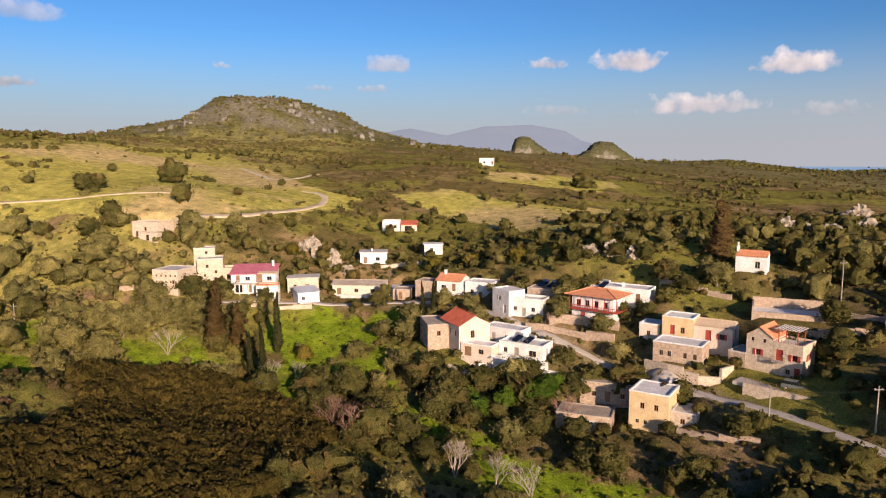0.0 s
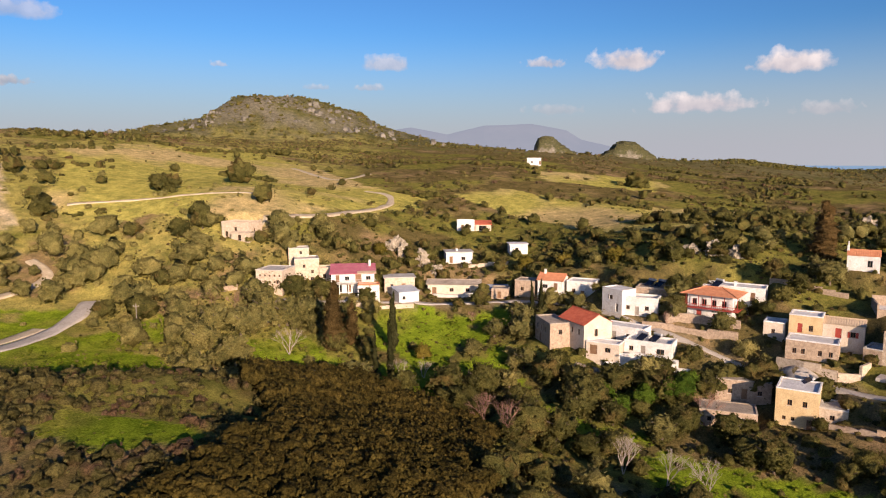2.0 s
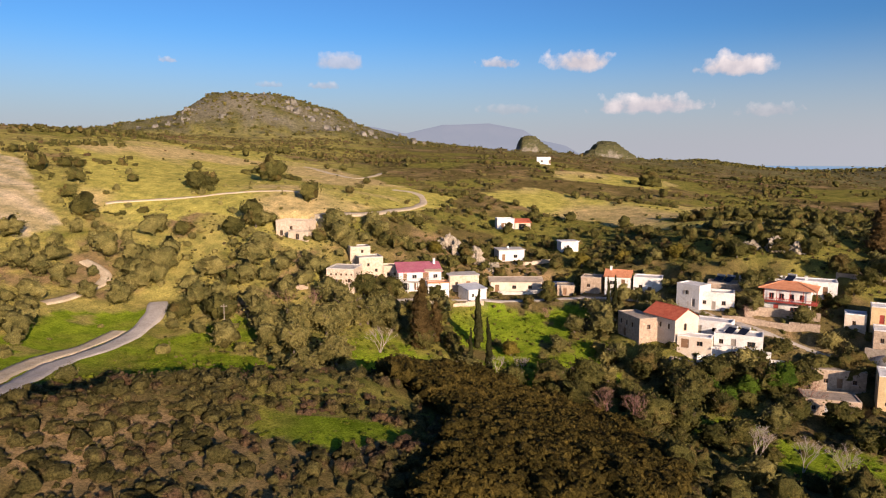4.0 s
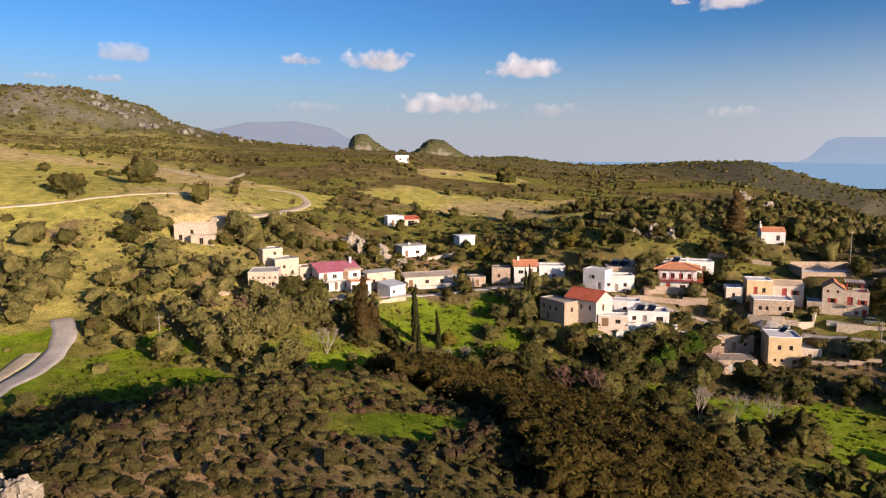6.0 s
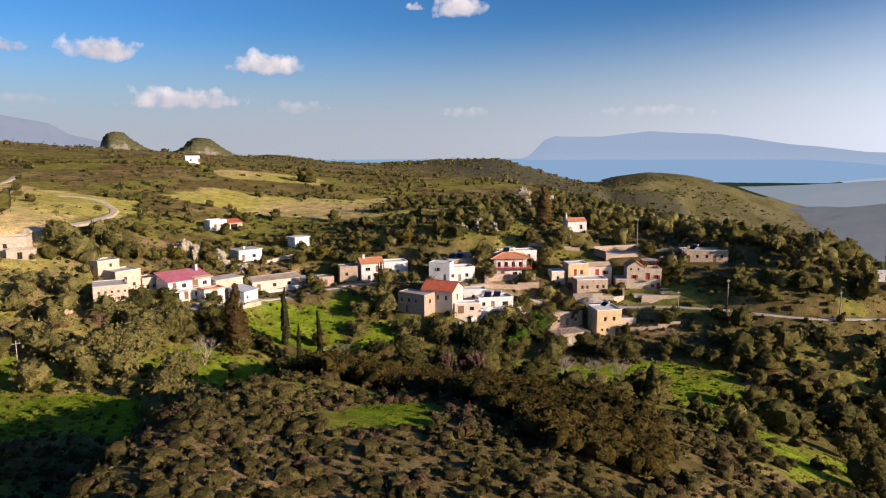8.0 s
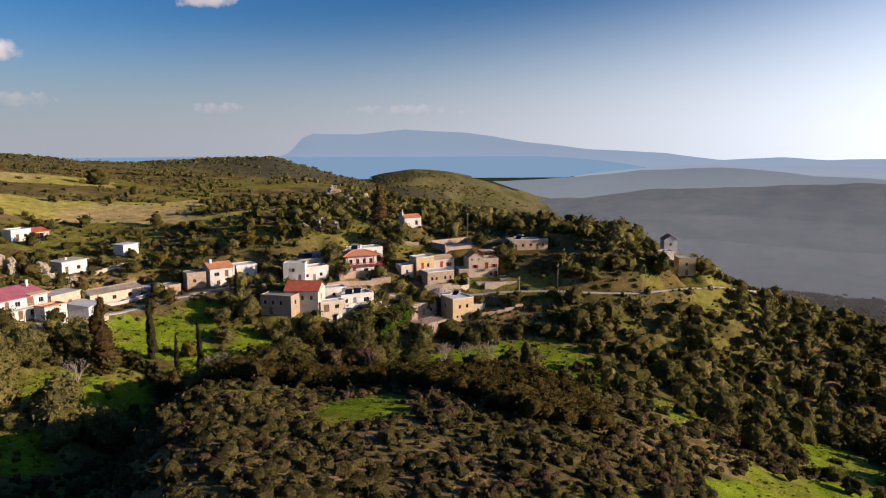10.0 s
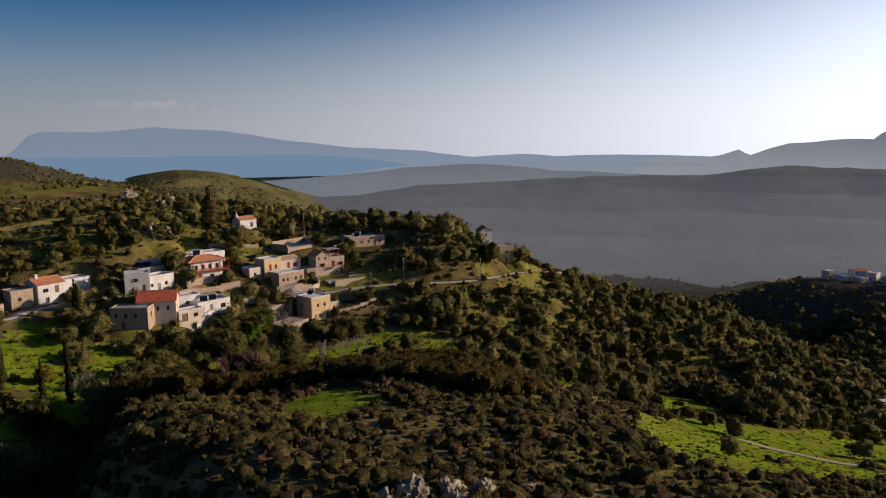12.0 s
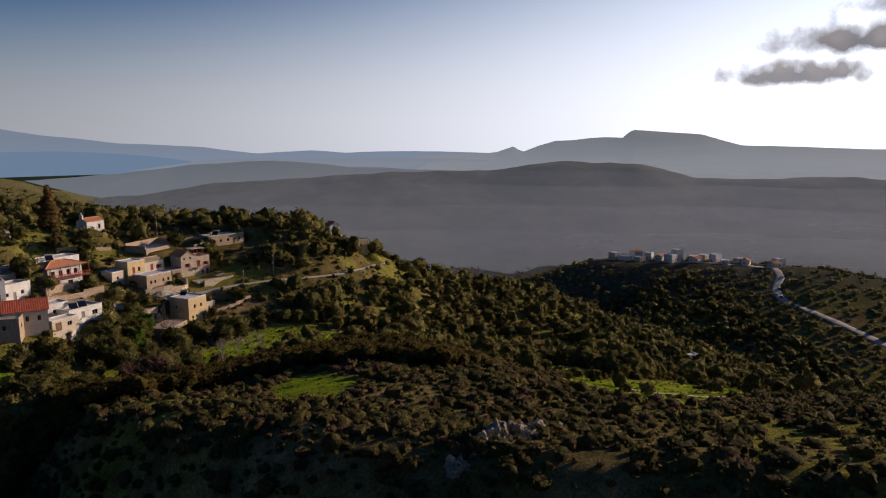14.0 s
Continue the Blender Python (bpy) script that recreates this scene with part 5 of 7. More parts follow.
    for k in range(6):
        part("balcony_post", box(-0.2 + k * 2.36, -1.42, -1.0, 0.0 + k * 2.36, -1.22, 2.695), WHITEWASH, magenta)
    for k in range(24):
        part("baluster", box(-0.2 + k * 0.52, -1.44, 2.863, -0.15 + k * 0.52, -1.4, 3.75), METAL, magenta)
    part("handrail", box(-0.3, -1.46, 3.753, 11.8, -1.37, 3.82), METAL, magenta)
    house("white_terrace_block", "white lower terrace block under the magenta roof", -47.5, 177.6, 6, 5.6, 3.6, 25.2, 2.6, WHITEWASH, roof_mat=TILE_ORANGE, parapet=0.3, openings=[("front", 1.6, 0.6, 1.2, 1.2, "window"), ("right", 1.2, 0.6, 0.9, 1.0, "window")], pad=False)
    house("stone_house", "low stone house with a wooden door", -41.2, 185.4, 8, 8.2, 5.6, 24.4, 4.0, PALE_STONE, roof="slab", roof_mat=CONCRETE, over=0.3, openings=[("front", 4.6, 0.3, 1.1, 2.1, "door"), ("front", 1.6, 1.4, 0.8, 0.9, "window"), ("right", 2.4, 1.2, 0.8, 1.0, "window")])
    house("white_hut", "small white hut with a blue-grey sheet roof", -36.8, 178.0, 26, 5.6, 5.2, 23.0, 2.8, WHITEWASH, roof="shed", roof_mat=ROOF_BLUE, ridge_h=0.7, over=0.25, openings=[("front", 1.0, 0.9, 0.8, 0.9, "window"), ("right", 1.6, 0.1, 1.0, 1.9, "door")], frame_mat=GREY_WOOD, shutter_mat=GREY_WOOD)
    house("cream_house", "long cream house with a low brown roof", -29.6, 188.2, -4, 14.2, 6.6, 23.2, 3.1, CREAM, roof="gable", roof_mat=ROOF_EARTH, ridge_h=0.7, over=0.5, openings=[("front", 1.2, 0.2, 1.2, 2.0, "door"), ("front", 6.0, 1.0, 1.1, 1.0, "window"), ("front", 10.4, 1.0, 1.1, 1.0, "window"), ("right", 2.5, 1.0, 1.0, 1.0, "window")])
    house("garage_shed", "small shed with a blue-grey sheet roof and dark opening", -13.6, 187.0, -4, 5.8, 4.4, 22.4, 2.6, CONCRETE, roof="shed", roof_mat=ROOF_BLUE, ridge_h=0.4, over=0.3, openings=[("front", 0.8, 0.1, 1.8, 2.0, "window"), ("front", 3.2, 0.1, 1.8, 2.0, "window")])
    house("white_house", "single-storey white house with a flat concrete roof", -24.4, 207.6, 6, 8.0, 6.0, 28.9, 3.4, WHITEWASH, roof="slab", roof_mat=CONCRETE, openings=[("front", 1.0, 0.2, 1.0, 2.0, "door"), ("front", 4.6, 1.0, 1.2, 1.0, "window"), ("right", 2.4, 1.0, 1.0, 1.0, "window")], chimney=(3.5, 3, 0.8))
    house("small_white_house", "tiny white house with a flat roof among trees", -5.2, 207.8, 4, 5.4, 4.4, 31.8, 2.9, WHITEWASH, roof="slab", roof_mat=ROOF_WHITE, openings=[("front", 1.6, 0.9, 1.0, 1.0, "window")])
    house("red_awning_house", "white farmhouse with a red tiled lean-to", -20.5, 238.0, 0, 6.0, 5.0, 35.6, 3.4, WHITEWASH, roof_mat=ROOF_WHITE, openings=[("front", 1.4, 0.2, 1.0, 2.0, "door"), ("front", 3.8, 1.1, 1.0, 1.0, "window")])
    house("red_lean_to", "red tiled lean-to against a white farmhouse", -14.2, 238.2, 0, 5.4, 4.0, 35.6, 2.2, CREAM, roof="shed", roof_mat=TILE_RED, ridge_h=0.9, over=0.3, openings=[("front", 1.2, 0.1, 2.4, 1.7, "window")], pad=False)
    # ruin up the slope
    house("ruined_house", "ruined pale stone house with open dark window holes", -90.2, 203.2, -20, 9.6, 6.2, 37.4, 4.4, PALE_STONE, roof_mat=ROOF_EARTH, parapet=0.5, openings=[("front", 1.2, 0.4, 1.0, 1.6, "window"), ("front", 4.4, 2.2, 0.9, 1.1, "window"), ("front", 7.2, 0.5, 1.1, 1.7, "window"), ("right", 2.2, 2.0, 0.8, 1.0, "window")])
    house("ruined_house", "broken lower stone room in front of a ruin", -86.0, 198.4, -20, 6.0, 3.0, 37.0, 2.4, PALE_STONE, roof_mat=ROOF_EARTH, parapet=0.3, openings=[("front", 2.2, 0.2, 1.1, 1.7, "window")], pad=False)
    # chapel
    chapel = house("chapel", "small white chapel with a clay tile roof and belfry", 65.6, 154.8, -31, 6.4, 4.6, 35.4, 3.4, WHITEWASH, roof="gable", roof_mat=TILE_ORANGE, ridge_h=1.0, over=0.12, openings=[("front", 4.0, 0.9, 1.0, 1.5, "window"), ("left", 1.8, 0.1, 1.0, 2.0, "door")], frame_mat=GREY_WOOD, category="chapel")
    part("belfry", box(-0.15, 1.7, 4.0, 0.35, 2.9, 5.4, 0.05), WHITEWASH, chapel)
    part("belfry_top", box(-0.05, 2.0, 5.403, 0.25, 2.6, 6.3, 0.1), WHITEWASH, chapel)
    # houses at the road bend further along
    house("ochre_tower", "square ochre stone building beside the road bend", 112.5, 72.5, -60, 6.0, 5.0, 18.2, 6.2, OCHRE, roof_mat=CONCRETE, openings=[("front", 2.4, 3.6, 0.8, 1.0, "window"), ("right", 2.0, 3.6, 0.7, 0.9, "window"), ("front", 2.4, 0.3, 1.0, 2.0, "door")])
    house("white_house", "narrow white house with a red pitched roof", 137.5, 83.0, -60, 5.0, 5.0, 22.0, 5.4, WHITEWASH, roof="gable", roof_mat=TILE_ORANGE, ridge_h=1.6, over=0.3, axis="v", openings=[("front", 2.0, 3.0, 0.8, 1.0, "window")])
    house("white_terrace", "long low white terrace building among olive trees", 124.0, 84.5, -50, 9.0, 4.0, 21.4, 2.8, WHITEWASH, roof_mat=ROOF_WHITE, parapet=0.3, openings=[("front", 2.0, 0.6, 1.0, 1.2, "window"), ("front", 5.0, 0.2, 1.0, 1.9, "door")])
    house("white_farmhouse", "small white building on the plateau below a crag", 17.5, 357.5, -10, 7.0, 4.5, 56.6, 3.4, WHITEWASH, roof_mat=ROOF_WHITE, openings=[("front", 2.0, 1.0, 1.0, 1.0, "window"), ("front", 6.0, 0.2, 1.0, 2.0, "door")])
    for x, y, z, t in ((40.2, 121.2, 19.9, -100), (36.5, 154.6, 31.7, -60), (24.5, 165.5, 29.9, -60), (26.5, 164.3, 29.9, -60), (16.2, 141.6, 22.8, -60), (18.4, 140.3, 22.8, -60), (82.4, 119.6, 31.7, -100)):
        solar_heater(x, y, z, t)


def stone_wall(name, label, line, height, thick, mat, below=1.5):
    """A free-standing or retaining wall following a line, its top stepping with the ground."""
    bm = bmesh.new()
    for (x0, y0), (x1, y1) in zip(line, line[1:]):
        d = Vector((x1 - x0, y1 - y0, 0))
        n = max(1, int(d.length / 2.2))
        side = Vector((-d.y, d.x, 0)).normalized() * thick / 2
        for k in range(n):
            a, b = Vector((x0, y0, 0)) + d * (k / n), Vector((x0, y0, 0)) + d * ((k + 1) / n)
            za, zb = float(land(a.x, a.y)), float(land(b.x, b.y))
            t = max(za, zb) + height + random.uniform(-0.08, 0.08)
            lo = min(za, zb) - below
            vs = [bm.verts.new(p) for p in (a - side + Vector((0, 0, lo)), b - side + Vector((0, 0, lo)), b + side + Vector((0, 0, lo)), a + side + Vector((0, 0, lo)),
                                           a - side + Vector((0, 0, t)), b - side + Vector((0, 0, t)), b + side + Vector((0, 0, t)), a + side + Vector((0, 0, t)))]
            for f in ((3, 2, 1, 0), (4, 5, 6, 7), (0, 1, 5, 4), (1, 2, 6, 5), (2, 3, 7, 6), (3, 0, 4, 7)):
                bm.faces.new([vs[i] for i in f])
    me = bpy.data.meshes.new(name)
    bm.to_mesh(me)
    bm.free()
    me.materials.append(mat)
    return tagged(new(name, me), label, "wall", kind="structure")


def build_parking():
    """The levelled parking place in front of the terrace house, held by a stone wall with a railing."""
    root = new("parking_platform")
    root.matrix_world = Matrix.Translation((51.6, 119.4, 21.6)) @ Matrix.Rotation(radians(-46), 4, "Z")
    tagged(root, "levelled concrete parking place held by a rubble stone wall", "platform", kind="structure")
    part("paving", box(0.0, 0.0, -0.5, 13.0, 5.5, 0.12, 0.03), ASPHALT, root)
    part("retaining_wall", box(2.0, -0.5, -3.5, 13.4, -0.003, 0.35, 0.04), PALE_STONE, root)
    part("end_wall", box(13.003, 0.0, -3.5, 13.5, 5.5, 0.35, 0.04), PALE_STONE, root)
    for k in range(9):
        part("rail_post", tube((2.3 + k * 1.3, -0.25, 0.353), (2.3 + k * 1.3, -0.25, 1.25), 0.03), BROWN_WOOD, root)
    part("handrail", tube((2.2, -0.25, 1.25), (12.9, -0.25, 1.25), 0.035), BROWN_WOOD, root)
    car(root.matrix_world @ pose(9.6, 2.6, 0.123, 0, 0, 8))


def car(m):
    root = new("car")
    root.matrix_world = m
    tagged(root, "grey-green estate car parked on the concrete platform", "car")
    prof = [(-2.15, 0.35), (-2.2, 0.75), (-2.1, 0.98), (-1.15, 1.02), (-0.55, 1.0), (0.9, 0.98), (2.0, 0.9), (2.2, 0.7), (2.2, 0.35)]
    part("body", prism([(x, -0.85, z) for x, z in prof], (0, 1.7, 0)), CAR_PAINT, root)
    cab = [(-2.05, 0.985), (-1.85, 1.52), (0.2, 1.55), (0.95, 0.99)]
    part("cabin", prism([(x, -0.74, z) for x, z in cab], (0, 1.48, 0)), GLASS, root)
    part("roof", box(-1.8, -0.7, 1.53, 0.2, 0.7, 1.6, 0.02), CAR_PAINT, root)
    for x in (-1.35, 1.4):
        for y in (-0.86, 0.66):
            wheel = part("wheel", tube((x, y, 0.33), (x, y + 0.2, 0.33), 0.33, sides=14), TYRE, root)
            part("rim", tube((x, y - 0.01, 0.33), (x, y + 0.21, 0.33), 0.19, sides=10), METAL, wheel)
    for y in (-0.7, 0.45):
        part("headlight", box(2.19, y, 0.66, 2.23, y + 0.25, 0.8), WHITEWASH, root)


VALLEY_ROAD = [(345, -140), (318, -185), (298, -216), (272, -212), (252, -197), (232, -189), (212, -192.5), (184, -197.5), (150, -204), (115, -212)]


def build_valley_village():
    """The small village across the valley, houses scattered along a pale road."""
    rng = random.Random(12)
    spots = [(352, -126), (345, -132), (352, -142), (338, -141), (344, -152), (333, -167), (338, -158), (325, -160), (346, -164), (328, -180), (317, -176), (321, -192), (333, -190), (310, -196), (306, -210), (316, -208), (296, -226), (304, -232), (288, -218), (590, -385), (604, -398), (640, -400), (655, -388)]
    for k, (x, y) in enumerate(spots):
        tall = k == 5
        w, d, h = (6.5, 6.0, 8.5) if tall else (rng.uniform(6, 10), rng.uniform(5, 7), rng.choice((3.0, 3.2, 5.6)))
        z = float(land(x, y, False))
        pitched = k % 4 == 2
        house("valley_house", "tall white block standing over the valley village" if tall else "small pale house in the valley village", x, y, rng.uniform(-80, -30), w, d, z + 0.2, h, WHITEWASH if k % 3 else CREAM, roof="gable" if pitched else "flat", roof_mat=TILE_ORANGE if pitched else ROOF_WHITE,
              openings=[("front", 1.0, 0.9, 1.0, 1.1, "window"), ("front", w - 2.2, 0.2, 1.0, 2.0, "door"), ("left", 1.5, 0.9, 1.0, 1.1, "window")])
    house("white_shed", "small white hut alone on the slope", 66.5, -46.0, -60, 4.5, 3.2, -15.4, 2.2, WHITEWASH, roof_mat=ROOF_WHITE, openings=[("front", 1.0, 0.3, 0.9, 1.6, "door")])


def build_walls():
    """Terrace and garden walls of dry stone."""
    for line, h, mat, label in [
            ([(19, 151.5), (25, 148.5), (31, 144.5), (36, 141)], 1.3, STONE, "brown stone retaining wall above the lane"),
            ([(24, 151), (29.5, 149), (37.5, 143.5)], 1.6, STONE, "rubble terrace wall below the balcony house"),
            ([(-85, 173.3), (-78, 175.5)], 1.2, STONE, "pale broken stone wall below the square house"),
            ([(8, 139.5), (13, 138.8), (19, 135.6), (24, 133)], 1.0, WHITEWASH, "low white garden wall below the lane"),
            ([(39.6, 131.2), (42.8, 127.0), (47, 123.2), (50.6, 122.2), (53.6, 124.4)], 0.8, PALE_STONE, "low curved stone wall round a house plot"),
            ([(-48, 174.5), (-40, 175.5), (-33, 176.5)], 0.7, PALE_STONE, "low pale wall along the lane"),
            ([(-28, 185), (-20, 184.5), (-12, 183.5)], 0.8, CONCRETE, "low concrete wall beside the lane"),
            ([(67, 127.5), (72, 124.5), (77, 121.8)], 1.3, STONE, "rough stone terrace wall between houses"),
            ([(50, 158), (56, 152), (62, 147)], 0.9, STONE, "rough dry stone terrace wall on the slope"),
            ([(78, 131), (84, 122), (90, 112)], 0.8, STONE, "rough dry stone terrace wall on the slope"),
            ([(-20, 204), (-12, 205), (-6, 204)], 0.8, PALE_STONE, "pale dry stone wall below a white house"),
            ([(40, 112.5), (45, 107.5), (50, 104)], 0.7, STONE, "low garden wall beside the annex yard")]:
        stone_wall("garden_wall", label, line, h, 0.5, mat)


def build_poles():
    """Timber poles carrying the village's cables."""
    tops = []
    for x, y, h in ((52, 106, 6.5), (64, 98.5, 7.0), (78, 75.5, 7.0), (80, 138, 9.0), (-93, 150, 8.0), (-66, 177.5, 7.0)):
        root = pole("utility_pole", "weathered timber utility pole with a crossarm", x, y, h, GREY_WOOD)
        tops.append(root.location + Vector((0, 0, h - 0.05)))
    for a, b in ((0, 1), (1, 2), (4, 5)):
        bm = bmesh.new()
        span = [tops[a].lerp(tops[b], k / 10) - Vector((0, 0, 2.4 * (k / 10) * (1 - k / 10))) for k in range(11)]
        for p, q in zip(span, span[1:]):
            tube(p, q, 0.018, sides=4, bm=bm)
        me = bpy.data.meshes.new("cable")
        bm.to_mesh(me)
        bm.free()
        me.materials.append(TYRE)
        tagged(new("power_cable", me), "thin black power cable sagging between timber poles", "cable", "power cables")


PADS += [(106.0, 69.0, 6.0, 16.3), (118.0, 78.5, 7.0, 18.4), (131.0, 80.5, 6.0, 19.3), (70.2, 137.2, 7.0, 29.2), (79.5, 113.5, 6.0, 28.0), (86.0, 107.0, 5.0, 27.6)]  # cut terraces before the houses at the bend


def level_roads():
    """Beds for the lanes: even grades, cut and filled across the slope."""
    beds = []
    for road in ("west_road", "village_road", "lower_road"):
        line, width, _ = ROADS[road]
        pts = [Vector(a).lerp(Vector(b), k / 3) for a, b in zip(line, line[1:]) for k in range(3)] + [Vector(line[-1])]
        own = np.array([float(land(p.x, p.y)) for p in pts])
        even = np.convolve(np.pad(own, 4, mode="edge"), np.ones(9) / 9, mode="valid")
        beds += [(p.x, p.y, 0.6 * width + 0.5, z) for p, z in zip(pts, even)]
    ROAD_BEDS.extend(beds)


build_village()
level_roads()
build_valley_village()
build_ground()
drape("valley_road", VALLEY_ROAD, 5.0, ASPHALT, "pale road winding down from the valley village")
build_parking()
build_walls()
build_poles()
for road, (line, width, label) in ROADS.items():
    drape(road, line, width, ASPHALT if "road" in road else DIRT, label)
build_distance()
build_clouds()
build_haze_sheets()


# ---- vegetation ----
def core(seed, n, radii, centre, rough=0.55):
    """A lumpy closed crown body: a cube pushed out to a sphere and then into uneven lobes. Returns verts, quads."""
    verts, index, quads = [], {}, []
    off = Vector((seed * 1.37, seed * 0.71, seed * 2.3))
    for axis in range(3):
        for sign in (-1, 1):
            for i in range(n):
                for j in range(n):
                    face = []
                    for di, dj in ((0, 0), (1, 0), (1, 1), (0, 1)):
                        c = [0, 0, 0]
                        c[axis], c[(axis + 1) % 3], c[(axis + 2) % 3] = sign, math.tan((2 * (i + di) / n - 1) * 0.785), math.tan((2 * (j + dj) / n - 1) * 0.785)
                        key = tuple(round(k, 4) for k in c)
                        if key not in index:
                            p = Vector(c).normalized()
                            k = 0.77 + 0.62 * rough * noise.noise(p * 1.6 + off) + 0.6 * rough * noise.noise(p * 3.3 + off)
                            index[key] = len(verts)
                            verts.append((centre[0] + p.x * radii[0] * k, centre[1] + p.y * radii[1] * k, centre[2] + p.z * radii[2] * k))
                        face.append(index[key])
                    quads.append(face if sign > 0 else face[::-1])
    return np.array(verts), np.array(quads)


def leafy(seed, n, radii, centre, count, size, rough=0.55, floor=None):
    """A crown: lumpy body with loose leaf sprays standing off it."""
    body, faces = core(seed, n, radii, centre, rough)
    rng = np.random.default_rng(seed)
    d = rng.normal(size=(count, 3))
    d /= np.linalg.norm(d, axis=1)[:, None] + 1e-9
    off = Vector((seed * 1.37, seed * 0.71, seed * 2.3))
    lobe = np.array([0.88 + rough * (0.62 * noise.noise(Vector(q) * 1.6 + off) + 0.6 * noise.noise(Vector(q) * 3.3 + off)) for q in d])[:, None]
    out = d * np.array(radii) * lobe
    p = np.array(centre) + out * (0.9 + 0.27 * rng.random((count, 1)) ** 1.5) + rng.normal(size=(count, 3)) * np.array(radii) * 0.03
    nrm = out / (np.linalg.norm(out, axis=1)[:, None] + 1e-9) * 0.62 + rng.normal(size=(count, 3)) * 0.42
    nrm /= np.linalg.norm(nrm, axis=1)[:, None] + 1e-9
    a = np.cross(nrm, rng.normal(size=(count, 3)))
    a /= np.linalg.norm(a, axis=1)[:, None] + 1e-9
    b = np.cross(nrm, a)
    s = size * (0.6 + 0.8 * rng.random((count, 1)))
    leaves = np.stack([p - a * s * 0.5, p + b * s * 0.4, p + a * s * 0.5, p - b * s * 0.4], 1).reshape(-1, 3)
    verts = np.concatenate([body, leaves])
    if floor is not None:
        verts[:, 2] = np.maximum(verts[:, 2], floor)
    quads = np.concatenate([faces, len(body) + np.arange(4 * count).reshape(-1, 4)])
    return verts, quads


def crown(seed, radius, height, count, size, n=6, squash=0.82):
    return leafy(seed, n, (radius, radius * (0.85 + 0.02 * (seed % 9)), radius * squash), (0, 0, height), count, size, 0.8)


def shrub(seed, radius, count, size, squash=0.75, n=2):
    return leafy(seed, n, (radius, radius * 0.9, radius * squash), (0, 0, radius * 0.3), count, size, 0.65, -0.3)


def quad_mesh(name, pieces, mat):
    verts, quads = pieces
    me = bpy.data.meshes.new(name)
    me.vertices.add(len(verts))
    me.vertices.foreach_set("co", np.ascontiguousarray(verts, dtype=np.float32).reshape(-1))
    me.loops.add(quads.size)
    me.loops.foreach_set("vertex_index", np.ascontiguousarray(quads, dtype=np.int32).reshape(-1))
    me.polygons.add(len(quads))
    me.polygons.foreach_set("loop_start", np.arange(0, quads.size, 4, dtype=np.int32))
    me.polygons.foreach_set("use_smooth", np.ones(len(quads), bool))
    me.update(calc_edges=True)
    me.materials.append(mat)
    return me


def planted(variants, places, rng, low=0.8, high=1.25):
    """Copies of plants set at (x, y, z, scale), all in one piece."""
    out, faces, base = [np.zeros((0, 3))], [np.zeros((0, 4), int)], 0
    for x, y, z, s in places:
        v, f = variants[rng.integers(len(variants))]
        a = rng.random() * 6.283
        c, sn = math.cos(a) * s, math.sin(a) * s
        q = np.empty_like(v)
        q[:, 0], q[:, 1], q[:, 2] = x + v[:, 0] * c - v[:, 1] * sn, y + v[:, 0] * sn + v[:, 1] * c, z + v[:, 2] * s * (low + (high - low) * rng.random())
        out.append(q)
        faces.append(f + base)
        base += len(v)
    return np.concatenate(out), np.concatenate(faces)


def together(*sets):
    verts, faces, base = [], [], 0
    for v, f in sets:
        verts.append(v)
        faces.append(f + base)
        base += len(v)
    return np.concatenate(verts), np.concatenate(faces)


def trunk_mesh(seed, height, radius, spread):
    rng = random.Random(seed)
    bm = bmesh.new()
    top = Vector((rng.uniform(-0.2, 0.2), rng.uniform(-0.2, 0.2), height * 0.55))
    tube((0, 0, -0.5), top, radius, radius * 0.7, 7, bm)
    for k in range(5):
        a = 6.283 * k / 5 + rng.uniform(-0.4, 0.4)
        mid = top + Vector((math.cos(a) * spread * 0.45, math.sin(a) * spread * 0.45, height * 0.3))
        tube(top, mid, radius * 0.5, radius * 0.3, 5, bm)
        for j in range(2):
            b = a + rng.uniform(-0.8, 0.8)
            tube(mid, mid + Vector((math.cos(b) * spread * 0.35, math.sin(b) * spread * 0.35, height * rng.uniform(0.1, 0.3))), radius * 0.28, radius * 0.1, 4, bm)
    me = bpy.data.meshes.new("trunk")
    bm.to_mesh(me)
    bm.free()
    me.materials.append(BARK)
    return me


def bare_tree_mesh(seed, height, spread, mat, depth=5):
    rng = random.Random(seed)
    bm = bmesh.new()

    def branch(p, d, length, r, level):
        q = p + d * length
        tube(p, q, r, r * 0.65, 5 if level < 2 else 3, bm)
        if level >= depth:
            return
        for k in range(2 + (rng.random() < 0.6)):
            e = (d + Vector((rng.uniform(-1, 1), rng.uniform(-1, 1), rng.uniform(-0.25, 0.55))) * spread).normalized()
            branch(q, e, length * rng.uniform(0.62, 0.85), r * 0.62, level + 1)
    for k in range(3):
        branch(Vector((0, 0, -0.3)), Vector((rng.uniform(-0.4, 0.4), rng.uniform(-0.4, 0.4), 1)).normalized(), height * 0.3, height * 0.015, 0)
    me = bpy.data.meshes.new("trunk")
    bm.to_mesh(me)
    bm.free()
    me.materials.append(mat)
    return me


def taken(x, y):
    """Where houses, roads and yards leave no room for plants."""
    x, y = np.asarray(x, float), np.asarray(y, float)
    no = np.zeros(x.shape, bool)
    for px, py, pr, _ in PADS:
        no |= np.hypot(x - px, y - py) < pr + 0.5
    for line, w, _ in ROADS.values():
        no |= near(x, y, line) < w / 2 + 0.6
    no |= near(x, y, ROADS["west_road"][0]) < 5.0
    no |= inside(x, y, PLOT)
    no |= near(x, y, [(54, 119), (61, 110)]) < 4.5
    no |= near(x, y, [(66, 138), (75, 134)]) < 8
    return no


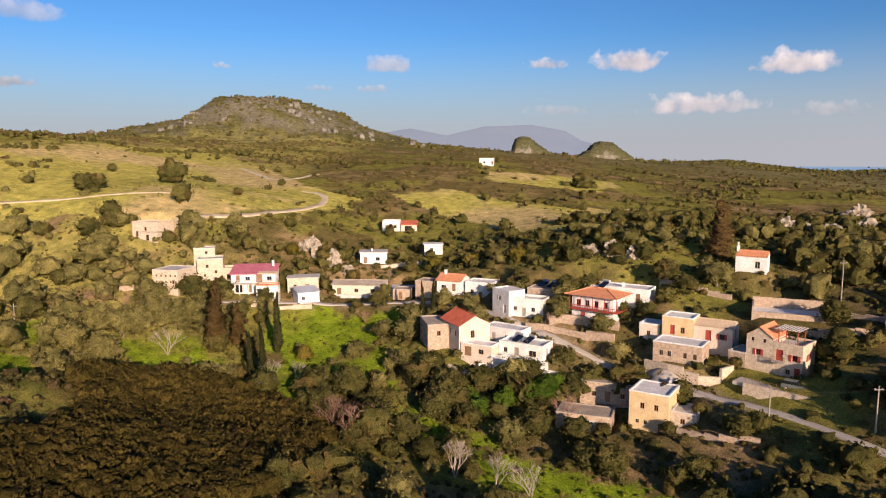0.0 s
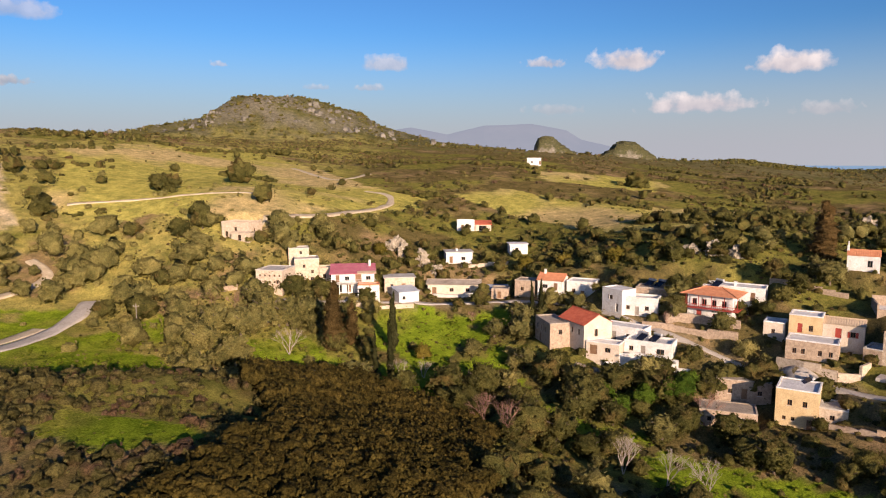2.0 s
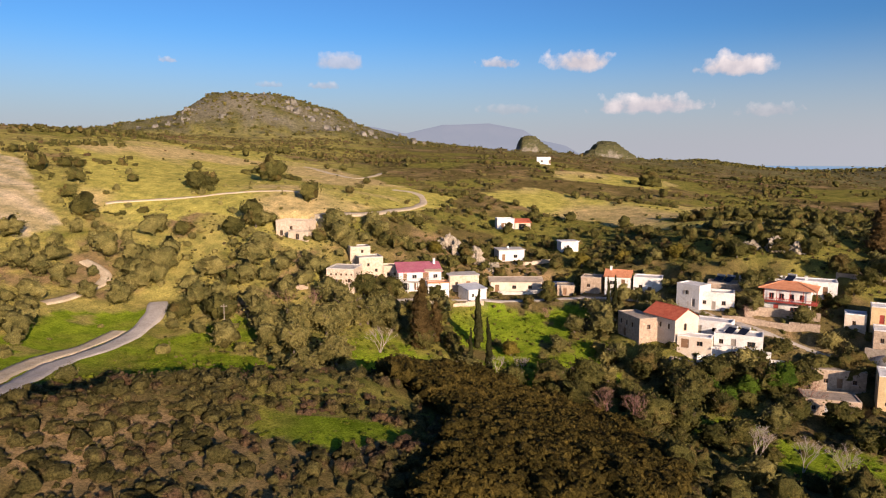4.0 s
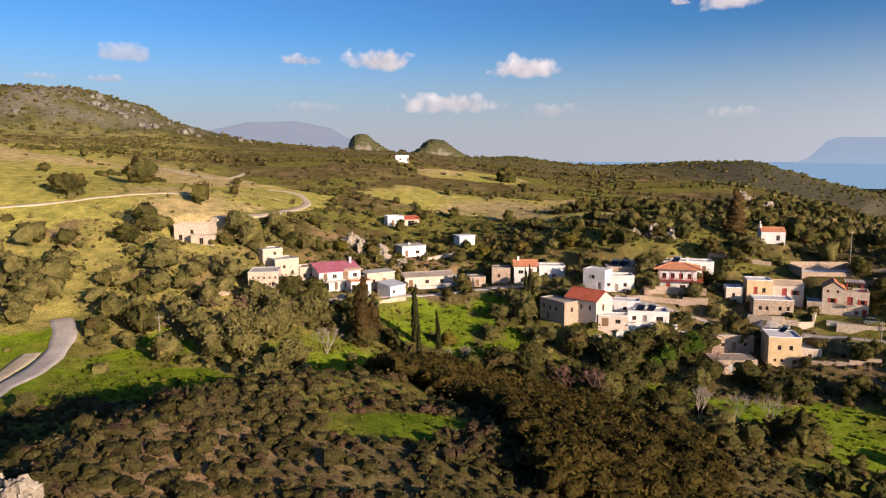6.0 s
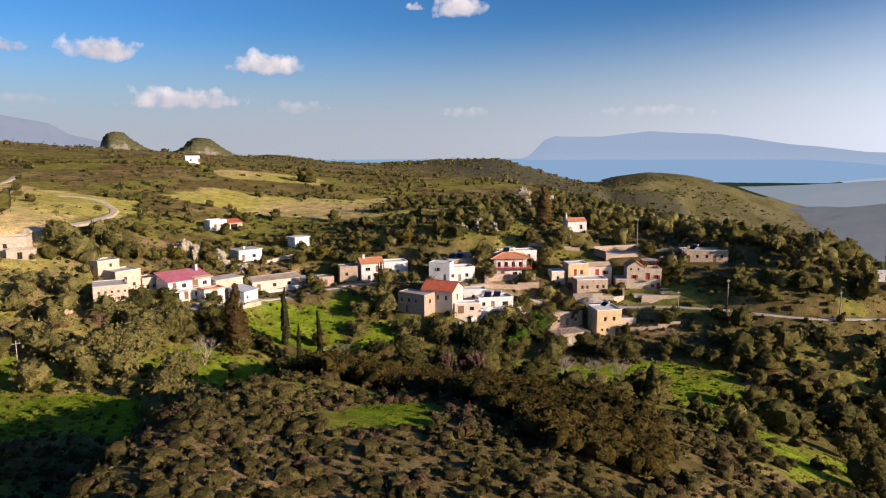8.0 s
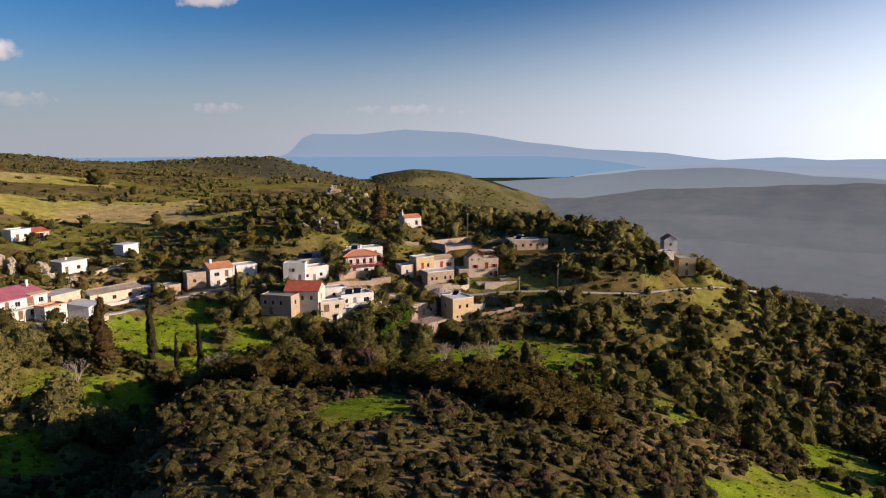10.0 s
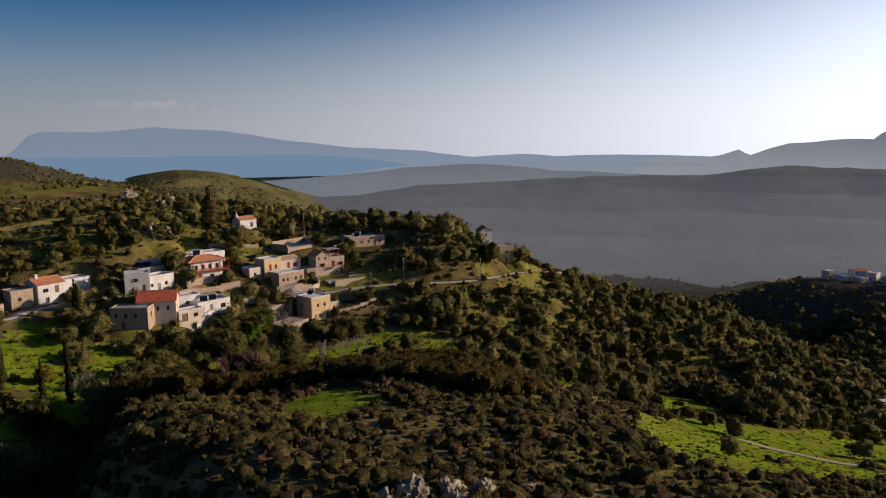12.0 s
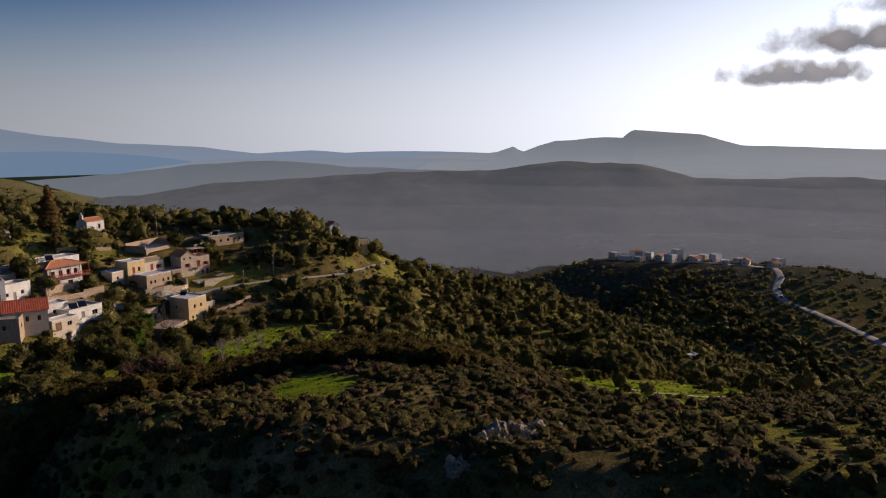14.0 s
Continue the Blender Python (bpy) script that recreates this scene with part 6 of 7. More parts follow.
def gardens(x, y):
    """Open yards before the house fronts, which look south-west."""
    no = near(x, y, [(31, 113), (46, 101)]) < 4.0
    no |= (near(x, y, ROADS["lower_road"][0]) < 4.2) | (near(x, y, [(96, 60), (108, 69), (128, 78)]) < 8.0) | (near(x, y, [(60, 97), (80, 66), (104, 56)]) < 3.5)
    for px, py, pr, _ in PADS:
        if py < 260:
            d = Vector((-60 - px, 40 - py, 0)).normalized() * (0.5 * pr + 2.2)
            no |= np.hypot(x - px - d.x, y - py - d.y) < 0.8 * pr + 0.8
    return no


def jittered(rng, step, x0, x1, y0, y1):
    gx, gy = np.meshgrid(np.arange(x0, x1, step), np.arange(y0, y1, step))
    gx = gx + (rng.random(gx.shape) - 0.5) * step * 0.9
    gy = gy + (rng.random(gy.shape) - 0.5) * step * 0.9
    x, y = gx.ravel(), gy.ravel()
    keep = (y > 60 - 0.88 * (x + 163)) & (x > np.where(y > 90, -75 - 0.66 * y, -180)) & (y > -330)
    return x[keep], y[keep]


def open_ground(x, y):
    jx, jy = x + 14 * fbm(x, y, 16, 3, 60), y + 14 * fbm(x, y, 16, 3, 70)
    m, f, t = (np.zeros(x.shape, bool) for _ in range(3))
    for area in MEADOWS:
        m |= inside(jx, jy, area) & (fbm(x, y, 9, 3, 50) > -0.2)
    for area in FIELDS:
        f |= inside(jx, jy, area)
    for area in THICKETS:
        t |= inside(x, y, area)
    return m, f, t


def tree_chance(x, y):
    """How thickly trees stand, 0 to 1."""
    p = np.full(x.shape, 0.22)
    clump = fbm(x, y, 28, 3, 90)
    r = np.hypot(x + 50, y - 90)
    east = smooth(-12, 12, x - 0.12 * (y - 60)) * (1 - smooth(112, 126, y - 0.1 * x))
    p = np.maximum(p, east * (0.74 + 0.9 * clump))
    shoulder = smooth(70, 85, x) * (1 - smooth(240, 290, y))
    p = np.maximum(p, shoulder * (0.66 + 0.9 * clump))
    behind = smooth(160, 172, y) * (1 - smooth(205, 225, y - 0.25 * np.maximum(x, 0))) * smooth(-112, -95, x)
    p = np.maximum(p, behind * (0.66 + 0.9 * clump))
    west = (1 - smooth(-62, -50, x)) * smooth(118, 128, y) * (1 - smooth(196, 206, y))
    p = np.maximum(p, west * (0.5 + 0.9 * clump))
    valley = smooth(-70, -60, x) * (1 - smooth(30, 45, x)) * smooth(100, 112, y) * (1 - smooth(176, 182, y))
    p = np.maximum(p, valley * 0.84)
    plateau = smooth(255, 285, y)
    p = np.where(plateau > 0.5, np.maximum(0.0, 0.02 + 1.3 * (clump - 0.06)), p)
    ridge_top = inside(x, y, [(-150, 20), (-150, 118), (-62, 122), (-30, 120), (-12, 60), (-20, 10), (-60, -30)])
    p = np.where(ridge_top, 0.0, p)
    return p


def build_plants():
    rng = np.random.default_rng(4)
    kinds = {"olive_tree": (OLIVE, 2.05, 1.95), "evergreen_tree": (EVERGREEN, 2.2, 1.85)}
    fine, coarse, faint, trunks = {}, {}, {}, {}
    for k, (name, (mat, rad, hgt)) in enumerate(kinds.items()):
        fine[name] = [crown(100 * k + s, rad * (0.9 + 0.06 * s), hgt, 190, 0.34, 4) for s in range(5)]
        coarse[name] = [crown(100 * k + 50 + s, rad * (0.9 + 0.06 * s), hgt * 0.95, 84, 0.46, 3) for s in range(5)]
        faint[name] = [crown(100 * k + 70 + s, rad * (0.9 + 0.06 * s), hgt * 0.9, 22, 0.72, 2) for s in range(5)]
        trunks[name] = [trunk_mesh(7 + k * 10 + s, 2.6, 0.2, 2.2) for s in range(2)]
    shared = {n: [quad_mesh("crown", crown(800 + 40 * k + s, kinds[n][1] * (0.9 + 0.06 * s), kinds[n][2], 560, 0.3, 5), kinds[n][0]) for s in range(5)] for k, n in enumerate(kinds)}
    labels = {"olive_tree": "grey-green olive tree with a dense rounded crown", "evergreen_tree": "dark evergreen tree with a broad uneven crown"}

    x, y = jittered(rng, 4.0, -260, 290, -160, 430)
    meadow, field, thicket = open_ground(x, y)
    chance = tree_chance(x, y)
    chance = np.where(meadow, 0.04, np.where(field, 0.008, np.where(thicket, 0.0, chance)))
    ok = (rng.random(x.shape) < chance) & ~taken(x, y) & ~gardens(x, y)
    x, y = x[ok], y[ok]
    z = land(x, y)
    size = 0.5 + 1.15 * rng.random(x.shape) ** 1.8
    size = np.where((y > 165) & (x > -70), size * 0.78, size) * np.where((x < -55) & (y < 215), 1.2, 1.0)
    size = np.where(y > 250, size * 0.8, size)
    evergreen = (fbm(x, y, 22, 3, 110) + 0.25 * (rng.random(x.shape) - 0.5) > 0.02) | (y > 185)
    evergreen &= ~((x < -50) & (y < 212) & (rng.random(x.shape) < 0.8))
    evergreen |= ((x > -30) & (y < 136) & (rng.random(x.shape) < 0.66))
    own = (x > -78) & (x < 62) & (y > 98) & (y < 176)
    order = np.argsort(np.abs(y - 138))
    own_ids = set([i for i in order if own[i]][:290])
    rest = {"olive_tree": ([], [], []), "evergreen_tree": ([], [], [])}
    for i in range(len(x)):
        kind = "evergreen_tree" if evergreen[i] else "olive_tree"
        if i in own_ids:
            root = new(kind)
            a = rng.random() * 360
            root.matrix_world = pose(x[i], y[i], z[i], 0, 0, a) @ Matrix.Diagonal((size[i], size[i], size[i] * (0.85 + 0.3 * rng.random()), 1))
            tagged(root, labels[kind], "tree", "trees of the village valley")
            new("trunk", trunks[kind][i % 2]).parent = root
            new("crown", shared[kind][i % 5]).parent = root
        else:
            away = near(x[i], y[i], [(0, 40), (-70, 40), (-110, 60), (-104, 150)])
            rest[kind][0 if away < 68 else 1 if away < 150 else 2].append((x[i], y[i], z[i], size[i]))
    for kind, (close, mid, far) in rest.items():
        pts = together(planted(fine[kind], close, rng), planted(coarse[kind], mid, rng), planted(faint[kind], far, rng))
        tagged(new(kind.replace("tree", "grove"), quad_mesh("grove", pts, kinds[kind][0])), labels[kind].replace("tree", "grove trees,"), "trees", kind="stuff")

    # shrubs: dense maquis on the near ridge, looser elsewhere
    small = [shrub(300 + s, 1.05, 24, 0.32, 0.75, 2) for s in range(9)]
    sparse = [shrub(330 + s, 1.2, 10, 0.6, 0.75, 1) for s in range(6)]
    loose = [shrub(320 + s, 1.2, 16, 0.44, 0.75, 2) for s in range(9)]
    x, y = jittered(rng, 1.5, -175, 30, -60, 128)
    meadow, field, thicket = open_ground(x, y)
    ridge_top = inside(x, y, [(-175, 10), (-175, 122), (-62, 124), (-30, 122), (-10, 60), (0, 20), (-20, -20), (-60, -40)])
    hole = fbm(x, y, 14, 3, 130)
    ok = ridge_top & ~meadow & ~thicket & ~taken(x, y) & (rng.random(x.shape) < 0.8 + 1.3 * hole)
    places = list(zip(x[ok], y[ok], land(x[ok], y[ok]), 0.42 + 1.15 * rng.random(ok.sum()) ** 2.4))
    tagged(new("maquis", quad_mesh("maquis", planted(small, places, rng, 0.6, 1.2), MAQUIS)), "low brown and olive maquis shrubs covering the ridge", "shrubs", kind="stuff")
    x, y = jittered(rng, 3.15, -260, 300, -190, 260)
    meadow, field, thicket = open_ground(x, y)
    ridge_top = inside(x, y, [(-175, 10), (-175, 122), (-62, 124), (-30, 122), (-10, 60), (0, 20), (-20, -20), (-60, -40)])
    p = np.where(meadow, 0.08, np.where(field, 0.12, np.where((x < -58) & (y > 110), 0.34, 0.62) + 0.9 * fbm(x, y, 20, 3, 150)))
    ok = ~ridge_top & ~thicket & ~taken(x, y) & (rng.random(x.shape) < p)
    places = list(zip(x[ok], y[ok], land(x[ok], y[ok]), 0.4 + 1.25 * rng.random(ok.sum()) ** 2))
    pale = [p for p in places if p[0] + 12 * math.sin(p[1] * 0.21) < -58 and p[1] > 110]
    dark = [p for p in places if not (p[0] + 12 * math.sin(p[1] * 0.21) < -58 and p[1] > 110)]
    tagged(new("scrub", quad_mesh("scrub", together(planted(loose, [p for p in dark if p[0] < 110 and 40 < p[1] < 215], rng, 0.6, 1.2), planted(sparse, [p for p in dark if not (p[0] < 110 and 40 < p[1] < 215)], rng, 0.6, 1.2)), EVERGREEN)), "scattered dark scrub between terraces and trees", "shrubs", kind="stuff")
    tagged(new("pale_scrub", quad_mesh("pale_scrub", planted(loose, pale, rng, 0.6, 1.2), OLIVE)), "scattered grey-green scrub on the open slope", "shrubs", kind="stuff")
    # low undergrowth on every bit of rough ground round the village
    x, y = jittered(rng, 1.75, -112, 112, 64, 214)
    meadow, field, thicket = open_ground(x, y)
    gap = fbm(x, y, 6, 3, 152)
    ok = ~field & ~thicket & ~taken(x, y) & (rng.random(x.shape) < np.where(meadow, 0.42, 0.5 + 1.4 * gap)) & ~inside(x, y, [(-175, 10), (-175, 100), (-62, 112), (-30, 122), (-10, 64)])
    x, y, meadow = x[ok], y[ok], meadow[ok]
    places = list(zip(x, y, land(x, y), 0.28 + 0.5 * rng.random(len(x)) ** 2))
    tuft = [shrub(420 + s, 1.1, 7, 0.5, 0.7, 2) for s in range(7)]
    tone = fbm(x, y, 16, 3, 155) + 0.3 * (rng.random(len(x)) - 0.5)
    for name, mat, pick, label in (("undergrowth", EVERGREEN, ~meadow & (tone < 0.02), "low dark green undergrowth between the trees"), ("dry_undergrowth", MAQUIS, ~meadow & (tone >= 0.02), "low dry brown undergrowth between the trees"), ("weeds", GRASS, meadow, "knee-high green weeds standing in the meadows")):
        tagged(new(name, quad_mesh(name, planted(tuft, [p for p, k in zip(places, pick) if k], rng, 0.6, 1.3), mat)), label, "shrubs", kind="stuff")
    # hedges and rows of bushes along the field edges of the plateau
    places = []
    for line in HEDGES:
        for (x0, y0), (x1, y1) in zip(line, line[1:]):
            for k in range(max(2, int(math.hypot(x1 - x0, y1 - y0) / 1.3))):
                u = rng.random()
                a, b = x0 + (x1 - x0) * u + rng.normal() * 1.6, y0 + (y1 - y0) * u + rng.normal() * 1.6
                if not taken(a, b):
                    places.append((a, b, float(land(a, b)), 0.6 + 1.2 * rng.random() ** 1.5))
    tagged(new("hedges", quad_mesh("hedges", planted([shrub(350 + s, 1.3, 8, 0.6, 0.8, 2) for s in range(6)], places, rng, 0.6, 1.2), EVERGREEN)), "dark hedges and bush rows along the plateau fields", "shrubs", kind="stuff")
    # plateau and far scrub
    x, y = jittered(rng, 4.6, -330, 420, 250, 640)
    meadow, field, thicket = open_ground(x, y)
    p = np.where(field, 0.035, 0.26 + 1.5 * fbm(x, y, 40, 3, 160))
    ok = ~taken(x, y) & (rng.random(x.shape) < p)
    places = list(zip(x[ok], y[ok], land(x[ok], y[ok]), 0.6 + 1.3 * rng.random(ok.sum()) ** 2))
    wide = [shrub(340 + s, 1.35, 8, 0.85, 0.7, 1) for s in range(6)]
    tagged(new("plateau_scrub", quad_mesh("plateau_scrub", planted(wide, places, rng, 0.5, 1.1), MAQUIS)), "clumps of dark scrub over the plateau", "shrubs", kind="stuff")
    x, y = jittered(rng, 6.5, 60, 620, -330, 330)
    r = np.hypot(x + 50, y - 90)
    ok = (r > 235) & ((x > 290) | (y < -150) | (r > 330)) & (rng.random(x.shape) < 0.62 + 0.8 * fbm(x, y, 60, 3, 171)) & (near(x, y, [(352, -128), (296, -228)]) > 22) & (near(x, y, VALLEY_ROAD) > 5)
    places = list(zip(x[ok], y[ok], land(x[ok], y[ok]), 1.1 + 1.3 * rng.random(ok.sum()) ** 2))
    # the paler olive leaf colour stands in for haze over these woods
    tagged(new("valley_woods", quad_mesh("valley_woods", planted([shrub(365 + s, 1.6, 8, 1.1, 0.8, 1) for s in range(6)], places, rng, 0.7, 1.2), OLIVE)), "dark woods and groves filling the valley, leaves paled for haze", "woods", kind="stuff")
    x, y = jittered(rng, 11.0, -520, 1000, -480, 1050)
    r = np.hypot(x + 50, y - 90)
    p = np.where((r > 330) & ~((y > 245) & (y < 640) & (x < 420) & (x > -330)) & ~((x > 150) & (x < 620) & (y > -330) & (y < 330)), 0.55 + 0.9 * fbm(x, y, 80, 3, 170), 0)
    p = np.where(np.hypot((x + 190) / 170, (y - 790) / 150) < 1, p * 0.55, p)
    ok = rng.random(x.shape) < p
    places = list(zip(x[ok], y[ok], land(x[ok], y[ok]), 0.9 + 1.7 * rng.random(ok.sum()) ** 2))
    tagged(new("far_woods", quad_mesh("far_woods", planted([shrub(360 + s, 1.6, 5, 1.4, 0.75, 1) for s in range(6)], places, rng, 0.6, 1.1), EVERGREEN)), "far dark woods and scrub on hills and valley sides", "woods", kind="stuff")
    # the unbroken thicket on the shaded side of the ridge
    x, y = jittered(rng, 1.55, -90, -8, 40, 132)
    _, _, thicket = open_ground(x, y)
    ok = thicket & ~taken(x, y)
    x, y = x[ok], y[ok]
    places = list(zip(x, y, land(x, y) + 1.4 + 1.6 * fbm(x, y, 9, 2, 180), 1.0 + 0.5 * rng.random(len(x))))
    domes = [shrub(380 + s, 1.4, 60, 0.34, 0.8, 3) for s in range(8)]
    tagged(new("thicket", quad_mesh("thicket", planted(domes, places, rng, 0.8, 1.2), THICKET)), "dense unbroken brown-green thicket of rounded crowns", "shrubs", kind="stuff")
    # low weeds and grass tufts in the meadows
    x, y = jittered(rng, 1.5, -110, 40, -10, 180)
    meadow, _, _ = open_ground(x, y)
    ok = meadow & ~taken(x, y) & (rng.random(x.shape) < 0.55)
    places = list(zip(x[ok], y[ok], land(x[ok], y[ok]), 0.25 + 0.4 * rng.random(ok.sum()) ** 2))
    tagged(new("grass", quad_mesh("grass", planted([shrub(400 + s, 0.9, 6, 0.45, 0.5, 1) for s in range(5)], places, rng, 0.5, 1.0), GRASS)), "bright green grass and low weeds in the meadows", "grass", kind="stuff")


def lone_tree(name, label, x, y, mesh, mat, trunk_h=2.0, trunk_r=0.25, group=""):
    root = new(name)
    root.location = (x, y, float(land(x, y)))
    tagged(root, label, "tree", group)
    part("trunk", tube((0, 0, -0.4), (0, 0, trunk_h), trunk_r, trunk_r * 0.7, 8), BARK, root)
    new("crown", quad_mesh("crown", mesh, mat)).parent = root
    return root


def spindle(seed, height, radius, count, size, point=1.0):
    """A tall pointed crown of stacked shaggy tiers."""
    sets, tiers = [], 9
    rng = np.random.default_rng(seed)
    for k in range(tiers):
        t = (k + 0.4) / tiers
        r = radius * (1 - t) ** 0.55 * min(1, 3 * t + 0.55)
        sets.append(leafy(seed * 10 + k, 4, (r, r * (0.85 + 0.3 * rng.random()), height / tiers * 1.15), (rng.normal() * radius * 0.1, rng.normal() * radius * 0.1, 0.3 + t * height), count // tiers, size, 0.5))
    return together(*sets)


def build_lone_trees():
    for k, (x, y, h, r) in enumerate([(-37, 156, 13.0, 1.5), (-36.5, 141, 12.0, 1.1), (-4.2, 163.2, 9.0, 0.85), (-1.6, 166.0, 8.0, 0.85), (-40.0, 144.0, 8.5, 0.8)]):
        lone_tree("cypress", "slender dark green cypress tree", x, y, spindle(500 + k, h, r, 540, 0.3), CYPRESS, 1.5, 0.15, "cypresses")
    for k, (x, y, h, r) in enumerate([(-50.2, 154, 15.0, 3.4), (66.5, 166, 13.0, 4.2), (-46.5, 158, 9.0, 2.0)]):
        lone_tree("conifer", "broad russet-green conifer with shaggy tiers", x, y, spindle(520 + k, h, r, 900, 0.5), RUSSET, 2.5, 0.3, "conifers")
    for k, (x, y, s) in enumerate([(8, 124.5, 1.0), (12.5, 126, 1.2), (19, 126.0, 1.55), (6, 129, 0.9), (22, 130, 0.9)]):
        lone_tree("citrus_tree", "bright green leafy citrus tree", x, y, crown(540 + k, 2.1 * s, 2.0 * s, 460, 0.32, 6), CITRUS, 2.0, 0.2, "citrus trees")
    for k, (x, y, s) in enumerate([(-101, 262, 2.6), (-121, 238, 2.0), (-118, 240, 1.6), (62, 316, 2.4), (-64, 176, 1.7), (-57, 178, 1.6), (51, 158, 1.4), (66, 126, 1.5), (29.5, 131.5, 1.8), (35.5, 129.5, 2.2), (43, 121.3, 1.7), (39, 150, 1.15), (44, 151, 1.0), (49, 149.5, 1.0), (25.5, 137, 0.9), (75, 131, 1.3), (-101, 200, 1.6), (-96, 204, 1.5), (-60, 171, 1.2), (-45.5, 178, 1.2), (2, 133, 1.6), (8.5, 131.5, 1.7), (15, 130, 1.5), (-4, 137.5, 1.4), (3.5, 127, 1.5), (-1, 142, 1.2), (18, 133.5, 1.2)]):
        lone_tree("evergreen_tree", "large dark evergreen tree standing alone", x, y, crown(560 + k, 2.1 * s, 1.7 * s, 620, 0.42, 6), EVERGREEN, 2.0, 0.3, "lone evergreens")
    for k, (x, y, s) in enumerate([(-44, 205, 1.2), (-2, 196, 1.3), (8, 190, 1.1), (20, 182, 1.2), (-30, 152, 1.0), (30, 178, 1.1)]):
        lone_tree("yellow_leaved_tree", "yellow-green leafy tree catching the sun", x, y, crown(580 + k, 1.9 * s, 1.8 * s, 420, 0.34, 6), AUTUMN, 1.8, 0.2, "yellow-green trees")
    for k, (x, y, h, mat, label) in enumerate([
            (-59.4, 149.2, 6.5, PALE_BARK, "bare pale almond tree without leaves"), (-34.5, 141.5, 4.6, PALE_BARK, "bare pale almond tree without leaves"), (-29.5, 142.5, 4.2, PALE_BARK, "bare pale almond tree without leaves"),
            (3, 104, 6.5, PALE_BARK, "bare pale tree without leaves"), (9, 101, 6.0, PALE_BARK, "bare pale tree without leaves"), (14, 98, 6.5, PALE_BARK, "bare pale tree without leaves"),
            (-15, 113, 7.5, RED_TWIG, "leafless reddish-brown twiggy tree"), (-11, 116, 7.0, RED_TWIG, "leafless reddish-brown twiggy tree"), (-18, 117, 6.5, RED_TWIG, "leafless reddish-brown twiggy tree"), (22, 121, 6.5, RED_TWIG, "leafless reddish-brown twiggy tree"),
            (-82, 167, 5.5, RED_TWIG, "leafless pinkish-brown twiggy tree"), (-76, 166, 5.5, RED_TWIG, "leafless pinkish-brown twiggy tree"), (-70, 168, 5.0, RED_TWIG, "leafless pinkish-brown twiggy tree"), (24, 150, 4.0, RED_TWIG, "leafless reddish-brown twiggy tree"), (-18, 168, 3.5, RED_TWIG, "leafless reddish-brown twiggy tree")]):
        root = new("bare_tree")
        root.matrix_world = pose(x, y, float(land(x, y)), 0, 0, k * 57)
        tagged(root, label, "tree", "leafless trees")
        new("trunk", bare_tree_mesh(600 + k, h, 0.62, mat)).parent = root


def rock(name, label, x, y, sx, sy, sz, seed, sink=0.3, lean=0.0, top=None):
    """A weathered limestone outcrop."""
    bm = bmesh.new()
    bmesh.ops.create_icosphere(bm, subdivisions=4, radius=1.0)
    for v in bm.verts:
        p = v.co.copy()
        n1 = noise.fractal(p * 1.3 + Vector((seed * 3.1, 0, 0)), 0.8, 2.0, 5)
        n2 = noise.cell(p * Vector((2.6, 2.6, 1.6)) + Vector((0, seed, 0)))
        n3 = abs(noise.fractal(p * 3.4 + Vector((0, seed * 1.7, 0)), 0.7, 2.1, 4))
        k = 1 + 0.42 * n1 + 0.22 * (n2 - 0.5) - 0.30 * n3
        v.co = Vector((p.x * sx * k + lean * sx * max(0, p.z), p.y * sy * k, p.z * sz * (0.85 + 0.35 * n1 - 0.25 * n3 + 0.16 * n2)))
    me = bpy.data.meshes.new(name)
    bm.to_mesh(me)
    bm.free()
    me.materials.append(ROCK)
    ob = new(name, me)
    ob.location = (x, y, float(land(x, y)) + sz * (0.5 - sink) if top is None else top - max(v.co.z for v in me.vertices))
    return tagged(ob, label, "rock", "rock outcrops")


def crag_material():
    """Grey limestone on steep faces, thin scrub and grass where the slope eases."""
    m, n, l, b = material("overgrown_crag", 0.95)
    g, up = n.new("ShaderNodeNewGeometry"), n.new("ShaderNodeSeparateXYZ")
    l.new(g.outputs["Normal"], up.inputs[0])
    patch, fine = noise_node(n, l, 0.22, 5.0, 0.65), noise_node(n, l, 0.9, 5.0, 0.7)
    mix = n.new("ShaderNodeMath")
    mix.operation = "MULTIPLY_ADD"
    mix.inputs[1].default_value = 0.9
    l.new(patch.outputs["Fac"], mix.inputs[0])
    l.new(up.outputs["Z"], mix.inputs[2])
    cover = ramp(n, l, mix.outputs[0], [(0.66, (0, 0, 0)), (0.86, (1, 1, 1))]).outputs[0]
    stone = ramp(n, l, fine.outputs["Fac"], [(0.3, (0.09, 0.082, 0.066)), (0.52, (0.21, 0.19, 0.155)), (0.72, (0.33, 0.3, 0.25))]).outputs[0]
    green = ramp(n, l, fine.outputs["Fac"], [(0.34, (0.035, 0.038, 0.016)), (0.6, (0.09, 0.088, 0.036)), (0.75, (0.17, 0.15, 0.07))]).outputs[0]
    l.new(mixed(n, l, cover, stone, green), b.inputs["Base Color"])
    bump(n, l, b, fine.outputs["Fac"], 1.0, 1.2)
    return m


CRAG = crag_material()


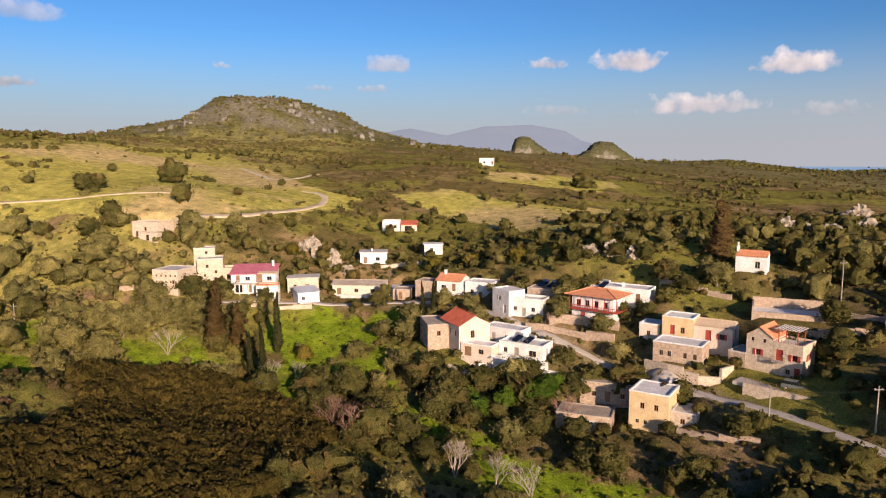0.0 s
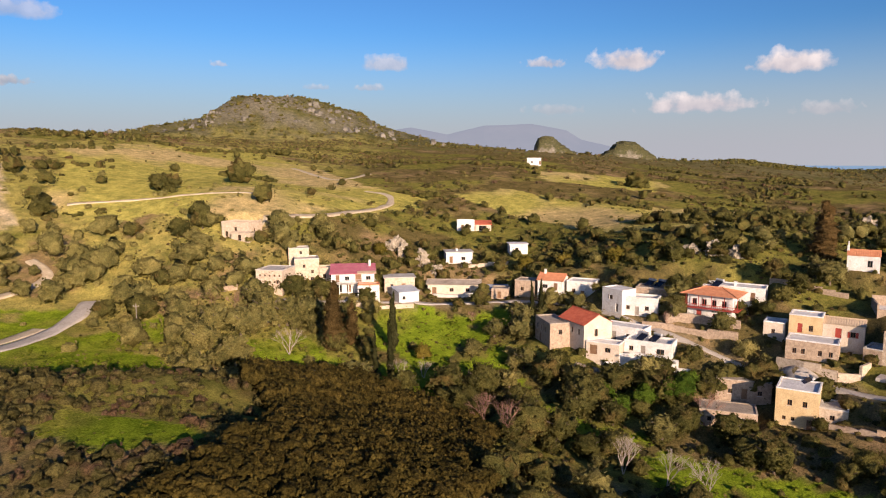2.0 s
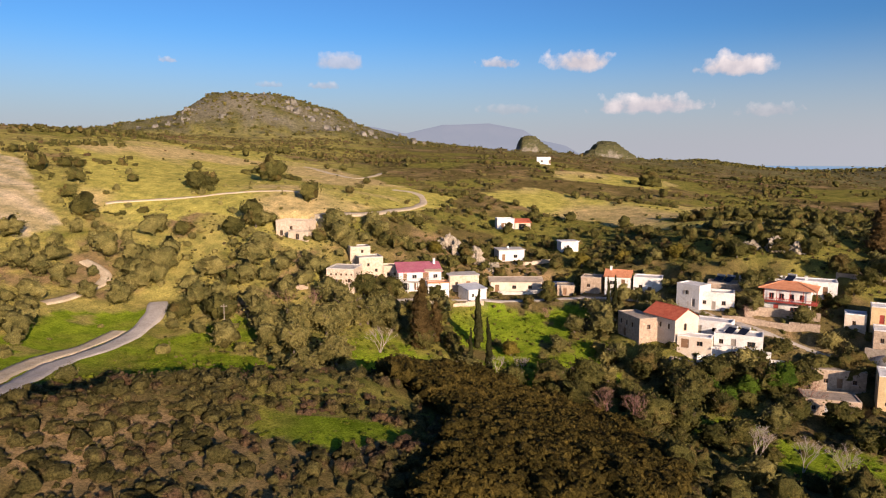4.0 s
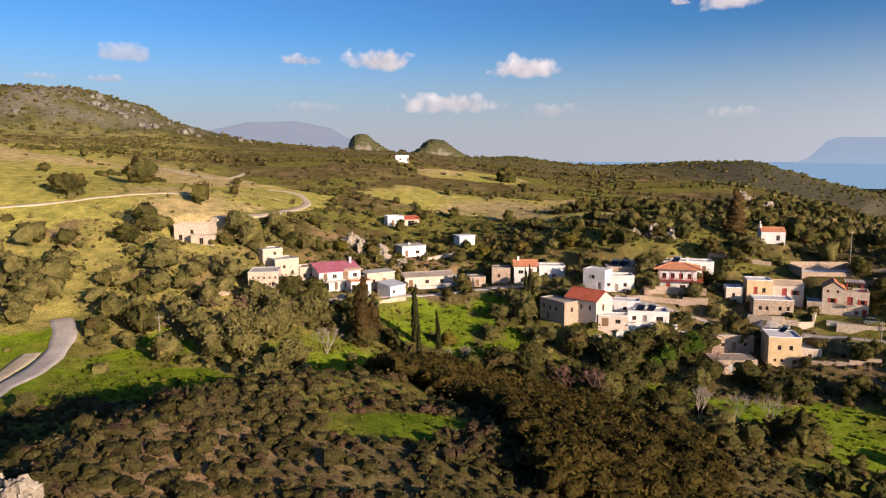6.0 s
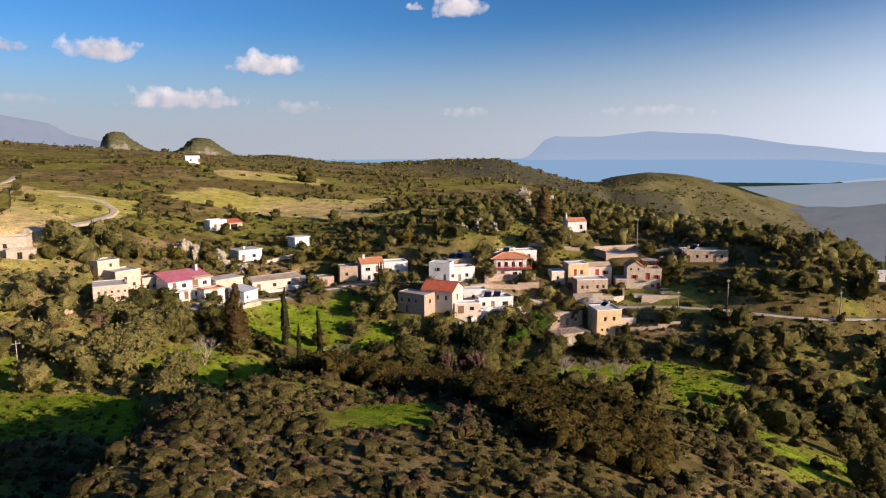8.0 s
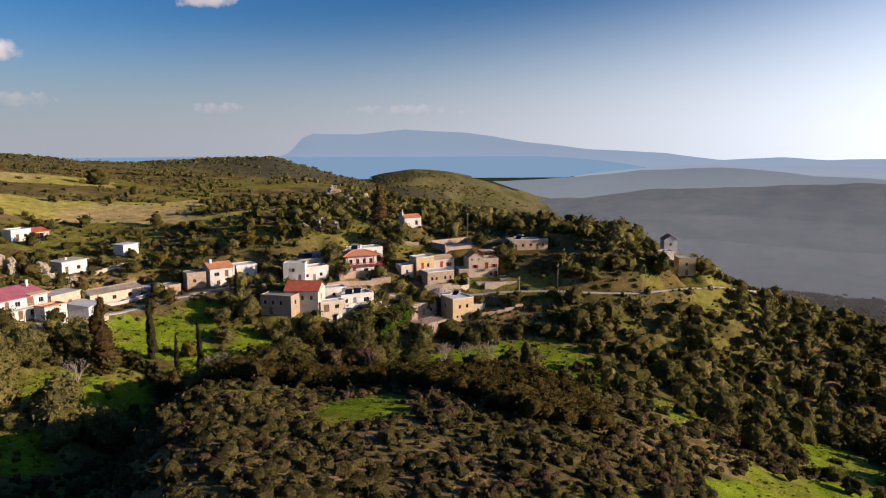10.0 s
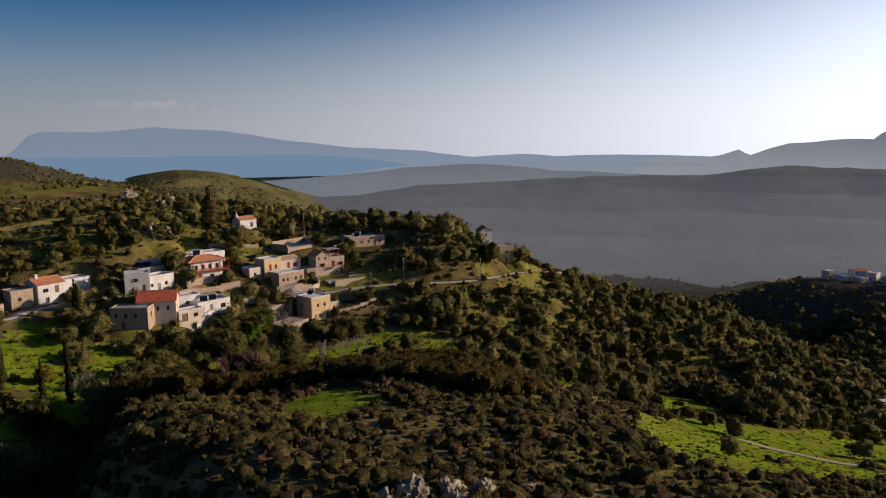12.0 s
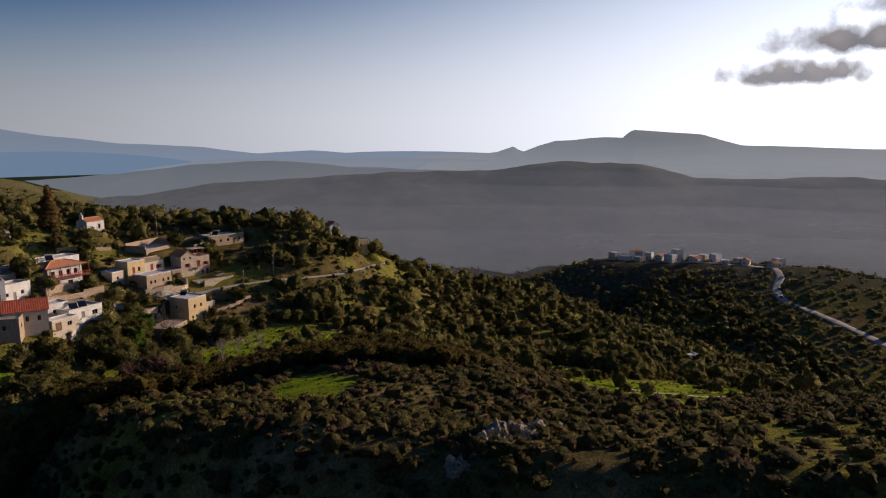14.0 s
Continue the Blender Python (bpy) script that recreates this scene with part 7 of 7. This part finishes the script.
def crag(label, x, y, wide, deep, profile, foot, seed):
    """A rocky knoll: its outline across the view, rounded off before and behind, broken by ledges."""
    nu, nv = 90, 56
    u, v = np.meshgrid(np.linspace(-1, 1, nu), np.linspace(-1, 1, nv))
    lay = np.interp(u + 0.05 * fbm(u * 40, v * 40, 9, 3, seed), [p[0] for p in profile], [p[1] for p in profile])
    body = np.clip(1 - np.abs(v) ** 2.4, 0, 1) ** 0.8
    px, py = x + u * wide, y + v * deep
    rough = fbm(px, py, 7, 4, seed * 7) * 3.2 + fbm(px, py, 2.4, 3, seed * 9) * 1.1
    h = lay * body
    h = h + rough * smooth(0.5, 4.0, h)
    ledge = np.round(h / 2.6) * 2.6
    h = h + (ledge - h) * 0.45
    pz = foot - 9 * np.maximum(np.abs(u), np.abs(v)) ** 6 + h
    ob = grid_mesh("crag", np.stack([px, py, pz], -1), CRAG, False)
    return tagged(ob, label, "rock", "rock outcrops")


def build_rocks():
    crag("steep limestone crag with a sheer face on the skyline", 80, 656, 24, 15, [(-1.0, 0), (-0.86, 1.5), (-0.8, 13), (-0.7, 17.5), (-0.45, 19.2), (-0.2, 18.2), (0.1, 13), (0.4, 8.2), (0.7, 4.0), (1.0, 0)], 61.0, 1)
    crag("domed limestone crag with grassy flanks on the skyline", 143, 650, 30, 17, [(-1.0, 0), (-0.75, 2.2), (-0.5, 5.0), (-0.34, 10.5), (-0.1, 13.4), (0.1, 13.6), (0.3, 11.5), (0.55, 6.0), (0.8, 2.5), (1.0, 0)], 61.5, 2)
    # bare rock breaking through the scrub of the stony hill
    rng = np.random.default_rng(12)
    x, y = jittered(rng, 6.5, -400, -20, 690, 772)
    high = np.interp(x, [-400, -300, -223, -150, -60, -20], [0.2, 0.7, 1.0, 1.0, 0.5, 0.2])
    ok = rng.random(x.shape) < high * np.clip(0.34 + 1.5 * fbm(x, y, 45, 3, 210), 0, 1)
    boulders = [core(700 + s, 3, (3.6, 2.6, 3.0), (0, 0, 0.2), 0.75) for s in range(8)]
    places = list(zip(x[ok], y[ok], land(x[ok], y[ok]), 0.3 + 1.3 * rng.random(ok.sum()) ** 3))
    tagged(new("hill_rocks", quad_mesh("hill_rocks", planted(boulders, places, rng, 0.7, 1.5), CLIFF)), "grey limestone rocks breaking through the stony hill", "rocks", kind="stuff")
    x, y = jittered(rng, 6.0, -430, 20, 660, 850)
    ok = rng.random(x.shape) < np.clip(0.5 + 1.2 * fbm(x, y, 50, 3, 220), 0, 0.9)
    places = list(zip(x[ok], y[ok], land(x[ok], y[ok]), 0.7 + 1.3 * rng.random(ok.sum()) ** 2))
    tagged(new("hill_scrub", quad_mesh("hill_scrub", planted([shrub(710 + s, 1.5, 5, 1.2, 0.75, 1) for s in range(6)], places, rng, 0.6, 1.1), EVERGREEN)), "dark scrub dotted over the stony hill", "shrubs", kind="stuff")
    for k, (x, y, s, h) in enumerate([(-40, 211, 3.0, 4.0), (-37, 208, 2.6, 3.4), (-32, 204, 3.2, 4.0), (-27, 200, 2.2, 2.2), (101, 206, 3.2, 3.8), (108, 210, 4.5, 2.0), (118, 214, 5, 1.8), (43, 173, 3.0, 3.0), (47, 170, 2.4, 2.4), (38, 176, 2.4, 2.0),
                                      (149, 252, 4.5, 4.0), (144, 250, 3.5, 2.4), (134, 222, 3.0, 3.0), (10, 148, 2.0, 1.8), (2, 138, 2.5, 2.6), (5, 137, 2.2, 2.0)]):
        rock("rock_outcrop", "weathered pale limestone outcrop among shrubs", x, y, s, s * 0.8, h, 10 + k, 0.35)


def build_cliff():
    """The broken limestone cliff at the end of the near ridge."""
    for k, (x, y, sx, sy, h) in enumerate([(-97, 56, 1.7, 1.3, 1.5), (-99.5, 58.5, 1.9, 1.4, 1.8), (-102, 60.5, 1.6, 1.2, 1.5), (-95, 53.5, 1.5, 1.2, 1.3), (-93, 51, 1.3, 1.1, 1.1), (-104, 63, 1.4, 1.2, 1.2), (-98.5, 55, 1.1, 1.0, 0.9), (-90, 49.5, 1.0, 0.9, 0.8)]):
        rock("rock_outcrop", "orange-grey limestone ledge breaking out of the ridge", x, y, sx, sy, h, 40 + k, 0.45)


build_rocks()
build_cliff()
build_lone_trees()
build_plants()
